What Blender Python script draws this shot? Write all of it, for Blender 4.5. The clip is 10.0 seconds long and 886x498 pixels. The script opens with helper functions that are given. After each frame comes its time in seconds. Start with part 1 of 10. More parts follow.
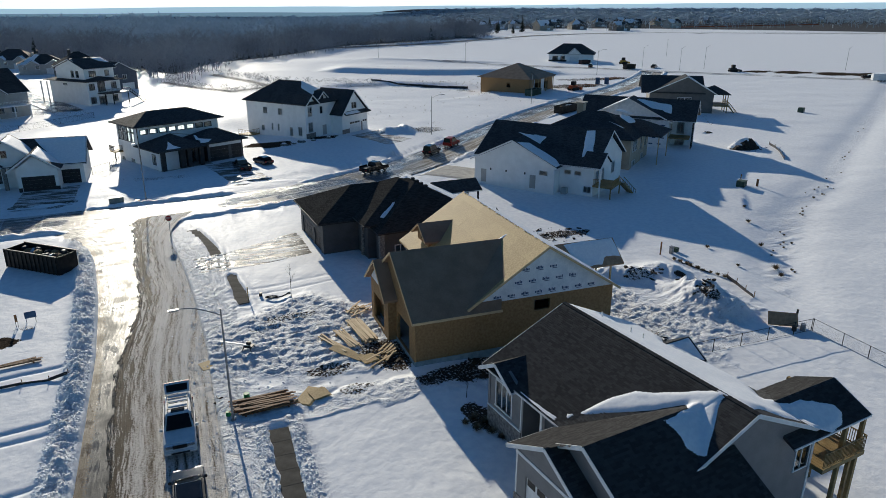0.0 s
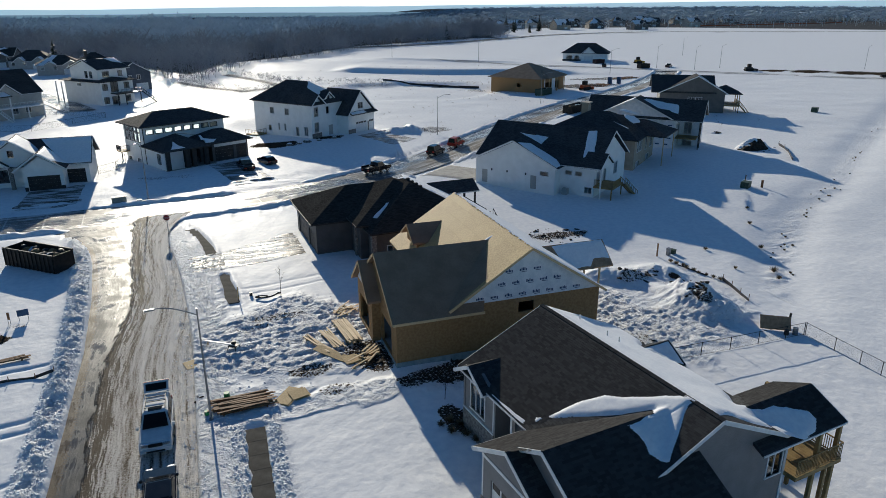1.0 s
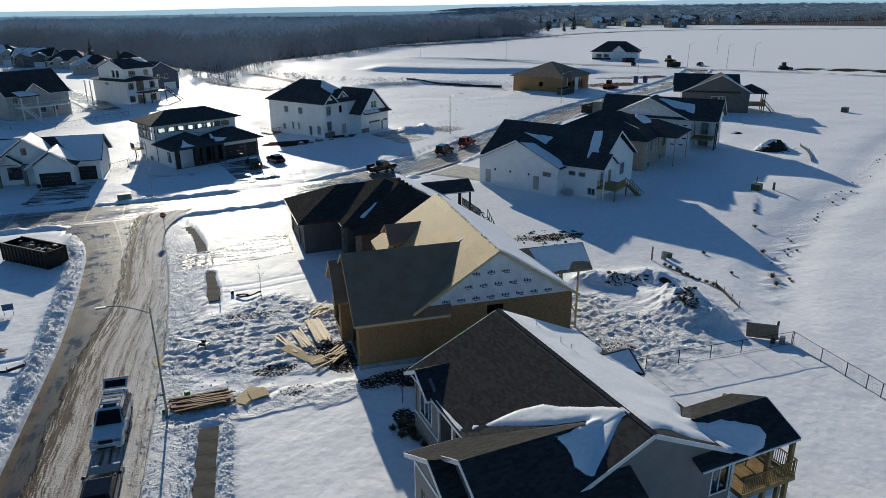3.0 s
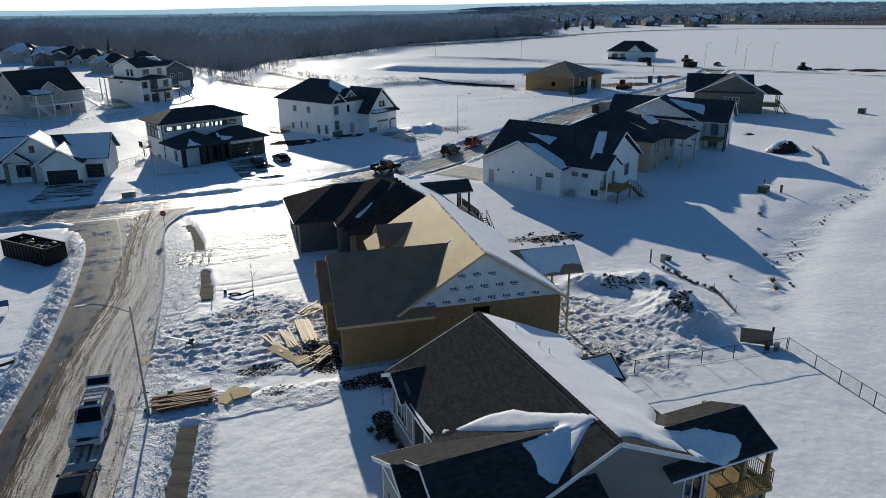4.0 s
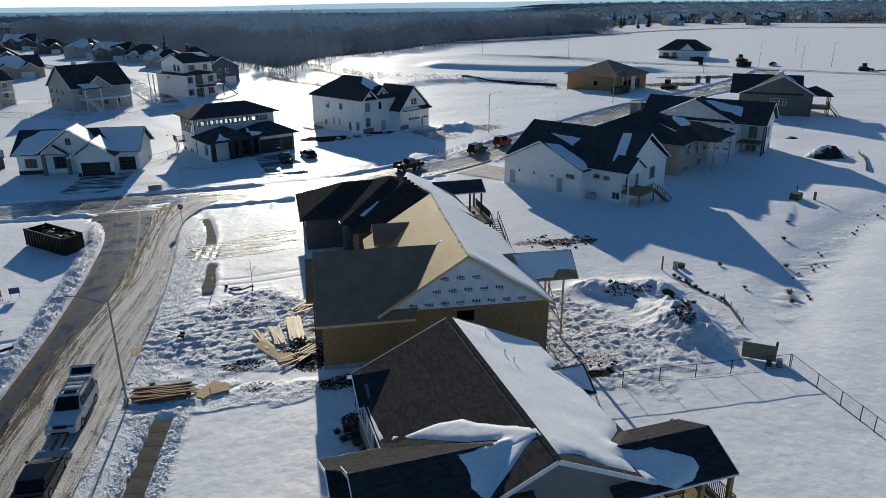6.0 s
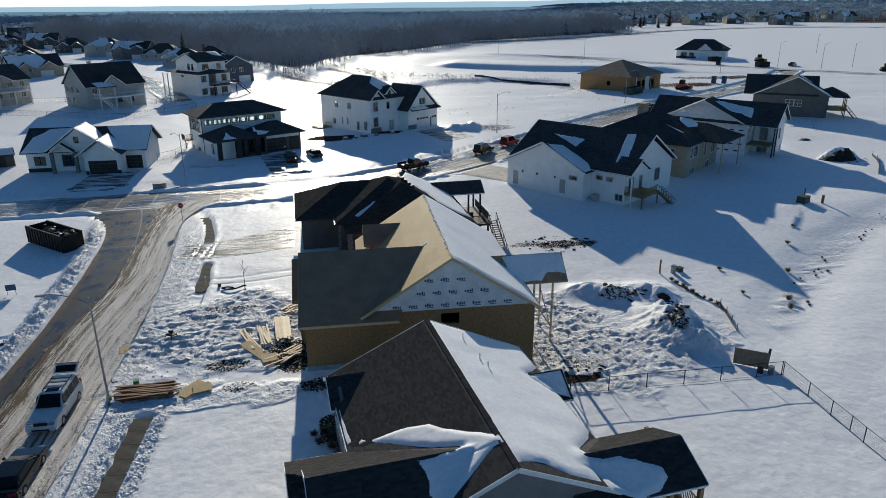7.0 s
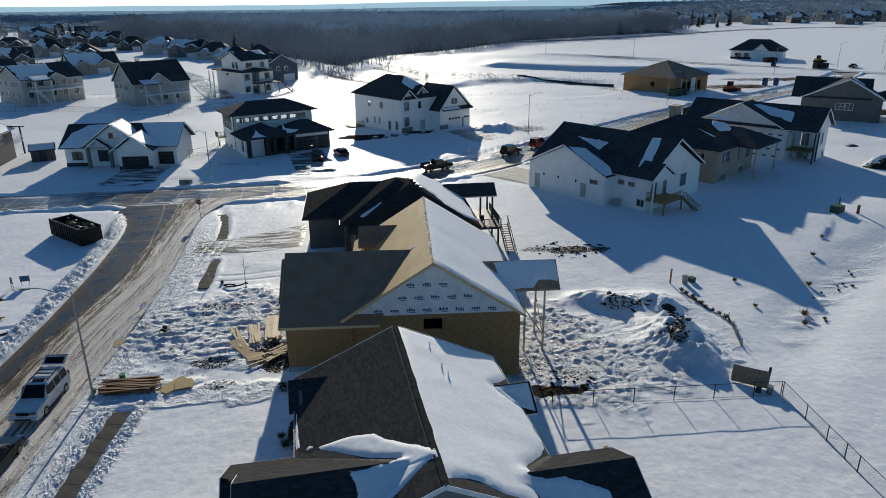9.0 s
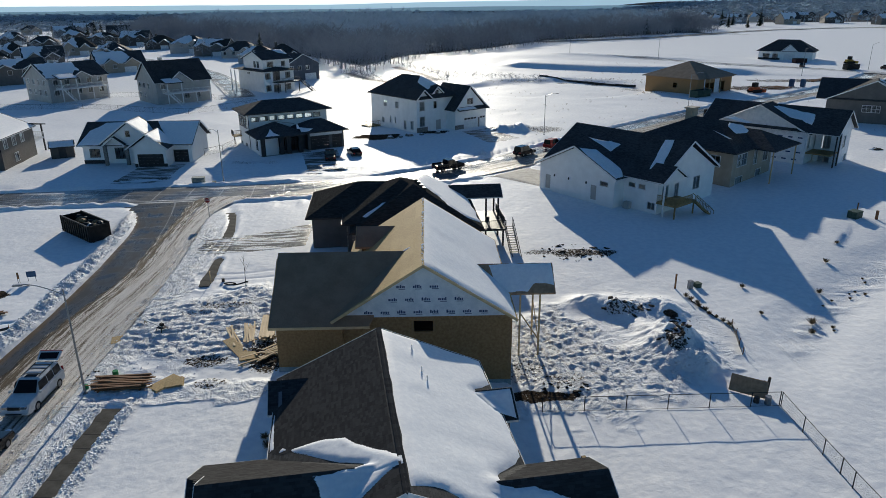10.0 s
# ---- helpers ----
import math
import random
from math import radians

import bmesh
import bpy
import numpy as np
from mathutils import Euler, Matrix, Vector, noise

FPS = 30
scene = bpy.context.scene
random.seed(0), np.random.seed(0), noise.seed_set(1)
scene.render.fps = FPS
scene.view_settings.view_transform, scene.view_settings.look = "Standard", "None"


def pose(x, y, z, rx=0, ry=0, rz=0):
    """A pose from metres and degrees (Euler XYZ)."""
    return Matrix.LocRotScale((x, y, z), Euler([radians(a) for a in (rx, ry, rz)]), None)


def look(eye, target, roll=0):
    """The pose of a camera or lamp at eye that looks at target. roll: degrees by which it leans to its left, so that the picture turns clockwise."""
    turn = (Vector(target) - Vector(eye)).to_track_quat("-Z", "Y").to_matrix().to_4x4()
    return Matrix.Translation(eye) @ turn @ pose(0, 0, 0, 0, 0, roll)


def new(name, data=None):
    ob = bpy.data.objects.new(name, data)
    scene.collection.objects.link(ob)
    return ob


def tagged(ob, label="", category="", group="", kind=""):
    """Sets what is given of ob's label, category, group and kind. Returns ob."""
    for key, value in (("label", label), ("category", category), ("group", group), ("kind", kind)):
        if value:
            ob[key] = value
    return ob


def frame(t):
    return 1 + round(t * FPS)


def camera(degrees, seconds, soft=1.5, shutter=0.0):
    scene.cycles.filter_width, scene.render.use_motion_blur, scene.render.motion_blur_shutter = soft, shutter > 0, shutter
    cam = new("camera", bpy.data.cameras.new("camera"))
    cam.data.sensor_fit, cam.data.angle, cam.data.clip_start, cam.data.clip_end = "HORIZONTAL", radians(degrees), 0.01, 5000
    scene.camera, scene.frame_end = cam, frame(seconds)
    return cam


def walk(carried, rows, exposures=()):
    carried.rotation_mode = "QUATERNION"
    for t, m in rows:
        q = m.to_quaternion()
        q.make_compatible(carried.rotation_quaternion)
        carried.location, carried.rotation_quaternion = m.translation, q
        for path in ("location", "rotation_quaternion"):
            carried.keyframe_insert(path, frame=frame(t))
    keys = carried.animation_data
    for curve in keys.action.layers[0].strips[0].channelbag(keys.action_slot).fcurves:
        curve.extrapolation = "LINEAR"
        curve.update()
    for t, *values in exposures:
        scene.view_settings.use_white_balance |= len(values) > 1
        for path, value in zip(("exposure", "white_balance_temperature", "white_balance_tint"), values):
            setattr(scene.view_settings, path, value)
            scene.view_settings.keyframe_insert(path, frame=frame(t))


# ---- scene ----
cam = camera(65.92, 10.0, soft=0.5)
# seconds, place, yaw, pitch, roll
ROWS = [
    (0.0, 0.000, 0.000, 26.694, -20.797, -19.621, 0.212),
    (0.5, 1.300, -0.421, 26.770, -19.974, -19.640, 0.096),
    (1.0, 2.637, -0.798, 26.779, -19.205, -19.660, -0.038),
    (1.5, 4.000, -1.098, 26.763, -18.357, -19.685, -0.174),
    (2.0, 5.361, -1.335, 26.740, -17.517, -19.695, -0.281),
    (2.5, 6.705, -1.550, 26.709, -16.698, -19.718, -0.352),
    (4.0, 10.512, -1.998, 26.728, -14.392, -19.787, -0.401),
    (4.5, 11.778, -2.123, 26.738, -13.171, -19.850, -0.388),
    (5.0, 13.055, -2.206, 26.777, -11.817, -19.908, -0.367),
    (5.5, 14.372, -2.286, 26.776, -10.672, -19.947, -0.347),
    (7.0, 18.300, -2.270, 26.813, -8.167, -20.019, -0.370),
    (7.5, 19.593, -2.232, 26.833, -6.912, -20.038, -0.398),
    (8.0, 20.892, -2.177, 26.863, -5.607, -20.044, -0.425),
    (8.5, 22.183, -2.063, 26.884, -4.710, -20.055, -0.445),
    (9.0, 23.461, -1.915, 26.893, -3.568, -20.066, -0.460),
    (9.5, 24.737, -1.719, 26.886, -2.277, -20.071, -0.468),
    (10.0, 26.003, -1.498, 26.869, -1.305, -20.076, -0.467),
]
walk(cam, [(t, pose(x, y, z, 90 + pitch, 0, yaw) @ pose(0, 0, 0, 0, 0, roll)) for t, x, y, z, yaw, pitch, roll in ROWS])
# ---- end of camera ----

# ---------------------------------------------------------------- light
SUN_EL, SUN_AZ = 16.0, -2.0  # degrees; azimuth from +y towards +x
world = bpy.data.worlds.new("winter_sky")
scene.world = world
world.use_nodes = True
wn = world.node_tree.nodes
sky = wn.new("ShaderNodeTexSky")
sky.sky_type = "NISHITA"
sky.sun_disc = False
sky.sun_elevation, sky.sun_rotation = radians(SUN_EL), radians(SUN_AZ)
sky.air_density, sky.dust_density, sky.ozone_density = 1.0, 0.05, 2.5
tint = wn.new("ShaderNodeMix")  # a clear, cold winter blue
tint.data_type, tint.blend_type = "RGBA", "MULTIPLY"
tint.inputs[0].default_value, tint.inputs[7].default_value = 1.0, (0.56, 0.94, 1.24, 1)
world.node_tree.links.new(sky.outputs[0], tint.inputs[6])
world.node_tree.links.new(tint.outputs[2], wn["Background"].inputs[0])
wn["Background"].inputs[1].default_value = 0.062
sun_lamp = bpy.data.lights.new("sun", "SUN")
sun_lamp.energy, sun_lamp.angle, sun_lamp.color = 4.7, radians(0.55), (0.975, 0.905, 0.755)
sun = new("sun", sun_lamp)
to_sun = Vector((math.sin(radians(SUN_AZ)) * math.cos(radians(SUN_EL)), math.cos(radians(SUN_AZ)) * math.cos(radians(SUN_EL)), math.sin(radians(SUN_EL))))
sun.matrix_world = look(to_sun * 300, (0, 0, 0))
scene.view_settings.exposure = 0.07

# ---------------------------------------------------------------- materials
def nodes_of(name):
    m = bpy.data.materials.new(name)
    m.use_nodes = True
    nt = m.node_tree
    return m, nt, nt.nodes["Principled BSDF"]


def mixc(nt, fac, a, b):
    n = nt.nodes.new("ShaderNodeMix")
    n.data_type = "RGBA"
    for sock, v in ((n.inputs[0], fac), (n.inputs[6], a), (n.inputs[7], b)):
        if isinstance(v, (tuple, float, int)):
            sock.default_value = (*v, 1) if isinstance(v, tuple) else v
        else:
            nt.links.new(v, sock)
    return n.outputs[2]


def calc(nt, op, a, b=0.0, c=0.0, clamp=False):
    n = nt.nodes.new("ShaderNodeMath")
    n.operation, n.use_clamp = op, clamp
    for sock, v in zip(n.inputs, (a, b, c)):
        if isinstance(v, (float, int)):
            sock.default_value = v
        else:
            nt.links.new(v, sock)
    return n.outputs[0]


def ramp(nt, v, lo, hi):
    n = nt.nodes.new("ShaderNodeMapRange")
    n.interpolation_type = "SMOOTHSTEP"
    nt.links.new(v, n.inputs[0])
    n.inputs[1].default_value, n.inputs[2].default_value = lo, hi
    return n.outputs[0]


def coords(nt, kind="Object", scale=(1, 1, 1)):
    tc = nt.nodes.new("ShaderNodeTexCoord")
    mp = nt.nodes.new("ShaderNodeMapping")
    mp.inputs[3].default_value = scale
    nt.links.new(tc.outputs[kind], mp.inputs[0])
    return mp.outputs[0]


def noise_of(nt, scale, detail=4.0, vec=None, rough=0.55):
    n = nt.nodes.new("ShaderNodeTexNoise")
    n.inputs["Scale"].default_value, n.inputs["Detail"].default_value, n.inputs["Roughness"].default_value = scale, detail, rough
    if vec is not None:
        nt.links.new(vec, n.inputs["Vector"])
    return n.outputs[0]


def bump_to(nt, bsdf, height, dist, strength=1.0):
    b = nt.nodes.new("ShaderNodeBump")
    b.inputs["Distance"].default_value, b.inputs["Strength"].default_value = dist, strength
    nt.links.new(height, b.inputs["Height"])
    nt.links.new(b.outputs[0], bsdf.inputs["Normal"])


def surface(name, dark, light, rough=0.6, scale=3.0, fine=30.0, bump=0.004, metal=0.0, random=0.0, stretch=(1, 1, 1), spec=0.22):
    """A plain material with colour varied at two scales, fine relief and an optional spread from piece to piece."""
    m, nt, p = nodes_of(name)
    v = coords(nt, "Object", stretch)
    a, b = noise_of(nt, scale, 3, v), noise_of(nt, fine, 4, v)
    f = calc(nt, "MULTIPLY_ADD", a, 0.65, calc(nt, "MULTIPLY", b, 0.35))
    f = ramp(nt, f, 0.32, 0.68)
    if random:
        oi = nt.nodes.new("ShaderNodeObjectInfo")
        f = calc(nt, "ADD", calc(nt, "MULTIPLY", f, 1 - random), calc(nt, "MULTIPLY", oi.outputs["Random"], random))
    nt.links.new(mixc(nt, f, dark, light), p.inputs["Base Color"])
    nt.links.new(calc(nt, "MULTIPLY_ADD", b, 0.2, rough - 0.1, clamp=True), p.inputs["Roughness"])
    p.inputs["Metallic"].default_value = metal
    p.inputs["Specular IOR Level"].default_value = spec
    if bump:
        bump_to(nt, p, b, bump)
    return m


def siding(name, dark, light, lap=0.15):
    m, nt, p = nodes_of(name)
    v = coords(nt)
    sep = nt.nodes.new("ShaderNodeSeparateXYZ")
    nt.links.new(v, sep.inputs[0])
    saw = calc(nt, "FRACT", calc(nt, "DIVIDE", sep.outputs[2], lap))
    a, b = noise_of(nt, 0.8, 3, v), noise_of(nt, 25, 3, v)
    f = calc(nt, "MULTIPLY_ADD", a, 0.6, calc(nt, "MULTIPLY", b, 0.4))
    nt.links.new(mixc(nt, ramp(nt, f, 0.3, 0.7), dark, light), p.inputs["Base Color"])
    p.inputs["Roughness"].default_value = 0.55
    bump_to(nt, p, calc(nt, "SUBTRACT", 1.0, saw), 0.012)
    return m


def shingle(name, dark, light, gloss=0.04):
    m, nt, p = nodes_of(name)
    tc = nt.nodes.new("ShaderNodeTexCoord")
    br = nt.nodes.new("ShaderNodeTexBrick")
    nt.links.new(tc.outputs["UV"], br.inputs["Vector"])
    br.inputs["Scale"].default_value = 1.0
    br.inputs["Brick Width"].default_value, br.inputs["Row Height"].default_value = 0.33, 0.145
    br.inputs["Mortar Size"].default_value, br.inputs["Bias"].default_value = 0.006, 0.0
    br.inputs["Color1"].default_value, br.inputs["Color2"].default_value, br.inputs["Mortar"].default_value = (0.2, 0.2, 0.2, 1), (1, 1, 1, 1), (0, 0, 0, 1)
    a, b = noise_of(nt, 0.5, 3, tc.outputs["UV"]), noise_of(nt, 120, 2, tc.outputs["UV"])
    f = calc(nt, "MULTIPLY_ADD", a, 0.4, calc(nt, "MULTIPLY_ADD", b, 0.25, calc(nt, "MULTIPLY", br.outputs[0], 0.35)))
    nt.links.new(mixc(nt, ramp(nt, f, 0.25, 0.75), dark, light), p.inputs["Base Color"])
    p.inputs["Roughness"].default_value = 0.75
    p.inputs["Specular IOR Level"].default_value = gloss
    bump_to(nt, p, br.outputs[0], 0.01)
    return m


def snow(name, scale=1.0, relief=0.03):
    m, nt, p = nodes_of(name)
    v = coords(nt)
    a, b = noise_of(nt, 0.35 * scale, 4, v), noise_of(nt, 3.0 * scale, 5, v)
    c = noise_of(nt, 40 * scale, 3, v)
    nt.links.new(mixc(nt, ramp(nt, b, 0.3, 0.75), (0.80, 0.82, 0.85), (0.90, 0.91, 0.92)), p.inputs["Base Color"])
    p.inputs["Roughness"].default_value = 0.55
    p.inputs["Specular IOR Level"].default_value = 0.04
    h = calc(nt, "MULTIPLY_ADD", a, 2.0, calc(nt, "MULTIPLY_ADD", b, 0.7, calc(nt, "MULTIPLY", c, 0.12)))
    bump_to(nt, p, h, relief)
    return m


def glass(name):
    m, nt, p = nodes_of(name)
    p.inputs["Base Color"].default_value = (0.75, 0.82, 0.84, 1)
    p.inputs["Transmission Weight"].default_value = 1.0
    p.inputs["Roughness"].default_value = 0.03
    p.inputs["IOR"].default_value = 1.45
    return m


SNOW = snow("snow")
ROOF_SNOW = snow("roof_snow", 1.2, 0.02)
SHINGLE_BLACK = shingle("black_shingle", (0.036, 0.037, 0.0385), (0.080, 0.082, 0.086))
SHINGLE_GREY = shingle("grey_shingle", (0.030, 0.031, 0.032), (0.070, 0.0715, 0.074))
SHINGLE_BROWN = shingle("brown_shingle", (0.030, 0.029, 0.0275), (0.066, 0.064, 0.060), 0.0)
UNDERLAY = surface("roof_underlay", (0.228, 0.153, 0.102), (0.318, 0.218, 0.150), 0.75, 0.7, 12, 0.002)
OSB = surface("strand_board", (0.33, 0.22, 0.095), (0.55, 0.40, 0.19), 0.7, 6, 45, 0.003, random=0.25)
# walls get a darker, redder tone than the roof's strand board
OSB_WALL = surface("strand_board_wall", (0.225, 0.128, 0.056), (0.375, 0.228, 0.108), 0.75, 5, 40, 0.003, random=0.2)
WRAP = surface("house_wrap", (0.60, 0.64, 0.68), (0.78, 0.80, 0.82), 0.45, 1.5, 14, 0.01)
WRAP_INK = surface("house_wrap_ink", (0.02, 0.04, 0.11), (0.04, 0.07, 0.16), 0.5, 5, 30, 0)
PLANK = surface("fresh_lumber", (0.42, 0.28, 0.14), (0.68, 0.52, 0.31), 0.6, 2, 18, 0.003, random=0.5, stretch=(1, 6, 6))
LUMBER_RED = surface("weathered_lumber", (0.11, 0.048, 0.024), (0.30, 0.155, 0.075), 0.7, 2, 18, 0.003, random=0.6, stretch=(1, 6, 6))
DECK_WOOD = surface("treated_deck_wood", (0.20, 0.13, 0.055), (0.36, 0.26, 0.12), 0.65, 2, 20, 0.003, random=0.3)
WHITE_SIDING = siding("white_siding", (0.77, 0.77, 0.75), (0.87, 0.87, 0.85))
GREY_SIDING = siding("grey_siding", (0.155, 0.152, 0.152), (0.215, 0.21, 0.21))
CHARCOAL_SIDING = siding("charcoal_siding", (0.045, 0.047, 0.050), (0.080, 0.082, 0.085))
TAUPE_SIDING = siding("taupe_siding", (0.085, 0.080, 0.074), (0.13, 0.122, 0.112))
TAN_SIDING = siding("tan_siding", (0.30, 0.25, 0.185), (0.40, 0.34, 0.26))
CREAM_SIDING = siding("cream_siding", (0.34, 0.33, 0.305), (0.45, 0.44, 0.41))
BLUE_SIDING = siding("blue_grey_siding", (0.05, 0.065, 0.09), (0.085, 0.10, 0.13))
BROWN_SIDING = siding("brown_siding", (0.05, 0.042, 0.036), (0.085, 0.072, 0.062))
WHITE_TRIM = surface("white_trim", (0.66, 0.66, 0.65), (0.80, 0.80, 0.79), 0.45, 2, 20, 0.001)
DARK_TRIM = surface("dark_trim", (0.022, 0.022, 0.023), (0.045, 0.045, 0.047), 0.45, 2, 20, 0.001)
STONE = surface("stone_veneer", (0.09, 0.085, 0.08), (0.30, 0.28, 0.26), 0.8, 5, 14, 0.02)
CONCRETE = surface("concrete", (0.26, 0.25, 0.235), (0.42, 0.41, 0.385), 0.75, 1.2, 25, 0.004, random=0.15)
WET_CONCRETE = surface("wet_pavement", (0.070, 0.066, 0.058), (0.135, 0.129, 0.115), 0.8, 1.0, 20, 0.003, random=0.12, spec=0.02)
PLYWOOD_AND_SHADED_OSB = surface("weathered_plywood_and_shaded_osb", (0.30, 0.185, 0.11), (0.46, 0.30, 0.185), 0.75, 3, 22, 0.003)
FOUNDATION = surface("foundation_board", (0.20, 0.27, 0.29), (0.33, 0.40, 0.42), 0.6, 2, 25, 0.003)
DIRT = surface("frozen_dirt", (0.012, 0.010, 0.008), (0.055, 0.042, 0.032), 0.85, 2.5, 14, 0.05)
STEEL = surface("galvanised_steel", (0.20, 0.21, 0.22), (0.36, 0.37, 0.38), 0.45, 3, 40, 0.001, metal=0.7)
BLACK_STEEL = surface("black_steel", (0.010, 0.010, 0.011), (0.035, 0.033, 0.030), 0.5, 2, 25, 0.003, metal=0.2)
BLACK_PAINT = surface("black_gloss_paint", (0.006, 0.006, 0.007), (0.014, 0.014, 0.015), 0.02, 2, 40, 0, spec=0.4)
WHITE_PAINT = surface("white_car_paint", (0.52, 0.54, 0.55), (0.66, 0.67, 0.68), 0.2, 2, 40, 0, spec=0.4)
RED_PAINT = surface("red_paint", (0.22, 0.018, 0.014), (0.36, 0.035, 0.028), 0.35, 2, 30, 0)
DARK_RED_PAINT = surface("dark_red_paint", (0.022, 0.008, 0.009), (0.045, 0.014, 0.014), 0.35, 2, 30, 0)
GREEN_PLASTIC = surface("green_plastic", (0.01, 0.16, 0.05), (0.02, 0.30, 0.10), 0.5, 3, 30, 0)
BLUE_PLASTIC = surface("blue_plastic", (0.03, 0.07, 0.14), (0.05, 0.11, 0.21), 0.5, 3, 30, 0)
PALE_METAL = surface("pale_green_metal", (0.15, 0.18, 0.165), (0.24, 0.27, 0.25), 0.55, 3, 30, 0.002)
GREEN_METAL = surface("green_painted_metal", (0.03, 0.06, 0.045), (0.06, 0.10, 0.075), 0.55, 3, 30, 0.002)
ORANGE_PAINT = surface("orange_machine_paint", (0.30, 0.055, 0.02), (0.45, 0.10, 0.03), 0.45, 3, 30, 0)
YELLOW_PAINT = surface("yellow_machine_paint", (0.30, 0.19, 0.03), (0.45, 0.29, 0.05), 0.5, 3, 30, 0)
RUBBER = surface("tyre_rubber", (0.010, 0.010, 0.010), (0.022, 0.022, 0.022), 0.8, 4, 40, 0.002)
CAR_GLASS = surface("tinted_car_glass", (0.006, 0.007, 0.008), (0.010, 0.011, 0.012), 0.08, 2, 10, 0)
CHROME = surface("chrome", (0.45, 0.46, 0.47), (0.60, 0.61, 0.62), 0.25, 2, 20, 0, metal=1.0)
GLASS = glass("window_glass")
BARK = surface("bare_bark", (0.035, 0.030, 0.028), (0.085, 0.075, 0.070), 0.9, 4, 20, 0.01)
CONIFER = surface("conifer_needles", (0.012, 0.022, 0.014), (0.035, 0.050, 0.032), 0.8, 4, 20, 0.01)
SHRUB = surface("dry_shrub", (0.12, 0.09, 0.055), (0.26, 0.20, 0.12), 0.9, 4, 20, 0.01)

# ---------------------------------------------------------------- mesh helpers
def part(name, bm, material, parent=None, label="", world_space=False, smooth=False):
    """Links a bmesh as one mesh object, under its thing where a parent is given."""
    me = bpy.data.meshes.new(name)
    if world_space and parent is not None:
        m = parent.matrix_basis if parent.parent is None else parent.parent.matrix_basis @ parent.matrix_basis
        bm.transform(m.inverted())
    bm.to_mesh(me)
    bm.free()
    me.materials.append(material)
    if smooth:
        for f in me.polygons:
            f.use_smooth = True
    ob = new(name, me)
    ob.parent = parent
    if label:
        ob["label"] = label
    return ob


def thing(name, m, label, category, group="", kind=""):
    e = new(name)
    e.matrix_basis = m
    return tagged(e, label, category, group, kind)


def hexa(bm, v):
    """Eight corners: the lower four in turn, then the upper four."""
    v = [bm.verts.new(p) for p in v]
    for f in ((3, 2, 1, 0), (4, 5, 6, 7), (0, 1, 5, 4), (1, 2, 6, 5), (2, 3, 7, 6), (3, 0, 4, 7)):
        bm.faces.new([v[i] for i in f])


def box(bm, x0, y0, z0, x1, y1, z1):
    hexa(bm, [(x0, y0, z0), (x1, y0, z0), (x1, y1, z0), (x0, y1, z0), (x0, y0, z1), (x1, y0, z1), (x1, y1, z1), (x0, y1, z1)])


def boxes(*rows):
    bm = bmesh.new()
    for r in rows:
        box(bm, *r)
    return bm


def soft_box(x0, y0, z0, x1, y1, z1, r=0.02, seg=2):
    bm = boxes((x0, y0, z0, x1, y1, z1))
    bmesh.ops.bevel(bm, geom=bm.edges[:], offset=r, segments=seg, affect="EDGES")
    return bm


def bar(bm, p, q, w, h=None):
    """A square bar from p to q."""
    p, q, h = Vector(p), Vector(q), h or w
    d = (q - p).normalized()
    s = d.cross(Vector((0, 0, 1)))
    s = s.normalized() if s.length > 1e-3 else Vector((1, 0, 0))
    u = s.cross(d).normalized()
    a, b = s * w / 2, u * h / 2
    hexa(bm, [p - a - b, p + a - b, q + a - b, q - a - b, p - a + b, p + a + b, q + a + b, q - a + b])


def bars(rows, w, h=None):
    bm = bmesh.new()
    for p, q in rows:
        bar(bm, p, q, w, h)
    return bm


def rod(bm, p, q, r0, r1=None, n=8):
    p, q, r1 = Vector(p), Vector(q), r0 if r1 is None else r1
    d = q - p
    m = Matrix.Translation((p + q) / 2) @ d.to_track_quat("Z", "Y").to_matrix().to_4x4()
    bmesh.ops.create_cone(bm, cap_ends=True, segments=n, radius1=r0, radius2=r1, depth=d.length, matrix=m)


def rods(rows, n=8):
    bm = bmesh.new()
    for r in rows:
        rod(bm, *r, n=n)
    return bm


def slab(pts, thick=0.16, bm=None):
    """A roof plane: a flat polygon with its thickness below it, and UV in metres along the eave and up the slope."""
    bm = bm or bmesh.new()
    uv = bm.loops.layers.uv.verify()
    pts = [Vector(p) for p in pts]
    n = sum(((pts[i] - pts[0]).cross(pts[i + 1] - pts[0]) for i in range(1, len(pts) - 1)), Vector())
    if n.z < 0:
        pts.reverse()
        n = -n
    n.normalize()
    e = Vector((0, 0, 1)).cross(n)
    e = e.normalized() if e.length > 1e-4 else Vector((1, 0, 0))
    s = n.cross(e)
    top = [bm.verts.new(p) for p in pts]
    low = [bm.verts.new(p - Vector((0, 0, thick))) for p in pts]
    k = len(pts)
    fs = [bm.faces.new(top), bm.faces.new(low[::-1])]
    fs += [bm.faces.new((low[i], low[(i + 1) % k], top[(i + 1) % k], top[i])) for i in range(k)]
    for f in fs:
        for lp in f.loops:
            lp[uv].uv = (lp.vert.co.dot(e), lp.vert.co.dot(s))
    return bm


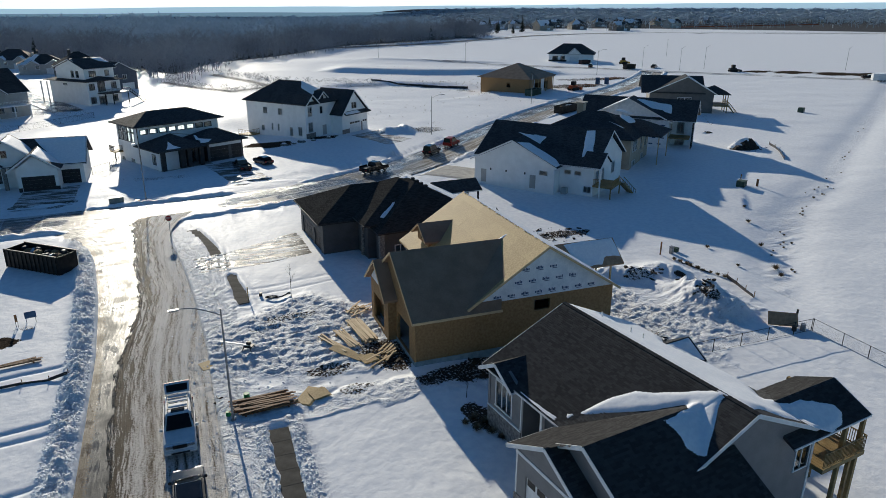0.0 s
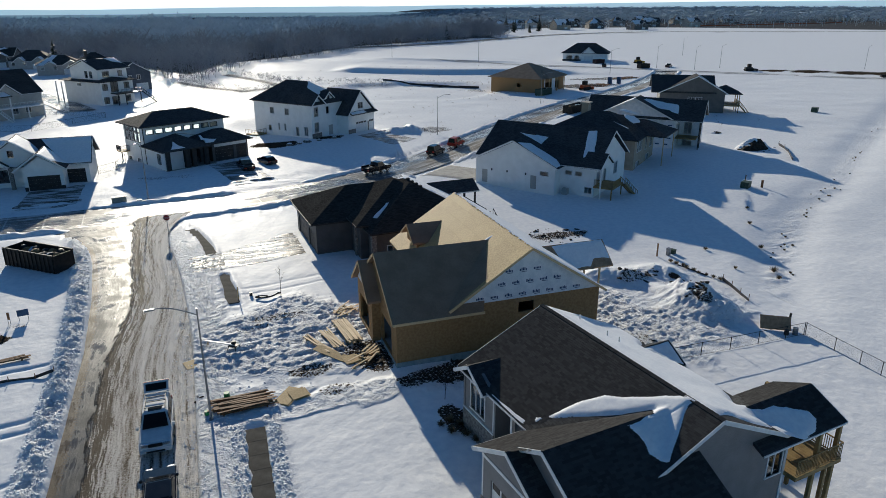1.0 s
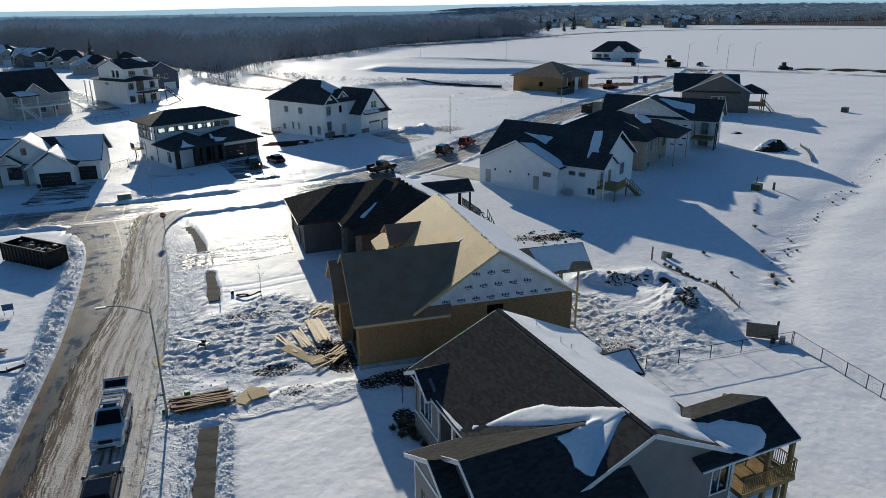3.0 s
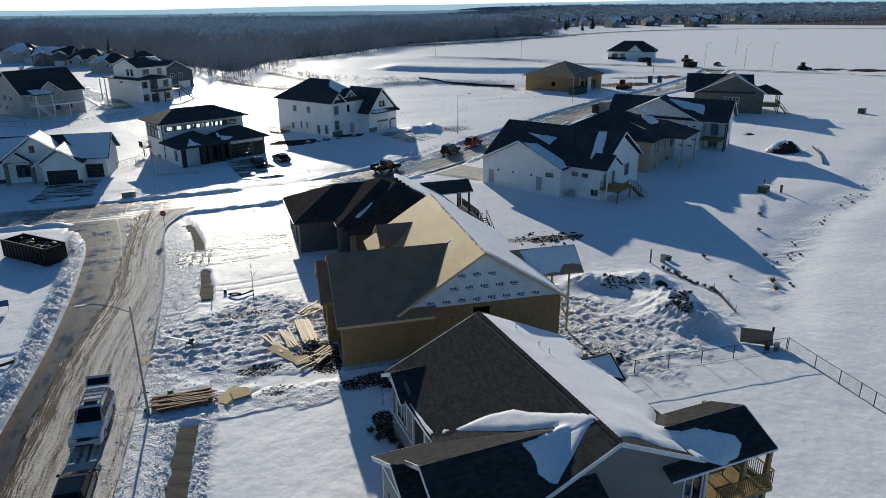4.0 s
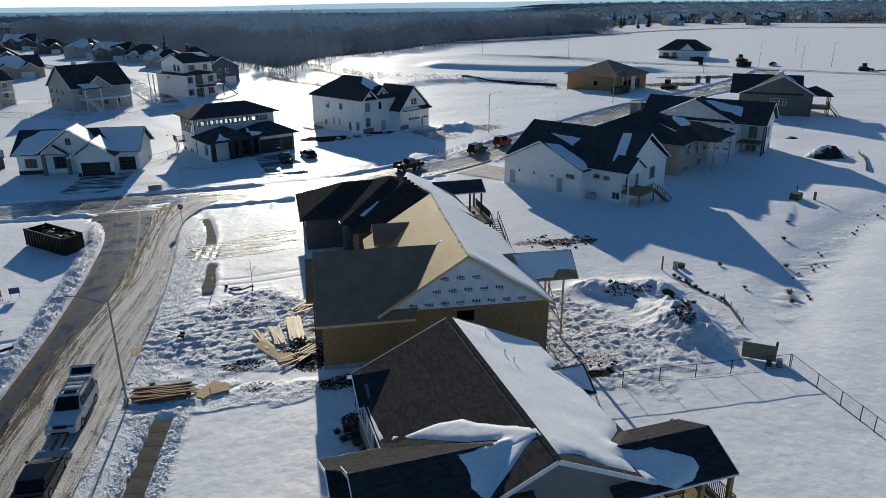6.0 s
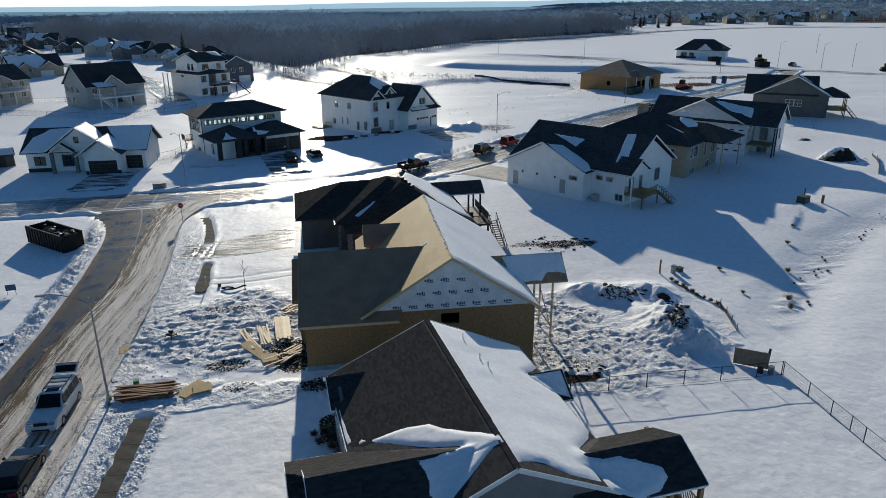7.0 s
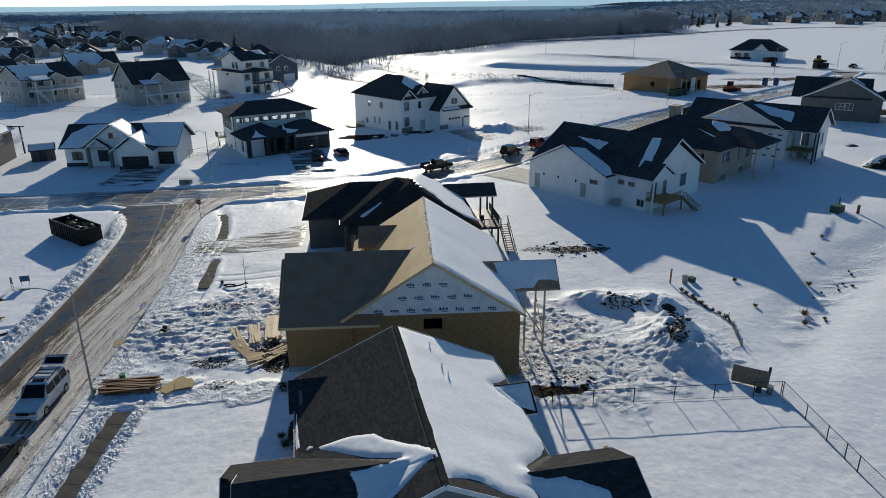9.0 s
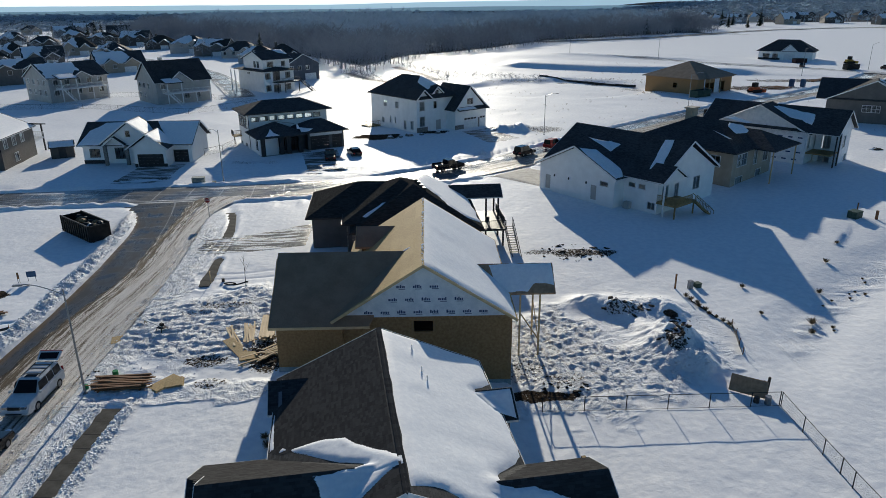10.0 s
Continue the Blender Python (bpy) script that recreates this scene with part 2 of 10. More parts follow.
def wall_bm(p, q, z0, tops, holes=(), thick=0.2, bm=None):
    """A wall from p to q with its body on the left of that way; tops: (run, height) along it; holes: (run0, run1, z0, z1)."""
    bm = bm or bmesh.new()
    p, q = Vector((*p[:2], 0)), Vector((*q[:2], 0))
    d = (q - p).normalized()
    n = Vector((-d.y, d.x, 0)) * thick
    length = (q - p).length
    if isinstance(tops, (int, float)):
        tops = [(0, tops), (length, tops)]
    cuts = sorted({round(c, 4) for c in [0, length] + [t[0] for t in tops] + [c for h in holes for c in h[:2]] if 0 <= c <= length})

    def top_at(s):
        for (a, za), (b, zb) in zip(tops, tops[1:]):
            if a - 1e-6 <= s <= b + 1e-6:
                return za + (zb - za) * (s - a) / max(b - a, 1e-6)
        return tops[-1][1]

    tall = max(t[1] for t in tops)
    zs = sorted({z0, tall} | {c for h in holes for c in h[2:4] if z0 < c < tall})
    made = {}

    def vert(s, z, o):
        key = (round(s, 4), round(z, 4), o)
        if key not in made:
            c = p + d * s + n * o
            made[key] = bm.verts.new((c.x, c.y, z))
        return made[key]

    def solid(i, j):
        if not (0 <= i < len(cuts) - 1 and 0 <= j < len(zs) - 1):
            return False
        sm, zm = (cuts[i] + cuts[i + 1]) / 2, (zs[j] + zs[j + 1]) / 2
        if any(h[0] < sm < h[1] and h[2] < zm < h[3] for h in holes):
            return False
        return max(top_at(cuts[i]), top_at(cuts[i + 1])) > zs[j] + 1e-4

    def face(*ring):
        vs = list(dict.fromkeys(vert(*c) for c in ring))
        if len(vs) > 2 and bm.faces.get(vs) is None:
            bm.faces.new(vs)

    for i in range(len(cuts) - 1):
        a, b = cuts[i], cuts[i + 1]
        for j in range(len(zs) - 1):
            if not solid(i, j):
                continue
            ta, tb = top_at(a), top_at(b)
            la, lb = min(zs[j], ta), min(zs[j], tb)
            ha, hb = min(zs[j + 1], ta), min(zs[j + 1], tb)
            face((a, la, 0), (b, lb, 0), (b, hb, 0), (a, ha, 0))
            face((b, lb, 1), (a, la, 1), (a, ha, 1), (b, hb, 1))
            if not solid(i, j - 1):
                face((a, la, 1), (b, lb, 1), (b, lb, 0), (a, la, 0))
            if not solid(i, j + 1) or ha < zs[j + 1] - 1e-4 or hb < zs[j + 1] - 1e-4:
                face((a, ha, 0), (b, hb, 0), (b, hb, 1), (a, ha, 1))
            if not solid(i - 1, j):
                face((a, la, 1), (a, la, 0), (a, ha, 0), (a, ha, 1))
            if not solid(i + 1, j):
                face((b, lb, 0), (b, lb, 1), (b, hb, 1), (b, hb, 0))
    return bm


def window(parent, p, q, run0, run1, z0, z1, material=None, panes=2, mid=False, thick=0.2, name="window", trim=0.09):
    """A window in the wall from p to q: a frame that stands a little proud, mullions, sill and panes of glass."""
    material = material or WHITE_TRIM
    p, q = Vector((*p[:2], 0)), Vector((*q[:2], 0))
    d = (q - p).normalized()
    n = Vector((-d.y, d.x, 0))
    P = lambda s, z, o: (p.x + d.x * s + n.x * o, p.y + d.y * s + n.y * o, z)

    def blk(bm, s0, s1, a, b, o0, o1):
        hexa(bm, [P(s0, a, o0), P(s1, a, o0), P(s1, a, o1), P(s0, a, o1), P(s0, b, o0), P(s1, b, o0), P(s1, b, o1), P(s0, b, o1)])

    bm = bmesh.new()
    t = trim
    for s0, s1, a, b in ((run0 - t, run1 + t, z1, z1 + t), (run0 - t, run0, z0, z1), (run1, run1 + t, z0, z1)):
        blk(bm, s0, s1, a, b, -0.035, 0.10)
    for k in range(1, panes):
        s = run0 + (run1 - run0) * k / panes
        blk(bm, s - 0.035, s + 0.035, z0, z1, 0.02, 0.10)
    if mid:
        zm = (z0 + z1) / 2
        blk(bm, run0, run1, zm - 0.025, zm + 0.025, 0.025, 0.095)
    w = part(name, bm, material, parent)
    bm = bmesh.new()
    blk(bm, run0 - t - 0.03, run1 + t + 0.03, z0 - t, z0, -0.06, 0.11)
    part("sill", bm, material, w)
    for k in range(panes):
        a, b = run0 + (run1 - run0) * k / panes, run0 + (run1 - run0) * (k + 1) / panes
        bm = bmesh.new()
        blk(bm, a + (0.035 if k else 0), b - (0.035 if k < panes - 1 else 0), z0, z1, 0.05, 0.062)
        part("pane", bm, GLASS, w)
    return w


def panel_door(parent, p, q, run0, run1, z0, z1, material, name="garage_door", rows=4, lites=False):
    """A sectional door set back in its opening, with its rows of panels and, on some, a row of lights."""
    p, q = Vector((*p[:2], 0)), Vector((*q[:2], 0))
    d = (q - p).normalized()
    n = Vector((-d.y, d.x, 0))
    P = lambda s, z, o: (p.x + d.x * s + n.x * o, p.y + d.y * s + n.y * o, z)

    def blk(bm, s0, s1, a, b, o0, o1):
        hexa(bm, [P(s0, a, o0), P(s1, a, o0), P(s1, a, o1), P(s0, a, o1), P(s0, b, o0), P(s1, b, o0), P(s1, b, o1), P(s0, b, o1)])

    bm = bmesh.new()
    hgt = (z1 - z0) / rows
    if name == "door":
        blk(bm, run0, run1, z0, z1, 0.10, 0.15)
        leaf = part(name, bm, material, parent)
        for r in range(rows):
            bm = bmesh.new()
            blk(bm, run0 + 0.12, run1 - 0.12, z0 + (r + 0.12) * hgt, z0 + (r + 0.88) * hgt, 0.088, 0.10)
            part("panel", bm, material, leaf)
        return leaf
    for r in range(rows):
        blk(bm, run0, run1, z0 + r * hgt, z0 + (r + 1) * hgt - 0.015, 0.10, 0.15)
        k = max(1, round((run1 - run0) / 0.9))
        for c in range(k):
            a, b = run0 + (run1 - run0) * (c + 0.1) / k, run0 + (run1 - run0) * (c + 0.9) / k
            if not (lites and r == rows - 1):
                blk(bm, a, b, z0 + (r + 0.18) * hgt, z0 + (r + 0.80) * hgt, 0.088, 0.10)
    door = part(name, bm, material, parent)
    if lites:
        k = max(1, round((run1 - run0) / 0.9))
        for c in range(k):
            a, b = run0 + (run1 - run0) * (c + 0.1) / k, run0 + (run1 - run0) * (c + 0.9) / k
            bm = bmesh.new()
            blk(bm, a, b, z1 - 0.82 * hgt, z1 - 0.2 * hgt, 0.086, 0.0985)
            part("pane", bm, CAR_GLASS, door)
    return door


# value noise, smooth and repeatable
def vnoise(x, y, seed=0):
    xi, yi = np.floor(x).astype(np.int64), np.floor(y).astype(np.int64)
    xf, yf = x - xi, y - yi
    xf, yf = xf * xf * (3 - 2 * xf), yf * yf * (3 - 2 * yf)

    def h(a, b):
        n = (a * 374761393 + b * 668265263 + seed * 982451653) & 0x7FFFFFFF
        n = ((n ^ (n >> 13)) * 1274126177) & 0x7FFFFFFF
        return ((n ^ (n >> 16)) & 0xFFFF) / 65535.0

    return (h(xi, yi) * (1 - xf) + h(xi + 1, yi) * xf) * (1 - yf) + (h(xi, yi + 1) * (1 - xf) + h(xi + 1, yi + 1) * xf) * yf


def fbm(x, y, scale, octaves=3, seed=0):
    out, amp, tot = 0.0, 1.0, 0.0
    for k in range(octaves):
        out = out + amp * (vnoise(x / scale, y / scale, seed + k) - 0.5)
        tot += amp
        amp *= 0.5
        scale *= 0.47
    return out / tot


def sstep(v, a, b):
    t = np.clip((v - a) / (b - a), 0, 1)
    return t * t * (3 - 2 * t)


# ---------------------------------------------------------------- lie of the land
STREET = [(-3.6, -60), (-4.0, 10), (-4.3, 40), (-4.6, 56), (-5.4, 68), (-6.6, 79), (-8.4, 89), (-9.6, 95)]
AVENUE = [(-160, 78), (-60, 92.5), (-24, 97), (0, 98.5), (16, 101.5), (32, 110), (47, 122.5), (66, 141.5), (85, 159), (107, 177.5), (145, 204.5), (186, 244), (192, 252)]
EAST_ROAD = [(105, 352), (124, 324), (166, 286), (190, 258), (215, 232), (242, 204), (300, 150), (520, 20)]
FAR_ROAD = [(-60, 430), (110, 462), (191, 498), (316, 606), (450, 640), (560, 600), (700, 545), (1100, 420)]
BERM = [(52, 294), (72, 286), (92, 272), (115, 263), (150, 250)]
SWALE = [(52, 44), (60, 53), (70, 62), (81, 70), (94, 77), (122, 97), (185, 139), (260, 190)]


def along(line, x, y):
    """Distance from a line of points, and the way run along it."""
    best = np.full(np.shape(x), 1e9)
    run = np.zeros(np.shape(x))
    done = 0.0
    for (ax, ay), (bx, by) in zip(line, line[1:]):
        dx, dy = bx - ax, by - ay
        L = math.hypot(dx, dy)
        t = np.clip(((x - ax) * dx + (y - ay) * dy) / L ** 2, 0, 1)
        px, py = ax + t * dx, ay + t * dy
        side = np.sign((x - ax) * dy - (y - ay) * dx)
        dist = np.hypot(x - px, y - py)
        near = dist < np.abs(best)
        best = np.where(near, dist * np.where(side == 0, 1, side), best)
        run = np.where(near, done + t * L, run)
        done += L
    return best, run


def base_height(x, y):
    """The land without its roads and snow relief."""
    near = 1 - sstep(y, 80, 105)
    lots = sstep(x, 5, 14) * 0.32 - sstep(x, 16, 33) * (1.52 - 0.5 * sstep(y, 55, 85))
    lots = lots + sstep(x, 64, 90) * 0.9
    far = -0.45 * np.exp(-(((x - 60) / 22) ** 2 + ((y - 95) / 22) ** 2))
    z = lots * near + far * (1 - near)
    z = z - 1.6 * np.exp(-(((x - 15) / 9) ** 2 + ((y - 166) / 9) ** 2))
    # the basin with its banks beyond the avenue
    pond = np.hypot((x - 68) / 34, (y - 222) / 26) + 0.35 * fbm(x, y, 18, 3, 61)
    z = z - 1.1 * (1 - sstep(pond, 0.80, 1.0))
    z = z + 1.2 * np.exp(-(((x - 70) / 60) ** 2 + ((y - 340) / 26) ** 2))
    z = z + 0.6 * np.exp(-(((x - 30) / 30) ** 2 + ((y - 300) / 20) ** 2))
    # shaded bank faces below the field and the swale behind the gardens
    d, run = along(BERM, x, y)
    z = z + 1.9 * sstep(-d + 5 * fbm(x, y, 22, 2, 62), -2.5, 3.0) * (1 - sstep(-d, 8, 42)) * sstep(run, 0, 16) * (1 - sstep(run, 96, 112))
    z = z + 0.8 * np.exp(-(((d + 62) / 3.0) ** 2)) * sstep(run, 8, 20) * (1 - sstep(run, 70, 100))
    w, _ = along(SWALE, x, y)
    z = z - 0.55 * np.exp(-((w / 3.2) ** 2)) * sstep(x, 50, 62) + 0.28 * np.exp(-((w / 1.3) ** 2)) * sstep(x, 54, 60) * np.maximum(fbm(x, y, 1.7, 3, 63), -0.1) * 2.4
    d = np.hypot(x, y - 100)
    z = z + sstep(d, 700, 3200) * (4 + 6 * fbm(x, y, 900, 3, 5))
    z = z - 30 * sstep(d, 640, 1400) * (1 - sstep(x - 0.25 * y, -120, 420))
    return z


MOUNDS = [(46.8, 50.0, 1.9, 2.4, 3.4), (44.5, 57.5, 1.0, 2.6, 1.8), (48.3, 57.0, 0.9, 2.0, 2.2), (41.5, 58.8, 0.6, 2.0, 1.4), (47.5, 46.2, 0.6, 2.2, 1.6),
          (37.5, 121.5, 0.9, 2.4, 1.6), (46.0, 147.0, 1.5, 3.4, 2.4), (41.5, 146.0, 0.9, 2.2, 1.6)]
# bare or churned earth: x, y, half sizes, strength
EARTH = [(21.5, 42.5, 7.5, 1.7, 0.66), (13.2, 46.5, 1.7, 3.2, 0.66), (8.2, 46.6, 1.9, 1.0, 0.52), (9.5, 43.2, 1.6, 0.8, 0.44), (7.0, 57.4, 2.2, 0.9, 0.47), (4.6, 55.8, 1.6, 0.7, 0.40), (12.2, 47.8, 1.8, 3.0, 0.5), (-14.8, 63.0, 1.2, 0.6, 0.4),
         (43.8, 72.2, 4.4, 1.5, 0.62), (39.6, 72.6, 3.0, 1.0, 0.52), (34.5, 42.5, 3.2, 0.8, 0.8), (33.4, 46.6, 2.4, 2.0, 0.38), (46.2, 48.4, 0.8, 1.8, 0.55), (44.6, 56.6, 2.2, 1.0, 0.45),
         (48.2, 55.0, 0.8, 0.5, 0.8), (-17.0, 60.5, 1.7, 1.2, 1.0), (16.0, 140.5, 5.5, 3.0, 1.0), (27.0, 145.0, 4.0, 2.0, 0.8), (16.5, 36.2, 1.0, 2.0, 0.7),
         (36.0, 45.0, 2.5, 1.5, 0.4), 
         (130, 214, 14, 6, 0.62), (150, 232, 18, 5, 0.55), (236, 238, 8, 5, 0.9), (247, 229, 10, 7, 1.0), (258, 219, 10, 7, 1.0), (269, 211, 10, 7, 1.0), (281, 205, 11, 7, 1.0), (296, 196, 12, 7, 1.0), (52, 146, 4, 4, 0.5), (255, 545, 60, 12, 0.40), (400, 618, 90, 9, 0.42), (560, 590, 90, 9, 0.36),
         (76, 241, 8, 2.0, 0.5), (92, 222, 4, 6, 0.45), (62, 245, 7, 1.6, 0.42), (84, 236, 4, 2.5, 0.55), (98, 208, 3, 6, 0.4), (17.5, 91.0, 1.6, 1.0, 0.4), (-5.5, 118, 6, 1.2, 0.4)]
CHURN = [(7.5, 52.5, 9.5, 8.5, 1.0), (36.5, 49.5, 6.0, 9.0, 1.0), (42.5, 46.0, 6.5, 4.0, 0.75), (46, 53, 6, 7, 0.28), (26, 41.5, 12, 2.0, 0.7), (9.5, 42.0, 8.5, 1.6, 0.6), (-0.5, 60, 3.0, 24, 0.55), (12, 96, 6, 3, 0.4)]


def blob(x, y, cx, cy, a, b, seed, rough=0.45):
    r = np.hypot((x - cx) / a, (y - cy) / b)
    return 1 - sstep(r + 2 * rough * fbm(x, y, 1.2 + 0.25 * min(a, b), 3, seed), 0.75, 1.15)


def patches(rows, x, y, seed):
    out = np.zeros(np.shape(x))
    for k, (cx, cy, a, b, s) in enumerate(rows):
        near = (np.abs(x - cx) < a * 2.2 + 2) & (np.abs(y - cy) < b * 2.2 + 2)
        if near.any():
            out[near] = np.maximum(out[near], s * blob(x[near], y[near], cx, cy, a, b, seed + k))
    return out


def flare(y):
    """How the street widens towards the avenue."""
    return 1 + 1.15 * np.clip((np.asarray(y, float) - 80) / 14, 0, 1.1) ** 2.4


# short stretches of cleared pavement, and the snowed-in ones beside the avenue: line, half width, depth
DUG_WALKS = [([(3.5, 61.6), (3.3, 65.0), (2.9, 68.4), (2.85, 69.6)], 0.42, 0.20), ([(1.7, 77.4), (1.5, 79.5), (0.9, 83.0), (-0.1, 86.6), (-1.1, 88.6)], 0.42, 0.20),
             ([(-3.0, 90.0), (4.6, 90.9), (11.6, 93.8), (22, 98.5), (32, 104)], 0.45, 0.16), ([(-75, 97), (-15.2, 106.2), (2.7, 109.2), (22.9, 113.2), (36.0, 120.0), (52, 136)], 0.6, 0.22)]
WALK_STRIPS = [(3.0, 4.1, -40, 40.6)]


def ground_height(x, y):
    x, y = np.asarray(x, float), np.asarray(y, float)
    z = base_height(x, y) + 0.10
    near = np.exp(-np.maximum(0, np.hypot((x - 15) / 1.3, y - 60) - 60) / 60)
    z = z + near * (0.10 * fbm(x, y, 7, 3, 11) + 0.05 * fbm(x, y, 1.6, 2, 14))
    # wind-laid drifts on the open lots and the fields
    open_land = sstep(np.hypot(x - 15, y - 50), 40, 70) * (1 - sstep(y, 420, 520))
    z = z + open_land * (0.30 * fbm(x * 0.55 + y * 0.3, y, 13, 3, 64) + 0.16 * fbm(x, y, 4.5, 2, 65))
    for k, (cx, cy, h, a, b) in enumerate(MOUNDS):
        r2 = ((x - cx) / a) ** 2 + ((y - cy) / b) ** 2
        z = z + h * np.exp(-r2) * (1 + 1.5 * fbm(x, y, 1.5, 4, 40 + k))
    c = patches(CHURN, x, y, 70)
    bend = 3.2 * fbm(x, y, 9, 2, 95)
    wx, wy = x + 0.8 * fbm(x, y, 1.3, 2, 97), y + 0.8 * fbm(x, y, 1.3, 2, 99)
    tx, ty = 0.83 * wx + 0.56 * wy, 0.83 * wy - 0.56 * wx
    along_x, over_x = 0.10 * (wx + 0.35 * wy), 1.6 * (wy - 0.30 * wx + bend)
    along_y, over_y = 0.10 * (wy - 0.5 * wx), 1.6 * (wx + 0.45 * wy + bend)
    turn = sstep(x, 27, 33)
    streak = (1 - turn) * fbm(along_x, over_x, 1.0, 4, 91) + turn * fbm(along_y, over_y, 1.0, 4, 92)
    z = z + c * (0.20 * streak + 0.08 * fbm(tx, ty, 2.6, 3, 90) + 0.36 * fbm(tx, ty, 0.5, 3, 98))
    # pairs of tyre ruts behind the unfinished house
    for k in range(8):
        mid = x - (34.0 + 1.15 * k + (0.10 - 0.06 * k) * (y - 50) + 0.012 * (k % 3 - 1) * (y - 50) ** 2)
        lug = 0.7 + 0.3 * np.sin(y * 16 + k)
        for side in (-0.85, 0.85):
            z = z - 0.10 * lug * np.exp(-(((mid + side) / 0.2) ** 2)) * c * (x > 31) * sstep(y, 42, 44) * (1 - sstep(y, 55, 60))
    # tyre ruts that sweep from the street to the garage of the unfinished house
    for k in range(9):
        line = y - (46.5 + 1.35 * k + 0.05 * (x - 5) ** 2 * (0.6 - 0.14 * k))
        z = z - 0.09 * (0.7 + 0.3 * np.sin(x * 15 + k)) * np.exp(-((line / 0.22) ** 2)) * c * (x < 14)
    # tracks beside the street, across the open lot and over the field
    for k, (tx, wob) in enumerate(((0.5, 1.6), (1.9, 1.2), (2.5, 1.9))):
        line = x - tx - wob * fbm(y, 0 * y + k, 16, 2, 140 + k) - 0.02 * (y - 52)
        z = z - 0.08 * np.exp(-((line / 0.2) ** 2)) * sstep(y, 42, 46) * (1 - sstep(y, 74, 80))
    for k, ty in enumerate((31.0, 35.5, 39.0, 44.5, 46.0, 55.0)):
        line = y - ty - (0.10 + 0.05 * (k % 3)) * (x + 10) - 1.0 * fbm(x, 0 * x + k, 6, 2, 150 + k)
        z = z - 0.13 * np.exp(-((line / 0.26) ** 2)) * (1 - sstep(x, -10.2, -9.4))
    for k, (ty, sl) in enumerate(((63.2, 0.05), (64.9, 0.06), (80.5, -0.12), (82.3, -0.10), (86.8, 0.03))):
        line = y - ty - sl * x - 0.9 * fbm(x, 0 * x + k, 5, 2, 160 + k)
        z = z - 0.055 * np.exp(-((line / 0.24) ** 2)) * sstep(x, 1.0, 3.0) * (1 - sstep(x, 13, 17))
    # roads are cut in, with ploughed snow beside them
    for line, half, bank, rough in ((STREET, 4.1, 0.55, 0.5), (AVENUE, 4.4, 0.35, 0.35)):
        d, run = along(line, x, y)
        a = np.abs(d)
        if line is STREET:
            west = np.exp(-(((d + 5.3) / 0.75) ** 2)) * bank * sstep(y, -60, 0) * (1 - sstep(y, 84, 90))
            z = z + west * (0.85 + 2.2 * fbm(x, y, 0.8, 3, 120))
            half_here = half
            a = a / flare(y)
        else:
            half_here = half + 0.9
        cut = 1 - sstep(a, half_here - 0.05, half_here + (0.25 if line is STREET else 1.0))
        z = z * (1 - cut) + cut * (-0.32)
    for line, wide, deep in DUG_WALKS:
        d = np.abs(along(line, x, y)[0]) + 0.30 * fbm(x, y, 2.2, 4, 131)
        z = z - deep * (1 - sstep(d, wide, wide + 0.22))
        z = z + 0.09 * np.exp(-(((d - wide - 0.45) / 0.3) ** 2)) * (0.6 + 1.5 * fbm(x, y, 0.7, 2, 132))
    for x0, x1, y0, y1 in WALK_STRIPS:
        wob = 0.55 * fbm(x, y, 1.6, 3, 133)
        x0, x1 = x0 + wob, x1 + wob - 0.2 * fbm(x, y, 2.5, 2, 134)
        inside = sstep(x, x0 - 0.35, x0 + 0.05) * (1 - sstep(x, x1 - 0.05, x1 + 0.35)) * (1 - sstep(y, y1 - 0.1, y1 + 0.4))
        edge = np.exp(-(((x - x0 + 0.55) / 0.45) ** 2)) + np.exp(-(((x - x1 - 0.55) / 0.45) ** 2))
        z = z + edge * (1 - sstep(y, y1, y1 + 0.6)) * (0.10 + 0.5 * np.maximum(0, fbm(x, y, 0.7, 3, 130)))
        z = z - inside * 0.17
    return z


def gz(x, y):
    return float(ground_height(np.array([x]), np.array([y]))[0])


def spread(lo, a, b, hi, step, cap=1.6, reach=(150, 260)):
    """Even steps from a to b, wider ones up to a cap over the reach on either side, and ever wider ones out to lo and hi."""
    def out(far, near):
        t, w = [0.0], step
        while t[-1] < far:
            if t[-1] < near:
                w = min(w * 1.05, cap)
            else:
                w *= 1.10
            t.append(t[-1] + w)
        return np.array(t[1:])
    return np.concatenate([a - out(a - lo, reach[0])[::-1], np.arange(a, b + step / 2, step), b + out(hi - b, reach[1])])


def sheet(name, xs, ys, height, material, mask=None):
    X, Y = np.meshgrid(xs, ys)
    Z = height(X, Y)
    co = np.stack([X, Y, Z], -1).reshape(-1, 3)
    w, h = len(xs), len(ys)
    i = (np.arange(h - 1)[:, None] * w + np.arange(w - 1)[None]).ravel()
    quads = np.stack([i, i + 1, i + w + 1, i + w], -1)
    me = bpy.data.meshes.new(name)
    me.vertices.add(len(co))
    me.vertices.foreach_set("co", co.astype(np.float32).ravel())
    me.loops.add(quads.size)
    me.loops.foreach_set("vertex_index", quads.astype(np.int32).ravel())
    me.polygons.add(len(quads))
    me.polygons.foreach_set("loop_start", np.arange(0, quads.size, 4, dtype=np.int32))
    me.polygons.foreach_set("use_smooth", np.ones(len(quads), bool))
    me.update(calc_edges=True)
    if mask is not None:
        for key, fn in mask.items():
            at = me.attributes.new(key, "FLOAT", "POINT")
            at.data.foreach_set("value", fn(X, Y).astype(np.float32).ravel())
    me.materials.append(material)
    return new(name, me)


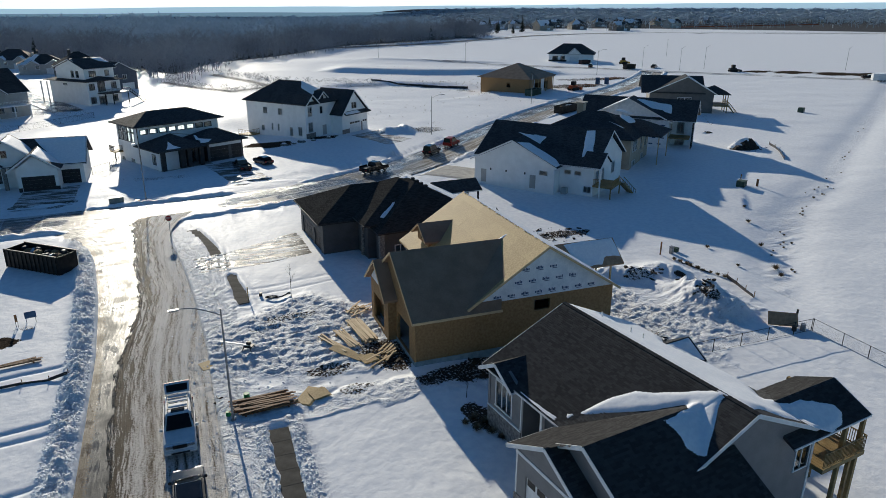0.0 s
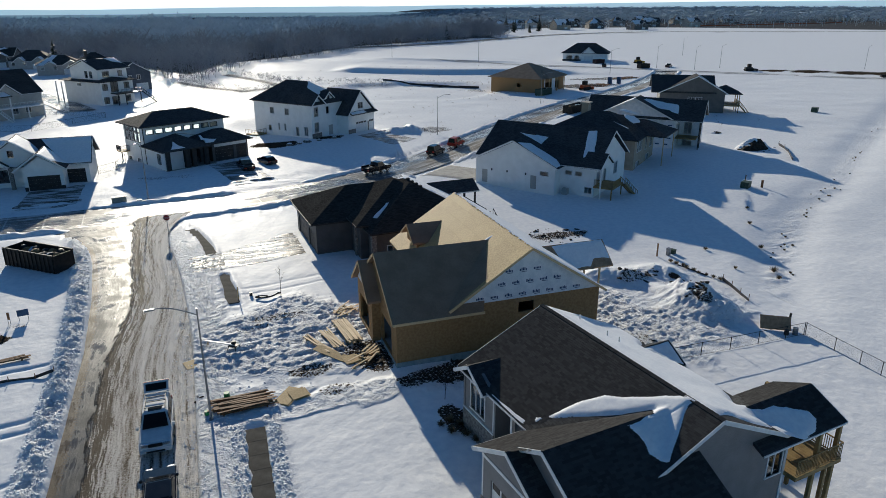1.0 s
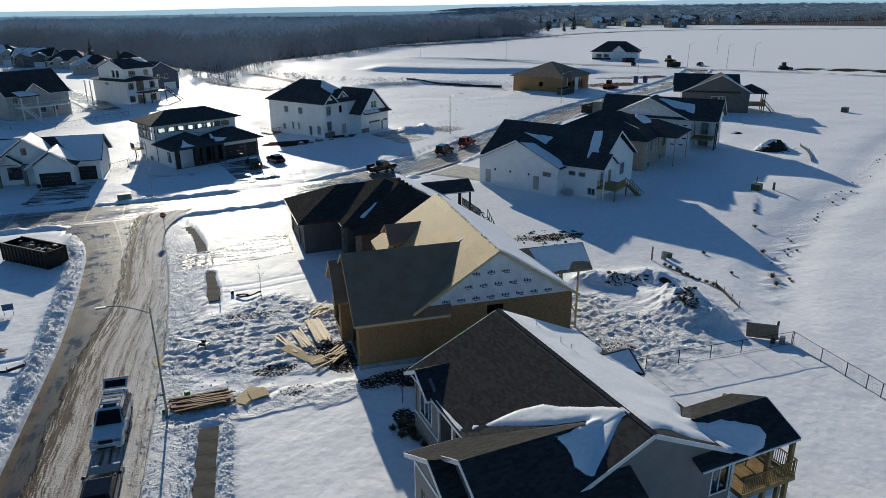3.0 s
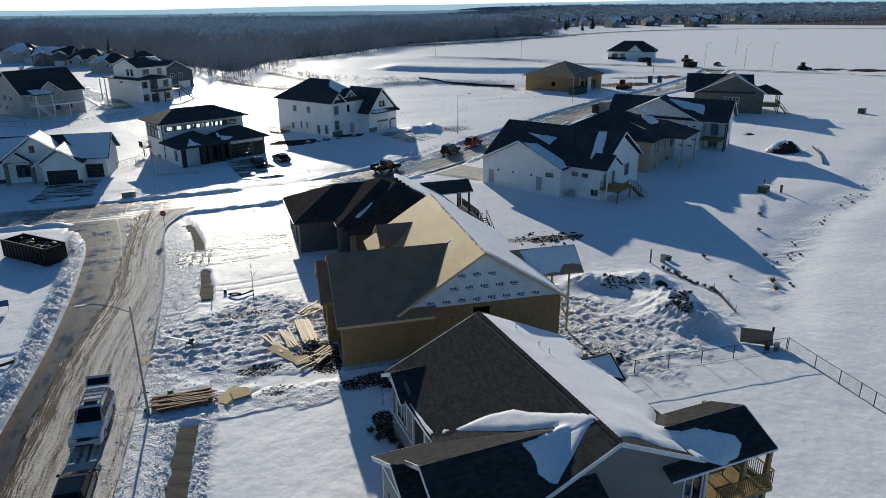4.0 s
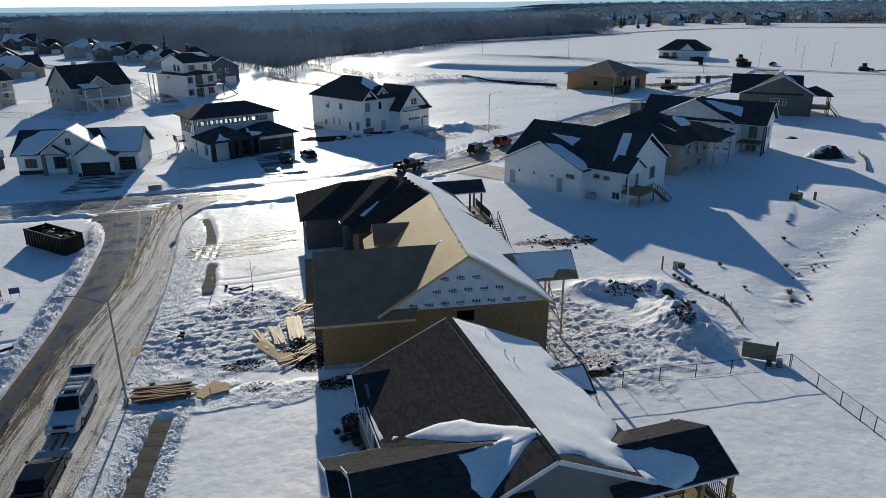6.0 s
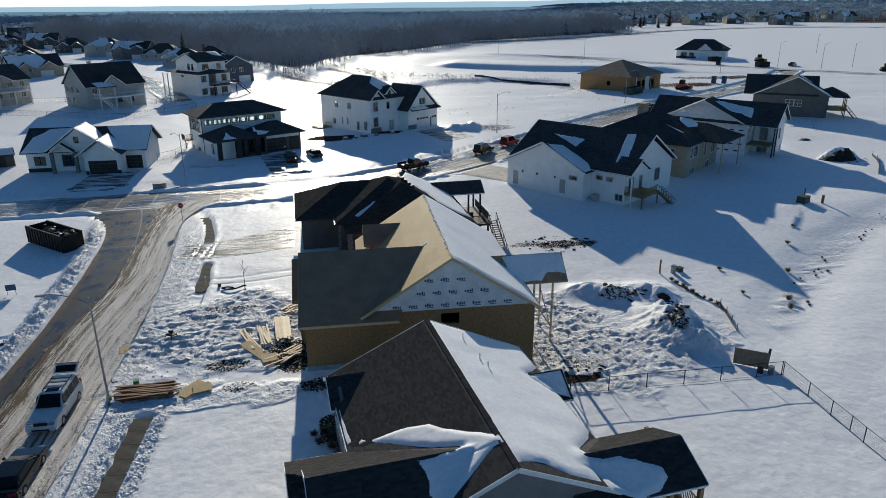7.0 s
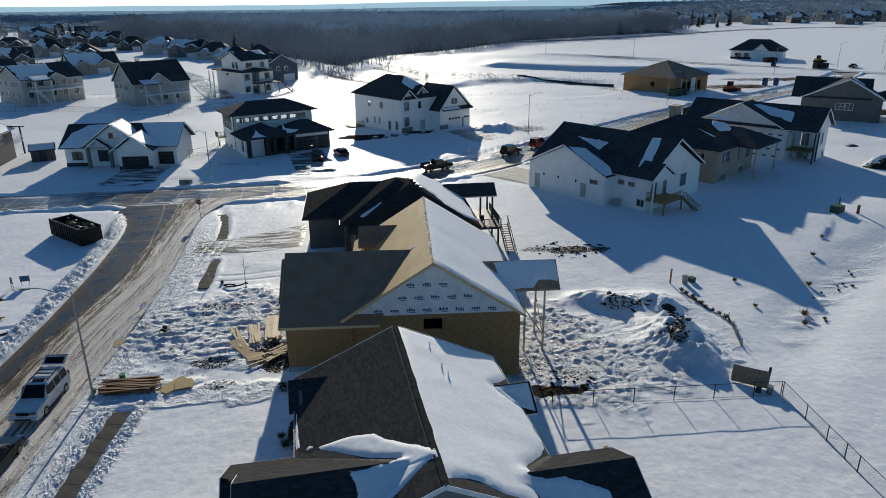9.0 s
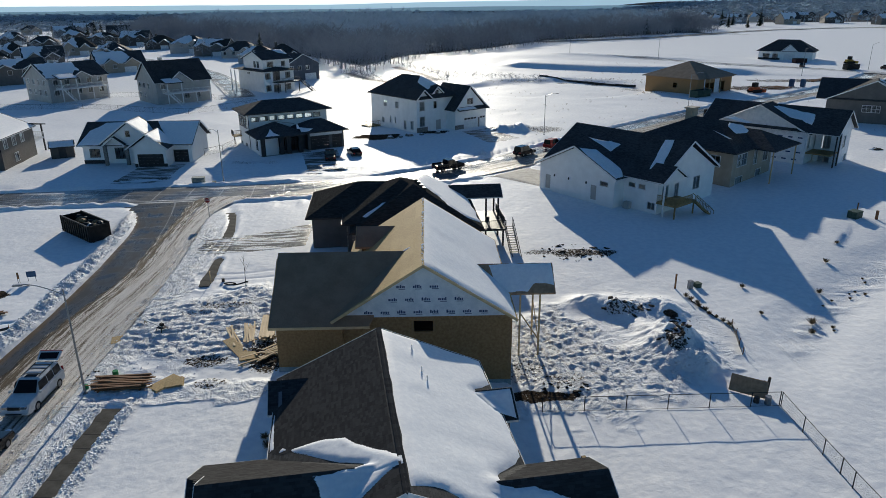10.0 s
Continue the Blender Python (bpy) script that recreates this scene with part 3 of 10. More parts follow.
def ground_material():
    m, nt, p = nodes_of("snow_ground")
    v = coords(nt)
    earth, wd, ch = (nt.nodes.new("ShaderNodeAttribute") for _ in range(3))
    earth.attribute_name, wd.attribute_name, ch.attribute_name = "earth", "litter", "churn"
    a, b, c, d = noise_of(nt, 0.12, 4, v), noise_of(nt, 1.6, 5, v), noise_of(nt, 22, 3, v), noise_of(nt, 5, 6, v, 0.65)
    # tyre marks: long streaks in two directions, mixed by a slow noise
    warp = nt.nodes.new("ShaderNodeVectorMath")
    warp.operation = "MULTIPLY_ADD"
    wn_ = nt.nodes.new("ShaderNodeTexNoise")
    wn_.inputs["Scale"].default_value = 0.16
    nt.links.new(v, wn_.inputs["Vector"])
    nt.links.new(wn_.outputs["Color"], warp.inputs[0])
    warp.inputs[1].default_value = (5.0, 5.0, 0.0)
    nt.links.new(v, warp.inputs[2])

    def streaks(turn, scale):
        mp = nt.nodes.new("ShaderNodeMapping")
        mp.vector_type = "TEXTURE"
        mp.inputs[2].default_value = (0, 0, radians(turn))
        mp.inputs[3].default_value = (7.0, 1.0, 1.0)
        nt.links.new(warp.outputs[0], mp.inputs[0])
        return noise_of(nt, scale, 5, mp.outputs[0], 0.6)

    s1, s2 = streaks(20, 2.6), streaks(118, 2.6)
    mix = ramp(nt, noise_of(nt, 0.2, 2, v), 0.46, 0.56)
    st = calc(nt, "ADD", calc(nt, "MULTIPLY", s1, calc(nt, "SUBTRACT", 1.0, mix)), calc(nt, "MULTIPLY", s2, mix))
    white = mixc(nt, ramp(nt, b, 0.3, 0.7), (0.80, 0.82, 0.85), (0.90, 0.91, 0.92))
    soil = calc(nt, "MULTIPLY", ch.outputs["Fac"], ramp(nt, calc(nt, "MULTIPLY_ADD", st, 0.6, calc(nt, "MULTIPLY", d, 0.4)), 0.50, 0.36))
    white = mixc(nt, calc(nt, "MULTIPLY", soil, 0.5), white, (0.34, 0.31, 0.28))
    brown = mixc(nt, ramp(nt, d, 0.35, 0.7), (0.026, 0.020, 0.015), (0.100, 0.077, 0.057))
    leaf = mixc(nt, ramp(nt, d, 0.3, 0.7), (0.065, 0.068, 0.072), (0.135, 0.14, 0.145))
    # clods show where the mask is strong, snow stays in the hollows
    f = ramp(nt, calc(nt, "ADD", earth.outputs["Fac"], calc(nt, "MULTIPLY", calc(nt, "SUBTRACT", d, 0.5), 1.9)), 0.44, 0.58)
    f = calc(nt, "MULTIPLY", f, ramp(nt, earth.outputs["Fac"], 0.02, 0.2))
    col = mixc(nt, f, white, brown)
    g = ramp(nt, calc(nt, "ADD", wd.outputs["Fac"], calc(nt, "MULTIPLY", calc(nt, "SUBTRACT", b, 0.5), 0.6)), 0.35, 0.65)
    g = calc(nt, "MULTIPLY", g, ramp(nt, wd.outputs["Fac"], 0.02, 0.2))
    nt.links.new(mixc(nt, g, col, leaf), p.inputs["Base Color"])
    p.inputs["Roughness"].default_value = 0.55
    bare = calc(nt, "MAXIMUM", f, g)
    nt.links.new(calc(nt, "MULTIPLY", calc(nt, "SUBTRACT", 1.0, bare), 0.035), p.inputs["Specular IOR Level"])
    clump = calc(nt, "MULTIPLY_ADD", st, 5.5, calc(nt, "MULTIPLY_ADD", d, 3.6, calc(nt, "MULTIPLY", noise_of(nt, 11, 4, v, 0.6), 1.0)))
    h = calc(nt, "MULTIPLY_ADD", a, 3.0, calc(nt, "MULTIPLY_ADD", b, 0.8, calc(nt, "MULTIPLY_ADD", c, 0.035, calc(nt, "MULTIPLY_ADD", calc(nt, "MULTIPLY", d, f), 1.8, calc(nt, "MULTIPLY", clump, ch.outputs["Fac"])))))
    bump_to(nt, p, h, 0.06)
    return m


WOOD_EDGE = [(-420, 1100), (-262, 700), (-205, 540), (-150, 486), (-105, 432), (-62, 378), (-30, 326), (-4, 272), (6, 268), (14, 296), (30, 345), (73, 398), (117, 468), (193, 522), (262, 566), (284, 620), (300, 760), (310, 1000), (316, 1500)]


def wood_depth(x, y):
    """How far inside the woods a place lies; below nought outside."""
    ring = WOOD_EDGE + [(-420, 1500)]
    inside = np.zeros(np.shape(x), bool)
    for (ax, ay), (bx, by) in zip(ring, ring[1:] + ring[:1]):
        if ay != by:
            inside ^= ((ay > y) != (by > y)) & (x < (bx - ax) * (y - ay) / (by - ay) + ax)
    return np.abs(along(WOOD_EDGE, x, y)[0]) * np.where(inside, 1, -1)


def litter_mask(x, y):
    w = sstep(wood_depth(x, y), 6, 24) * (1 - sstep(y, 1300, 1500))
    far = sstep(np.hypot(x, y), 880, 1000) * (fbm(x, y, 260, 3, 33) > -0.30)
    field = blob(x, y, -430, 800, 240, 170, 3, 0.2)
    basin = 0.75 * np.exp(-((along([(-4, 272), (6, 250), (16, 236), (30, 246), (24, 268), (14, 292)], x, y)[0] / 4.5) ** 2))
    banks = 0.62 * np.exp(-((np.abs(along(FAR_ROAD, x, y)[0]) - 8) / 4.5) ** 2) * sstep(x, 180, 260)
    return np.clip(np.maximum(np.maximum(np.maximum(w, far) * (1 - field), basin * 0.8), banks), 0, 1)


def churn_mask(x, y):
    d, run = along(STREET, x, y)
    bank = np.exp(-(((d + 5.3) / 0.8) ** 2)) + 0.8 * np.exp(-(((d - 4.9) / 1.6) ** 2))
    edge = np.exp(-(((x - 2.4) / 0.6) ** 2)) + np.exp(-(((x - 4.7) / 0.6) ** 2))
    d2, _ = along(AVENUE, x, y)
    swale = 0.35 * np.exp(-((along(SWALE, x, y)[0] / 1.6) ** 2)) * (x > 56)
    return np.clip(swale + patches(CHURN, x, y, 70) + bank * (y < 90) + edge * (y < 41.5) + 0.7 * np.exp(-(((np.abs(d2) - 5.4) / 0.8) ** 2)), 0, 1)


ground = sheet("ground", spread(-5200, -18, 52, 5200, 0.14, 2.0, (80, 170)), spread(-900, 29, 64, 7000, 0.14, 1.5, (12, 270)), ground_height, ground_material(),
               {"earth": lambda x, y: patches(EARTH, x, y, 200), "litter": litter_mask, "churn": churn_mask})
tagged(ground, "snow-covered building land with tracks, churned earth and drifts", "snowy ground", kind="structure")


# ---------------------------------------------------------------- roads
def strip(name, line, half, step, lanes, material, lift, label, category):
    """A road surface along a line of points, smoothed, with UV in metres: across and along."""
    pts = np.array(line, float)
    for _ in range(3):
        mid = []
        for a, b in zip(pts, pts[1:]):
            mid += [0.75 * a + 0.25 * b, 0.25 * a + 0.75 * b]
        pts = np.array([pts[0]] + mid + [pts[-1]])
    seg = np.hypot(*np.diff(pts, axis=0).T)
    run = np.concatenate([[0], np.cumsum(seg)])
    n = int(run[-1] / step)
    s = np.linspace(0, run[-1], n)
    cx, cy = np.interp(s, run, pts[:, 0]), np.interp(s, run, pts[:, 1])
    tx, ty = np.gradient(cx), np.gradient(cy)
    L = np.hypot(tx, ty)
    nx, ny = ty / L, -tx / L
    across = np.linspace(-half, half, lanes)
    bm = bmesh.new()
    uv = bm.loops.layers.uv.verify()
    wide = flare(cy)[:, None] if line is STREET else 1.0
    X, Y = cx[:, None] + nx[:, None] * across * wide, cy[:, None] + ny[:, None] * across * wide
    Z = lift(X, Y, across[None, :] + 0 * X)
    rows = [[bm.verts.new((X[i, j], Y[i, j], Z[i, j])) for j in range(lanes)] for i in range(n)]
    for i in range(n - 1):
        for j in range(lanes - 1):
            f = bm.faces.new((rows[i][j], rows[i][j + 1], rows[i + 1][j + 1], rows[i + 1][j]))
            f.smooth = True
            for lp, (a, b) in zip(f.loops, ((i, j), (i, j + 1), (i + 1, j + 1), (i + 1, j))):
                lp[uv].uv = (across[b], s[a])
    ob = part(name, bm, material)
    return tagged(ob, label, category, kind="structure")


def street_material():
    """Bare wet concrete along one side, and ridges of packed snow and mud that sweep across towards the avenue."""
    m, nt, p = nodes_of("slushy_street")
    tc = nt.nodes.new("ShaderNodeTexCoord")
    sep = nt.nodes.new("ShaderNodeSeparateXYZ")
    uv = tc.outputs["UV"]
    nt.links.new(uv, sep.inputs[0])
    u, v = sep.outputs[0], sep.outputs[1]
    # the edge of the bare lane, across the street, by the way along it
    edge = calc(nt, "MULTIPLY_ADD", ramp(nt, v, 110.0, 130.0), 2.1, calc(nt, "MULTIPLY_ADD", ramp(nt, v, 132.0, 152.0), 1.2, -2.45))
    w = calc(nt, "SUBTRACT", u, calc(nt, "MULTIPLY", edge, 0.9))
    cx = nt.nodes.new("ShaderNodeCombineXYZ")
    nt.links.new(w, cx.inputs[0])
    nt.links.new(calc(nt, "MULTIPLY", v, 0.022), cx.inputs[1])
    cy = nt.nodes.new("ShaderNodeCombineXYZ")
    nt.links.new(calc(nt, "ADD", w, calc(nt, "MULTIPLY", calc(nt, "SUBTRACT", noise_of(nt, 0.25, 2, uv), 0.5), 0.9)), cy.inputs[0])
    nt.links.new(calc(nt, "MULTIPLY", v, 0.06), cy.inputs[1])
    ruts, lines = noise_of(nt, 2.1, 4, cx.outputs[0], 0.6), noise_of(nt, 6.0, 5, cy.outputs[0], 0.65)
    fine, blot, grit = noise_of(nt, 7, 6, uv, 0.65), noise_of(nt, 0.55, 4, uv), noise_of(nt, 30, 3, uv, 0.6)
    d = calc(nt, "SUBTRACT", calc(nt, "ADD", u, calc(nt, "MULTIPLY_ADD", calc(nt, "SUBTRACT", blot, 0.5), 1.3, calc(nt, "MULTIPLY", calc(nt, "SUBTRACT", lines, 0.5), 1.5))), edge)
    snowy = ramp(nt, d, -0.12, 0.16)
    t = calc(nt, "MULTIPLY_ADD", ruts, 0.34, calc(nt, "MULTIPLY_ADD", lines, 0.28, calc(nt, "MULTIPLY_ADD", fine, 0.26, calc(nt, "MULTIPLY_ADD", grit, 0.12, calc(nt, "MULTIPLY", u, 0.012)))))
    pack = mixc(nt, ramp(nt, t, 0.42, 0.57), (0.20, 0.152, 0.103), (0.76, 0.725, 0.68))
    mud = mixc(nt, fine, (0.045, 0.033, 0.022), (0.17, 0.130, 0.088))
    # mud is thickest beside the bare lane and lies in the ruts further out
    near = calc(nt, "SUBTRACT", 1.0, ramp(nt, d, 0.1, 2.6))
    dirty = ramp(nt, calc(nt, "ADD", calc(nt, "MULTIPLY_ADD", lines, 0.4, calc(nt, "MULTIPLY_ADD", ruts, 0.4, calc(nt, "MULTIPLY", fine, 0.2))), calc(nt, "MULTIPLY", near, -0.11)), 0.455, 0.395)
    pack = mixc(nt, dirty, pack, mud)
    bare = mixc(nt, calc(nt, "MULTIPLY_ADD", fine, 0.5, calc(nt, "MULTIPLY", blot, 0.5)), (0.036, 0.039, 0.043), (0.082, 0.088, 0.095))
    joint = calc(nt, "MAXIMUM", calc(nt, "LESS_THAN", calc(nt, "FRACT", calc(nt, "DIVIDE", v, 4.6)), 0.03), calc(nt, "LESS_THAN", calc(nt, "ABSOLUTE", calc(nt, "ADD", u, 0.35)), 0.06))
    bare = mixc(nt, calc(nt, "MULTIPLY", calc(nt, "MULTIPLY", joint, ramp(nt, fine, 0.35, 0.6)), calc(nt, "MULTIPLY", ramp(nt, v, 128, 140), 0.6)), bare, (0.55, 0.55, 0.54))
    kerb = ramp(nt, calc(nt, "ADD", u, calc(nt, "MULTIPLY", calc(nt, "SUBTRACT", fine, 0.5), 1.6)), -3.75, -3.45)
    bare = mixc(nt, kerb, mud, bare)
    nt.links.new(mixc(nt, snowy, bare, pack), p.inputs["Base Color"])
    pool = ramp(nt, calc(nt, "MULTIPLY_ADD", lines, 0.35, calc(nt, "MULTIPLY", noise_of(nt, 0.45, 4, uv, 0.55), 0.65)), 0.40, 0.64)
    wet = calc(nt, "MULTIPLY_ADD", pool, -0.34, calc(nt, "MULTIPLY_ADD", fine, 0.1, 0.46))
    damp = calc(nt, "MULTIPLY_ADD", dirty, -0.1, 0.66)
    nt.links.new(calc(nt, "ADD", calc(nt, "MULTIPLY", wet, calc(nt, "SUBTRACT", 1.0, snowy)), calc(nt, "MULTIPLY", damp, snowy)), p.inputs["Roughness"])
    nt.links.new(calc(nt, "MULTIPLY_ADD", calc(nt, "MULTIPLY", pool, calc(nt, "SUBTRACT", 1.0, snowy)), 0.13, 0.04), p.inputs["Specular IOR Level"])
    rough = calc(nt, "MULTIPLY_ADD", ruts, 1.3, calc(nt, "MULTIPLY_ADD", lines, 0.9, calc(nt, "MULTIPLY_ADD", fine, 0.9, calc(nt, "MULTIPLY", grit, 0.3))))
    bump_to(nt, p, calc(nt, "MULTIPLY", rough, calc(nt, "MULTIPLY_ADD", snowy, 0.93, 0.07)), 0.15)
    return m


def avenue_material(name="wet_avenue", snowy=0.0):
    m, nt, p = nodes_of(name)
    tc = nt.nodes.new("ShaderNodeTexCoord")
    mp = nt.nodes.new("ShaderNodeMapping")
    mp.inputs[3].default_value = (1, 0.05, 1)
    nt.links.new(tc.outputs["UV"], mp.inputs[0])
    sep = nt.nodes.new("ShaderNodeSeparateXYZ")
    nt.links.new(tc.outputs["UV"], sep.inputs[0])
    long_, fine, blot = noise_of(nt, 2.2, 5, mp.outputs[0], 0.65), noise_of(nt, 7, 6, tc.outputs["UV"], 0.65), noise_of(nt, 0.16, 4, tc.outputs["UV"])
    wet = mixc(nt, calc(nt, "MULTIPLY_ADD", fine, 0.5, calc(nt, "MULTIPLY", long_, 0.5)), (0.055, 0.060, 0.065), (0.150, 0.158, 0.166))
    joint = calc(nt, "FRACT", calc(nt, "DIVIDE", sep.outputs[1], 4.6))
    line = calc(nt, "LESS_THAN", joint, 0.045)
    mid = calc(nt, "LESS_THAN", calc(nt, "ABSOLUTE", sep.outputs[0]), 0.09)
    seam = calc(nt, "MAXIMUM", line, mid)
    wet = mixc(nt, calc(nt, "MULTIPLY", seam, calc(nt, "MULTIPLY", ramp(nt, fine, 0.35, 0.6), 0.55)), wet, (0.66, 0.67, 0.68))
    white = mixc(nt, fine, (0.52, 0.51, 0.50), (0.80, 0.81, 0.82))
    side = calc(nt, "MULTIPLY", calc(nt, "ABSOLUTE", sep.outputs[0]), 0.03)
    f = ramp(nt, calc(nt, "ADD", calc(nt, "MULTIPLY_ADD", blot, 0.35, calc(nt, "MULTIPLY_ADD", long_, 0.7, side)), snowy), 0.66, 0.80)
    slush = calc(nt, "MULTIPLY", ramp(nt, calc(nt, "MULTIPLY_ADD", calc(nt, "SUBTRACT", long_, 0.5), 3.0, sep.outputs[0]), -0.6, 0.7), ramp(nt, sep.outputs[1], 192.0, 214.0))
    tan = mixc(nt, ramp(nt, calc(nt, "MULTIPLY_ADD", long_, 0.6, calc(nt, "MULTIPLY", fine, 0.4)), 0.4, 0.6), (0.17, 0.135, 0.095), (0.56, 0.52, 0.46))
    nt.links.new(mixc(nt, f, mixc(nt, slush, wet, tan), white), p.inputs["Base Color"])
    pool = calc(nt, "MULTIPLY", ramp(nt, calc(nt, "MULTIPLY_ADD", blot, 0.5, calc(nt, "MULTIPLY", long_, 0.5)), 0.44, 0.52), calc(nt, "MULTIPLY", calc(nt, "SUBTRACT", 1.0, f), calc(nt, "SUBTRACT", 1.0, slush)))
    nt.links.new(calc(nt, "MULTIPLY_ADD", pool, -0.38, 0.50), p.inputs["Roughness"])
    nt.links.new(calc(nt, "MULTIPLY_ADD", pool, 0.22, 0.04), p.inputs["Specular IOR Level"])
    bump_to(nt, p, calc(nt, "MULTIPLY", calc(nt, "ADD", long_, fine), calc(nt, "MULTIPLY_ADD", f, 0.8, 0.2)), 0.04)
    return m


def street_lift(x, y, a):
    run = np.asarray(y, float) + 60
    lane = -2.45 + 2.1 * sstep(run, 110, 130) + 1.2 * sstep(run, 132, 152)
    snowy = sstep(a, lane - 0.1, lane + 0.5)
    rut = fbm((a - 0.9 * lane) * 2.1, run * 0.05, 1.0, 3, 301)
    side = sstep(a, 1.5, 3.8) * (1 - sstep(y, 80, 87))
    return -0.14 + 0.03 * (1 - (a / 4.1) ** 2) + snowy * (0.05 + 0.24 * rut) + side * (0.08 + 0.2 * fbm(x, y, 0.8, 4, 303)) + 0.012 * fbm(x, y, 0.5, 3, 304)


street = strip("road", STREET, 4.2, 0.30, 56, street_material(), street_lift, "residential street with muddy slush, tyre tracks and wet asphalt", "street")
avenue = strip("road", AVENUE, 4.5, 0.8, 12, avenue_material(snowy=0.07), lambda x, y, a: -0.112 + 0.03 * (1 - (a / 4.5) ** 2) + 0 * x, "wet concrete avenue with snow patches and joints", "avenue")
def bank(line, offset, wide, high, seed, label, skip=()):
    """A ploughed bank of snow beside a road: a lumpy ridge that follows it and leaves gaps for drives."""
    pts = np.array(line, float)
    for _ in range(3):
        mid = []
        for p, q in zip(pts, pts[1:]):
            mid += [0.75 * p + 0.25 * q, 0.25 * p + 0.75 * q]
        pts = np.array([pts[0]] + mid + [pts[-1]])
    run = np.concatenate([[0], np.cumsum(np.hypot(*np.diff(pts, axis=0).T))])
    s = np.arange(0, run[-1], 0.35)
    cx, cy = np.interp(s, run, pts[:, 0]), np.interp(s, run, pts[:, 1])
    tx, ty = np.gradient(cx), np.gradient(cy)
    L = np.hypot(tx, ty)
    prof = np.linspace(-1, 1, 9)
    off = offset + prof[None] * wide / 2
    X, Y = cx[:, None] + ty[:, None] / L[:, None] * off, cy[:, None] - tx[:, None] / L[:, None] * off
    gate = np.ones(len(s))
    for gx, gy, r in skip:
        gate *= sstep(np.hypot(X[:, 4] - gx, Y[:, 4] - gy), r, r + 1.5)
    shape = np.clip(1 - prof[None] ** 2, 0, 1) ** 0.7
    lump = 0.75 + 1.5 * fbm(X, Y, 1.0, 3, seed) + 0.8 * fbm(X, Y, 6.0, 2, seed + 5)
    Z = np.minimum(base_height(X, Y), 0.4) - 0.30 + (0.34 + high * np.maximum(lump, 0.12)) * shape * (0.25 + 0.75 * gate[:, None])
    bm = bmesh.new()
    V = [[bm.verts.new((X[i, j], Y[i, j], Z[i, j])) for j in range(9)] for i in range(len(s))]
    for i in range(len(s) - 1):
        for j in range(8):
            f = bm.faces.new((V[i][j], V[i + 1][j], V[i + 1][j + 1], V[i][j + 1]))
            f.smooth = True
    bmesh.ops.recalc_face_normals(bm, faces=bm.faces[:])
    return tagged(part("snow_bank", bm, SNOW), label, "snow bank", kind="structure")


bank(AVENUE, 5.15, 1.9, 0.34, 401, "ploughed snow bank along the avenue", [(-8.5, 92, 6.5), (40, 110, 6), (62, 131, 4), (84, 150, 4), (106, 171, 4)])
bank(AVENUE, -5.15, 1.9, 0.30, 402, "ploughed snow bank along the far side of the avenue", [(-19.5, 103, 5), (11, 107, 5), (41, 126, 5)])
east_road = strip("road", EAST_ROAD, 3.6, 2.0, 8, avenue_material("snowy_road", 0.2), lambda x, y, a: base_height(x, y) + 0.16, "far snow-dusted collector road", "road")

SUBURB_STREET = [(-28, 204), (-31, 212), (-42, 240), (-54, 268), (-73, 300), (-96, 330), (-123, 359), (-160, 400), (-200, 450)]
suburb_street = strip("road", SUBURB_STREET, 4.0, 2.0, 8, avenue_material("slushy_suburb_street", 0.08), lambda x, y, a: base_height(x, y) + 0.30, "slushy street curving between suburban houses", "street")
far_road = strip("road", FAR_ROAD, 4.0, 3.0, 6, avenue_material("bare_road", 0.02), lambda x, y, a: base_height(x, y) + 0.45, "far collector road between brown verges", "road")

# ---------------------------------------------------------------- house helpers
def house(name, x, y, z, yaw, label, category="house", group=""):
    return thing(name, pose(x, y, z, 0, 0, yaw), label, category, group)


SIDES = "south east north west"


def shell(H, x0, y0, x1, y1, z0, eave, material, holes=None, peaks=None, thick=0.2, skip="", label=""):
    """Four walls round a rectangle. holes: side -> (run0, run1, z0, z1, kind); peaks: side -> (run, height) of a gable."""
    holes, peaks = holes or {}, peaks or {}
    t = thick
    ends = {"south": ((x0, y0), (x1, y0)), "east": ((x1, y0 + t), (x1, y1 - t)), "north": ((x1, y1), (x0, y1)), "west": ((x0, y1 - t), (x0, y0 + t))}
    for side in SIDES.split():
        if side in skip:
            continue
        p, q = ends[side]
        L = math.hypot(q[0] - p[0], q[1] - p[1])
        off = t if side in "east west" else 0.0
        tops = [(0, eave), (L, eave)]
        if side in peaks:
            r, zp = peaks[side]
            k = (zp - eave) / max(r, 0.01)
            tops = [(0, eave + k * off), (r - off, zp), (L, eave + (zp - eave) * off / max(L + 2 * off - r, 0.01))]
        rows = [(h[0] - off, h[1] - off, *h[2:]) for h in holes.get(side, ())]
        part("wall", wall_bm(p, q, z0, tops, [r[:4] for r in rows], t), material, H, label)
        for r in rows:
            kind = r[4] if len(r) > 4 else "window"
            trim = r[5] if len(r) > 5 else WHITE_TRIM
            if kind.startswith("window"):
                window(H, p, q, *r[:4], material=trim, panes=int(kind[6:] or 1), mid="m" in kind[6:], thick=t) if kind[6:].isdigit() or kind == "window" else window(H, p, q, *r[:4], material=trim, panes=int(kind[6:-1]), mid=True, thick=t)
            elif kind == "garage":
                panel_door(H, p, q, *r[:4], trim)
            elif kind == "garage_lit":
                panel_door(H, p, q, *r[:4], trim, lites=True)
            elif kind == "door":
                panel_door(H, p, q, *r[:4], trim, name="door", rows=3)


def roof_plane(H, pts, material, thick=0.18, label=""):
    return part("roof", slab(pts, thick), material, H, label)


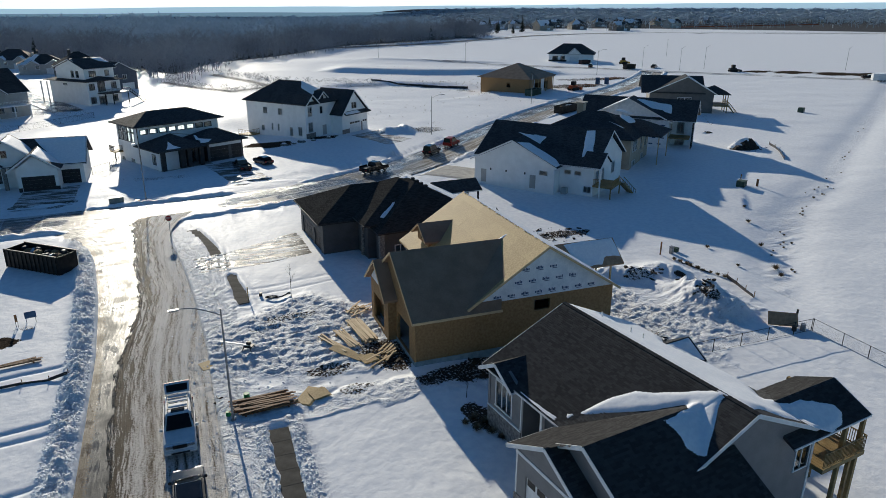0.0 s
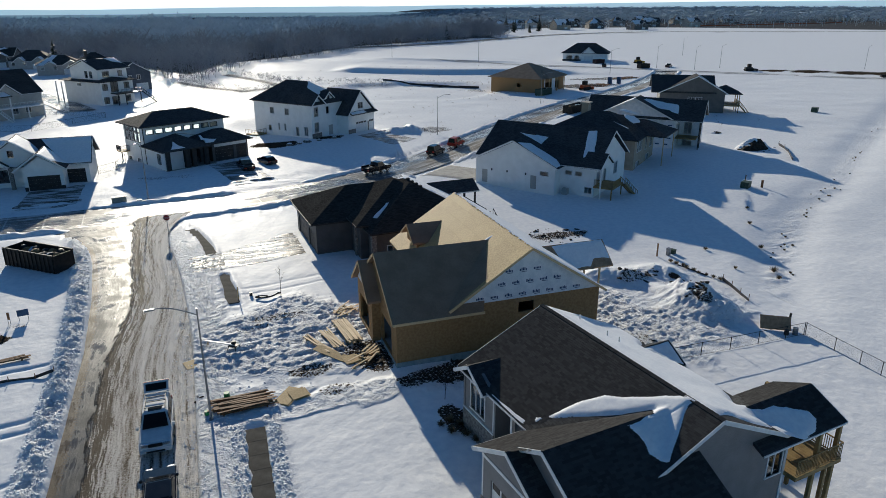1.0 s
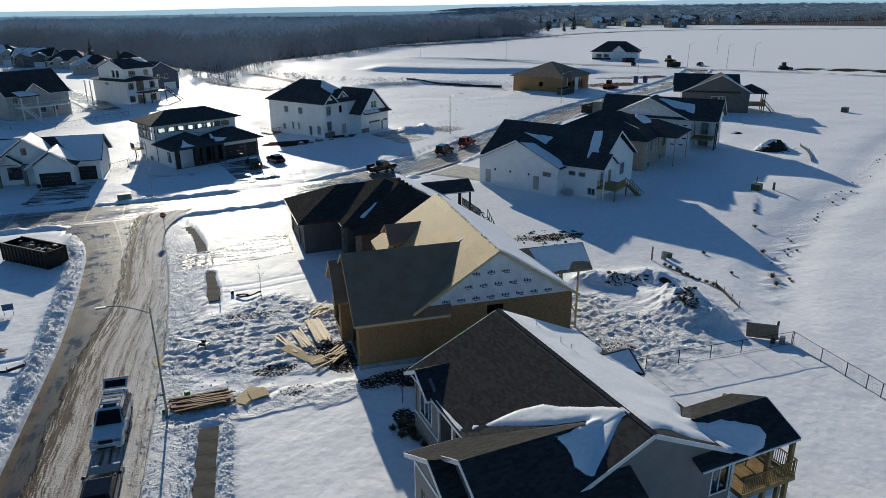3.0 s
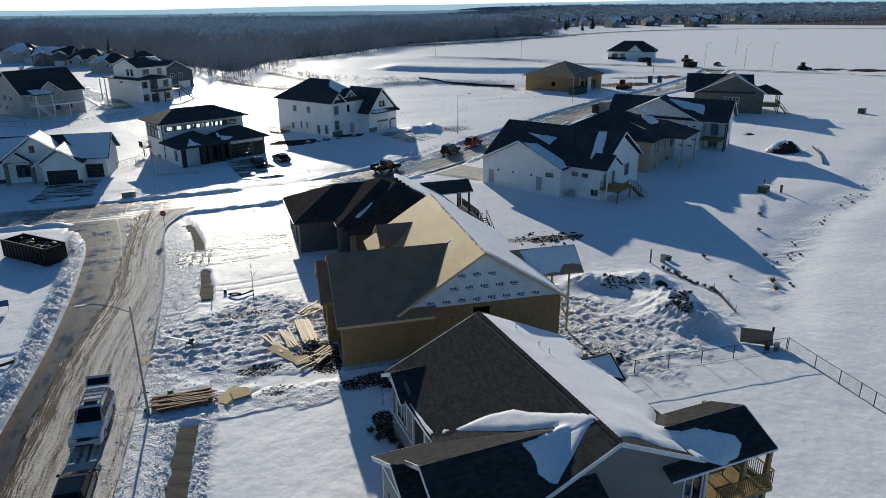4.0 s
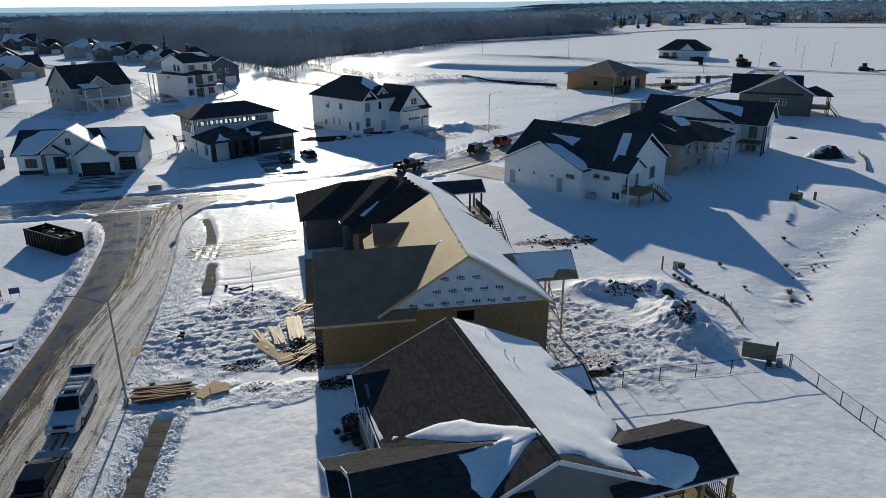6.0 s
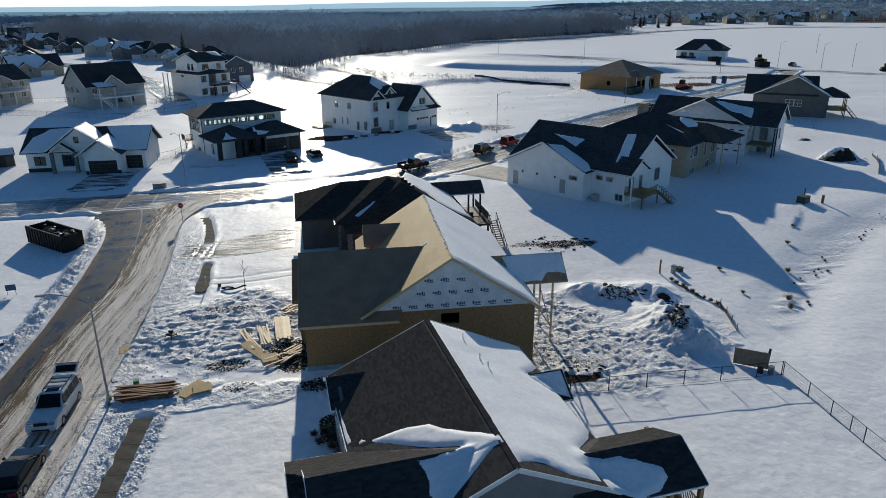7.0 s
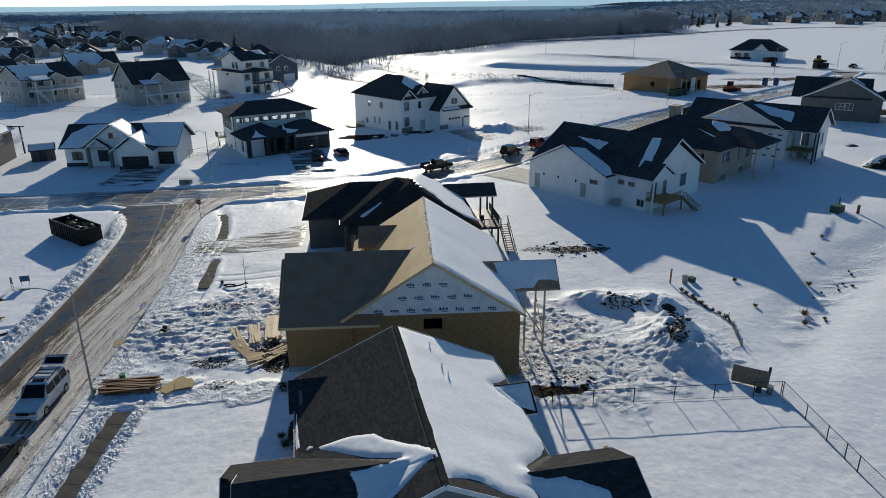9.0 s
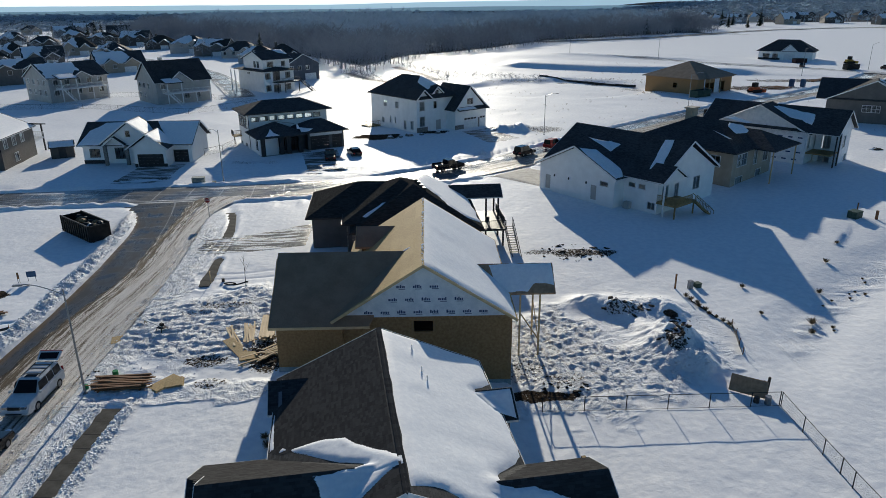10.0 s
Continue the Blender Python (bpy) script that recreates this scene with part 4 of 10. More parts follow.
def gable_roof(H, axis, mid, lo, hi, left, right, zr, zl, zright, material, thick=0.18, trim=WHITE_TRIM, ends=(1, 1)):
    """Two planes along an axis ('x' or 'y'): the ridge stands at mid, the eaves at left and right of it. Rakes get barge boards."""
    P = (lambda s, c, z: (s, c, z)) if axis == "x" else (lambda s, c, z: (c, s, z))
    roof_plane(H, [P(lo, mid, zr), P(hi, mid, zr), P(hi, left, zl), P(lo, left, zl)], material, thick)
    roof_plane(H, [P(lo, mid, zr), P(hi, mid, zr), P(hi, right, zright), P(lo, right, zright)], material, thick)
    if trim:
        for s, on, o in ((lo, ends[0], -0.016), (hi, ends[1], 0.016)):
            if on:
                dz = -thick / 2 - 0.02
                for c, z in ((left, zl), (right, zright)):
                    part("barge_board", bars([(P(s + o, c, z + dz), P(s + o, mid, zr + dz))], 0.03, thick + 0.06), trim, H)
        for c, z in ((left, zl), (right, zright)):
            part("gutter", bars([(P(lo, c, z - 0.1), P(hi, c, z - 0.1))], 0.10, 0.11), trim, H)


def hip_roof(H, x0, y0, x1, y1, ze, zr, material, thick=0.18, trim=DARK_TRIM, run=None):
    """Four planes; the ridge lies along the longer side. run: how far the hips come in."""
    if x1 - x0 >= y1 - y0:
        r = run or (y1 - y0) / 2
        ym = (y0 + y1) / 2
        a, b = (x0 + r, ym, zr), (x1 - r, ym, zr)
        planes = ([(x0, y0, ze), (x1, y0, ze), b, a], [(x1, y1, ze), (x0, y1, ze), a, b], [(x0, y1, ze), (x0, y0, ze), a], [(x1, y0, ze), (x1, y1, ze), b])
    else:
        r = run or (x1 - x0) / 2
        xm = (x0 + x1) / 2
        a, b = (xm, y0 + r, zr), (xm, y1 - r, zr)
        planes = ([(x1, y0, ze), (x1, y1, ze), b, a], [(x0, y1, ze), (x0, y0, ze), a, b], [(x0, y0, ze), (x1, y0, ze), a], [(x1, y1, ze), (x0, y1, ze), b])
    for p in planes:
        roof_plane(H, p, material, thick)
    if trim:
        c = [(x0, y0), (x1, y0), (x1, y1), (x0, y1)]
        for i in range(4):
            part("gutter", bars([((*c[i], ze - 0.1), (*c[(i + 1) % 4], ze - 0.1))], 0.11, 0.13), trim, H)


def roof_snow(H, outline, height, thick=0.09, ragged=0.12, seed=1, label="", material=None):
    """Snow that lies on a roof inside an outline of (x, y): a sheet with a ragged rim that follows the planes below it."""
    pts = []
    for (ax, ay), (bx, by) in zip(outline, outline[1:] + outline[:1]):
        k = max(1, int(math.hypot(bx - ax, by - ay) / 0.35))
        pts += [(ax + (bx - ax) * i / k, ay + (by - ay) * i / k) for i in range(k)]
    P = np.array(pts)
    P = P + 2.2 * ragged * np.stack([fbm(P[:, 0], P[:, 1], 0.9, 3, seed), fbm(P[:, 0], P[:, 1], 0.9, 3, seed + 50)], -1)
    Q = np.roll(P, -1, 0)
    area = abs(np.sum(P[:, 0] * Q[:, 1] - Q[:, 0] * P[:, 1])) / 2
    step = min(max(math.sqrt(area) / 24, 0.12), 0.6)
    lo, hi = P.min(0) - step, P.max(0) + step
    X, Y = np.meshgrid(np.arange(lo[0], hi[0] + step, step), np.arange(lo[1], hi[1] + step, step))
    shape = X.shape
    G = np.stack([X.ravel(), Y.ravel()], -1)
    best, foot = np.full(len(G), 1e9), G.copy()
    inside = np.zeros(len(G), bool)
    for p, q in zip(P, Q):
        e = q - p
        t = np.clip(((G - p) @ e) / (e @ e + 1e-12), 0, 1)
        c = p + t[:, None] * e
        d = np.hypot(*(G - c).T)
        near = d < best
        best[near], foot[near] = d[near], c[near]
        if p[1] != q[1]:
            inside ^= ((p[1] > G[:, 1]) != (q[1] > G[:, 1])) & (G[:, 0] < e[0] * (G[:, 1] - p[1]) / e[1] + p[0])
    at = np.where(inside[:, None], G, foot)
    lift = np.where(inside, thick * sstep(best, 0, 0.26) * (1 + 0.9 * fbm(at[:, 0], at[:, 1], 1.6, 3, seed + 7)) + 0.006, 0.002)
    w = shape[1]
    i = (np.arange(shape[0] - 1)[:, None] * w + np.arange(w - 1)[None]).ravel()
    quads = np.stack([i, i + 1, i + w + 1, i + w], -1)
    quads = quads[inside[quads].any(1)]
    used = np.unique(quads)
    back = np.zeros(len(G), int)
    back[used] = np.arange(len(used))
    me = bpy.data.meshes.new("roof_snow")
    me.from_pydata([(at[k, 0], at[k, 1], height(at[k, 0], at[k, 1]) + lift[k]) for k in used], [], back[quads].tolist())
    me.polygons.foreach_set("use_smooth", np.ones(len(quads), bool))
    me.materials.append(material or ROOF_SNOW)
    ob = new("roof_snow", me)
    ob.parent = H
    ob["label"] = label or "thin snow lying on the roof"
    return ob


def railing(H, rows, z, height=1.0, material=None, gap=0.13, name="railing"):
    """Rails and balusters along (p, q) rows at floor height z."""
    bm = bmesh.new()
    for p, q in rows:
        p, q = Vector((*p, 0)), Vector((*q, 0))
        for h in (0.1, height):
            bar(bm, (p.x, p.y, z + h), (q.x, q.y, z + h), 0.06, 0.06)
        n = max(1, int((q - p).length / gap))
        for i in range(n + 1):
            c = p.lerp(q, i / n)
            bar(bm, (c.x, c.y, z + 0.1), (c.x, c.y, z + height), 0.035)
    return part(name, bm, material or DECK_WOOD, H)


def stairs(H, p, q, width, z0, z1, material=None, name="stairs"):
    """A flight from p at z1 down to q at z0."""
    p, q = Vector((*p, z1)), Vector((*q, z0))
    d = Vector((q.x - p.x, q.y - p.y, 0)).normalized()
    s = Vector((-d.y, d.x, 0)) * width / 2
    n = max(3, round((z1 - z0) / 0.19))
    bm = bmesh.new()
    for sg in (-1, 1):
        bar(bm, p + s * sg, q + s * sg, 0.05, 0.25)
        bar(bm, p + s * sg + Vector((0, 0, 0.95)), q + s * sg + Vector((0, 0, 0.95)), 0.05, 0.08)
        for i in range(0, n + 1, 2):
            c = p.lerp(q, i / n) + s * sg
            bar(bm, c, c + Vector((0, 0, 0.95)), 0.05)
    for i in range(n):
        c = p.lerp(q, (i + 0.5) / n)
        bar(bm, c - s, c + s, 0.28, 0.04)
    return part(name, bm, material or DECK_WOOD, H)


# ---------------------------------------------------------------- the finished grey house
def inside_poly(pts, x, y):
    hit = False
    for (ax, ay), (bx, by) in zip(pts, pts[1:] + pts[:1]):
        if (ay > y) != (by > y) and x < (bx - ax) * (y - ay) / (by - ay) + ax:
            hit = not hit
    return hit


def shingle_field(H, corners, seed, single=None, name="shingles"):
    """Courses of single shingle tabs over a roof plane, each a thin wedge that laps the one below.
    single: a rectangle in the plane's own metres whose tabs become objects of their own."""
    pts = [Vector(p) for p in corners]
    n = (pts[1] - pts[0]).cross(pts[2] - pts[0])
    n = (n if n.z > 0 else -n).normalized()
    e = Vector((0, 0, 1)).cross(n).normalized()
    s = n.cross(e)
    o = pts[0]
    flat = [((p - o).dot(e), (p - o).dot(s)) for p in pts]
    u0, u1 = min(p[0] for p in flat), max(p[0] for p in flat)
    v0, v1 = min(p[1] for p in flat), max(p[1] for p in flat)
    rng = random.Random(seed)
    verts, faces, made, tab = [], [], 0, None
    C, W = 0.148, 0.33
    r = 0
    while v0 + r * C < v1:
        v = v0 + r * C
        u = u0 - rng.random() * W
        while u < u1:
            w = W * rng.choice((0.6, 0.8, 1.0, 1.0, 1.25))
            a, b = max(u + 0.003, u0), min(u + w - 0.003, u1)
            u += w
            if b - a < 0.06 or not all(inside_poly(flat, p, q) for p in (a + 0.004, b - 0.004) for q in (v + 0.01, v + C * 0.9)):
                continue
            th = rng.uniform(0.010, 0.018)
            if single and single[0] < a < single[1] and single[2] < v < single[3] and made < 280:
                if tab is None:
                    bm = bmesh.new()
                    hexa(bm, [(0, 0, 0.001), (W - 0.006, 0, 0.001), (W - 0.006, C * 1.1, 0.001), (0, C * 1.1, 0.001), (0, 0, 0.014), (W - 0.006, 0, 0.014), (W - 0.006, C * 1.1, 0.003), (0, C * 1.1, 0.003)])
                    ob = part("shingle", bm, SHINGLE_TAB, H)
                    tab = ob.data
                else:
                    ob = new("shingle", tab)
                    ob.parent = H
                m = Matrix((e, s, n)).transposed().to_4x4()
                ob.matrix_basis = Matrix.Translation(o + e * a + s * v) @ m @ Matrix.Diagonal(((b - a) / (W - 0.006), 1, th / 0.014, 1))
                made += 1
                continue
            k = len(verts)
            for p, q, h in ((a, v, 0.001), (b, v, 0.001), (a, v, th), (b, v, th), (b, v + C * 1.1, 0.003), (a, v + C * 1.1, 0.003)):
                verts.append(o + e * p + s * q + n * h)
            faces += [(k, k + 1, k + 3, k + 2), (k + 2, k + 3, k + 4, k + 5), (k, k + 2, k + 5), (k + 1, k + 4, k + 3)]
        r += 1
    me = bpy.data.meshes.new(name)
    me.from_pydata(verts, [], faces)
    me.materials.append(SHINGLE_TAB)
    ob = new(name, me)
    ob.parent = H
    ob["kind"] = "stuff"
    return ob


def tab_material():
    m, nt, p = nodes_of("shingle_tab")
    g = nt.nodes.new("ShaderNodeNewGeometry")
    oi = nt.nodes.new("ShaderNodeObjectInfo")
    v = coords(nt)
    a, b = noise_of(nt, 0.5, 3, v), noise_of(nt, 60, 2, v)
    f = calc(nt, "FRACT", calc(nt, "ADD", g.outputs["Random Per Island"], oi.outputs["Random"]))
    f = calc(nt, "MULTIPLY_ADD", f, 0.5, calc(nt, "MULTIPLY_ADD", a, 0.3, calc(nt, "MULTIPLY", b, 0.2)))
    nt.links.new(mixc(nt, ramp(nt, f, 0.15, 0.85), (0.041, 0.0405, 0.0405), (0.066, 0.0655, 0.0655)), p.inputs["Base Color"])
    p.inputs["Roughness"].default_value = 0.85
    p.inputs["Specular IOR Level"].default_value = 0.0
    bump_to(nt, p, b, 0.004)
    return m


SHINGLE_TAB = tab_material()


def corner_boards(H, rows, z0, z1, mat=None, w=0.06):
    for x, y in rows:
        part("corner_board", boxes((x - w, y - w, z0, x + w, y + w, z1)), mat or WHITE_TRIM, H)


def grey_house():
    H = house("house", 23.87, 29.43, 0, H1_YAW, "grey-sided finished house with dark shingles and drifted roof snow")
    ZR, ZE = 7.72, 4.72
    k = (ZR - ZE) / 6.45
    # main body; the front wall stands back behind a porch
    shell(H, -4.7, -7.5, 6.0, 7.1, -2.2, 4.9, GREY_SIDING, {"south": [(9.3, 10.4, 2.45, 3.92, "window2")], "west": [(8.0, 9.0, 0.9, 3.0, "door", DARK_TRIM)]}, skip="southnorth")
    for yy, a, b, holes in ((-7.5, -6.0, 6.0, [(10.55, 11.65, 2.45, 3.92)]), (7.1, 6.0, -6.2, [])):
        p, q = (a, yy), (b, yy)
        L = abs(b - a)
        mid = abs(0 - a)
        part("wall", wall_bm(p, q, -2.2, [(0, 4.85), (mid, 7.5), (L, 4.85)], holes, 0.2), GREY_SIDING, H)
        for h in holes:
            window(H, p, q, *h, panes=2)
    gable_roof(H, "y", 0, -7.9, 7.5, -6.45, 6.45, ZR, ZE, ZE, SHINGLE_GREY)
    for i in range(50):
        y = -7.9 + i * 0.308
        ob = part("ridge_cap", slab([(-0.15, y, ZR - 0.02), (0.15, y, ZR - 0.02), (0.15, y + 0.32, ZR + 0.012), (-0.15, y + 0.32, ZR + 0.012)], 0.05), SHINGLE_TAB, H)
    # garage wing with two nested front gables that share the far slope
    GR, GE = 7.25, 4.5
    kg = (GR - GE) / 5.1
    YR, Y1, Y0 = -5.3, -0.2, -10.4
    shell(H, -8.5, -10.0, -4.7, -0.65, -0.2, 4.62, GREY_SIDING, {"west": [(6.3, 8.9, 0.5, 2.9, "garage_lit")]}, {"west": (4.65, 7.0)}, skip="east")
    shell(H, -4.7, -10.0, -2.0, -7.5, -0.2, 4.62, GREY_SIDING, skip="north west")
    roof_plane(H, [(-1.0, YR, GR), (-8.95, YR, GR), (-8.95, -3.4, GR - kg * 1.9), (-9.7, -3.4, GR - kg * 1.9), (-9.7, Y1, GE), (-1.0, Y1, GE)], SHINGLE_GREY)
    roof_plane(H, [(-1.0, YR, GR), (-8.95, YR, GR), (-8.95, Y0, GE), (-1.0, Y0, GE)], SHINGLE_GREY)
    zl = GR - kg * 1.9
    roof_plane(H, [(-7.2, -3.4, zl - 0.004), (-9.7, -3.4, zl - 0.004), (-9.7, -6.6, zl - kg * 3.2), (-7.2, -6.6, zl - kg * 3.2)], SHINGLE_GREY)
    shell(H, -9.3, -6.3, -8.5, -0.6, -0.2, 4.45, GREY_SIDING, {"west": [(0.9, 5.2, 0.5, 3.1, "garage_lit")]}, {"west": (2.8, zl - 0.2)}, skip="east")
    for x, rows in ((-9.72, ((Y1, GE, -3.4, zl), (-3.4, zl, -6.6, zl - kg * 3.2))), (-8.97, ((YR, GR, Y0, GE), (-3.4, zl, YR, GR)))):
        for ya, za, yb, zb in rows:
            part("barge_board", bars([((x, ya, za - 0.1), (x, yb, zb - 0.1))], 0.03, 0.24), WHITE_TRIM, H)
    part("gutter", bars([((-9.7, Y1 + 0.04, GE - 0.1), (-6.4, Y1 + 0.04, GE - 0.1))], 0.1, 0.11), WHITE_TRIM, H)
    part("belt_board", bars([((-9.32, -0.6, 4.2), (-9.32, -6.3, 4.2))], 0.03, 0.2), WHITE_TRIM, H)
    part("stone_base", boxes((-9.36, -1.45, -0.2, -9.303, -0.56, 1.5)), STONE, H, "grey stone veneer beside the garage door")
    corner_boards(H, [(-9.25, -0.66), (-8.45, -9.95)], -0.2, 4.4)
    # window bay with stone below, at the far front corner
    shell(H, -6.15, 3.4, -4.7, 7.1, -0.2, 4.6, GREY_SIDING, {"west": [(0.9, 2.6, 2.3, 4.1, "window3")]}, {"west": (1.75, 5.5)}, skip="east")
    part("stone_base", boxes((-6.22, 3.34, -0.3, -6.152, 7.12, 1.85)), STONE, H, "grey stone veneer below the window")
    part("belt_board", boxes((-6.24, 3.32, 1.85, -6.152, 7.14, 1.97)), WHITE_TRIM, H)
    gable_roof(H, "x", 5.62, -6.75, -3.6, 3.75, 7.48, 5.7, 4.62, 4.62, SHINGLE_GREY, ends=(1, 0))
    corner_boards(H, [(-6.1, 3.45), (-6.1, 7.05)], -0.2, 4.5)
    part("porch_floor", boxes((-6.2, -0.6, -0.2, -4.75, 3.35, 1.35)), CONCRETE, H)
    part("porch_post", boxes((-6.2, 1.3, 1.35, -6.0, 1.5, 4.6)), WHITE_TRIM, H)
    part("porch_rail", bars([((-6.1, -0.5, 2.25), (-6.1, 1.4, 2.25)), ((-6.1, -0.5, 1.5), (-6.1, 1.4, 1.5))] + [((-6.1, -0.4 + 0.15 * i, 1.5), (-6.1, -0.4 + 0.15 * i, 2.25)) for i in range(12)], 0.04), DARK_TRIM, H)
    # little back bump with its own gable
    shell(H, 6.0, 1.7, 7.0, 4.3, -2.2, 4.25, GREY_SIDING, {}, {"east": (1.3, 5.05)}, skip="west")
    gable_roof(H, "x", 3.0, 4.4, 7.4, 1.3, 4.7, 5.35, 4.3, 4.3, SHINGLE_GREY, ends=(0, 1))
    # covered deck at the back
    PR = -5.8
    gable_roof(H, "x", PR, 3.0, 9.75, PR - 2.45, PR + 2.35, 6.02, 4.9, 4.9, SHINGLE_GREY, ends=(0, 1))
    part("porch_gable", wall_bm((9.45, PR - 2.1), (9.45, PR + 2.0), 4.65, [(0, 4.88), (2.1, 5.75), (4.1, 4.88)], (), 0.12), GREY_SIDING, H)
    D = 2.45
    deck = part("deck", boxes((6.0, -8.3, D - 0.28, 9.9, -2.9, D - 0.06)), DECK_WOOD, H, "treated timber deck on tall posts")
    for i in range(17):
        part("board", boxes((6.02 + i * 0.228, -8.3, D - 0.06, 6.02 + i * 0.228 + 0.215, -2.9, D)), DECK_WOOD, deck)
    railing(H, [((6.05, -8.25), (9.85, -8.25)), ((9.85, -8.25), (9.85, -2.95))], D, 1.0)
    for x, y in ((9.6, -8.0), (9.6, -3.2), (7.9, -8.0)):
        part("post", boxes((x - 0.11, y - 0.11, -2.2, x + 0.11, y + 0.11, 4.75)), DECK_WOOD, H)
    for x, y in ((9.0, -8.0), (9.6, -5.6), (7.2, -3.2)):
        part("post", boxes((x - 0.1, y - 0.1, -2.2, x + 0.1, y + 0.1, D - 0.28)), DECK_WOOD, H)
    part("deck_chair", boxes((7.0, -6.6, D + 0.35, 8.2, -6.0, D + 0.42), (7.0, -6.1, D + 0.42, 7.1, -6.0, D + 0.9), (7.05, -6.55, D, 7.1, -6.5, D + 0.35), (8.1, -6.55, D, 8.15, -6.5, D + 0.35), (7.05, -6.1, D, 7.1, -6.05, D + 0.35), (8.1, -6.1, D, 8.15, -6.05, D + 0.35)), DARK_TRIM, H)
    part("step_slab", boxes((6.0, -9.2, -1.5, 8.6, -8.4, -1.12)), CONCRETE, H)
    corner_boards(H, [(5.95, -7.45)], -2.2, 4.7, w=0.09)
    for x, y, h in ((1.85, 5.7, 0.45), (2.1, 3.2, 0.45), (2.3, 2.3, 0.45)):
        z = ZR - k * x
        part("vent_pipe", rods([((x, y, z - 0.1), (x, y, z + h), 0.045, 0.045)]), WHITE_TRIM, H)
    # snow: the whole back slope, the valley of the garage wing, and a tongue on its near slope
    back = lambda x, y: ZR - k * x
    front = lambda x, y: ZR + k * x
    far_g = lambda x, y: GR - kg * (y - YR)
    near_g = lambda x, y: GR + kg * (y - YR)
    pn = lambda x, y: 6.02 + (6.02 - 4.9) / 2.45 * (y - PR)
    pf = lambda x, y: 6.02 - (6.02 - 4.9) / 2.35 * (y - PR)
    roof_snow(H, [(0.20, -7.35), (0.16, 7.4), (6.4, 7.4), (6.4, 4.4), (4.9, 3.05), (6.4, 1.2), (6.4, -2.6), (5.9, -3.4), (4.6, -4.8), (4.4, -7.5), (2.65, -7.45), (1.4, -7.0)], lambda x, y: max(back(x, y), pn(x, y) if y < PR else pf(x, y)) if x > 3 else back(x, y), 0.12, 0.08, 3, "smooth snow over the back roof slope")
    wing = lambda x, y: max(front(x, y), min(far_g(x, y), near_g(x, y)))
    roof_snow(H, [(0.1, -5.95), (0.05, -5.4), (-0.36, -4.9), (-1.2, -3.85), (-1.9, -2.97), (-2.43, -2.0), (-3.4, -1.34), (-4.4, -0.9), (-5.9, -0.5), (-5.75, -0.15), (-4.85, -1.35), (-3.85, -2.5), (-2.7, -3.75), (-1.5, -4.8), (-2.1, -5.25), (-2.2, -5.7)], wing, 0.10, 0.08, 5, "snow drifted into the roof valley")
    roof_snow(H, [(-0.2, -5.38), (-4.0, -5.42), (-3.75, -5.93), (-3.62, -6.39), (-3.74, -6.91), (-3.24, -7.7), (-2.3, -7.2), (-1.2, -6.5), (-0.1, -5.9)], wing, 0.08, 0.16, 7, "tongue of snow on the garage roof")
    roof_snow(H, [(4.5, -5.95), (5.97, -6.3), (7.17, -6.6), (7.86, -7.05), (7.96, -7.6), (7.32, -8.15), (4.6, -8.15), (4.4, -7.0)], lambda x, y: max(pn(x, y), back(x, y)), 0.09, 0.22, 9)
    bs = lambda x, y: 5.35 + (5.35 - 4.3) / 1.7 * (y - 3.0)
    roof_snow(H, [(5.0, 2.95), (7.3, 2.95), (7.3, 1.35), (5.8, 1.35)], lambda x, y: max(bs(x, y), back(x, y)), 0.10, 0.05, 10)
    roof_snow(H, [(-8.2, -8.9), (-8.8, -7.6), (-8.85, -10.2), (-8.0, -10.2)], near_g, 0.05, 0.15, 12)
    roof_snow(H, [(-6.42, 3.4), (-6.42, 0.0), (-6.15, 0.0), (-6.3, 3.4)], front, 0.09, 0.05, 13)
    # shingles
    shingle_field(H, [(-6.43, -0.2, front(-6.43, 0)), (-0.16, -5.3, front(-0.16, 0)), (-0.16, 7.48, front(-0.16, 0)), (-6.43, 7.48, front(-6.43, 0))], 11, (3.0, 6.2, 1.0, 3.6))
    shingle_field(H, [(-0.16, -5.3, front(-0.16, 0)), (-0.16, -7.88, front(-0.16, 0)), (-5.4, -7.88, front(-5.4, 0))], 12)
    shingle_field(H, [(-2.6, YR - 0.02, GR - 0.01), (-8.93, YR - 0.02, GR - 0.01), (-8.93, Y0, GE), (-1.2, Y0, GE)], 13)
    shingle_field(H, [(-1.6, YR + 0.02, GR - 0.01), (-8.93, YR + 0.02, GR - 0.01), (-9.68, -3.4, zl), (-9.68, Y1, GE), (-6.3, Y1, GE)], 14)
    shingle_field(H, [(5.0, PR - 0.02, 6.01), (9.73, PR - 0.02, 6.01), (9.73, PR - 2.43, 4.91), (5.0, PR - 2.43, 4.91)], 15)
    shingle_field(H, [(4.4, PR + 0.02, 6.01), (9.73, PR + 0.02, 6.01), (9.73, PR + 2.33, 4.91), (6.4, PR + 2.33, 4.91)], 16)
    return H


H1_YAW = 8.0
grey = grey_house()


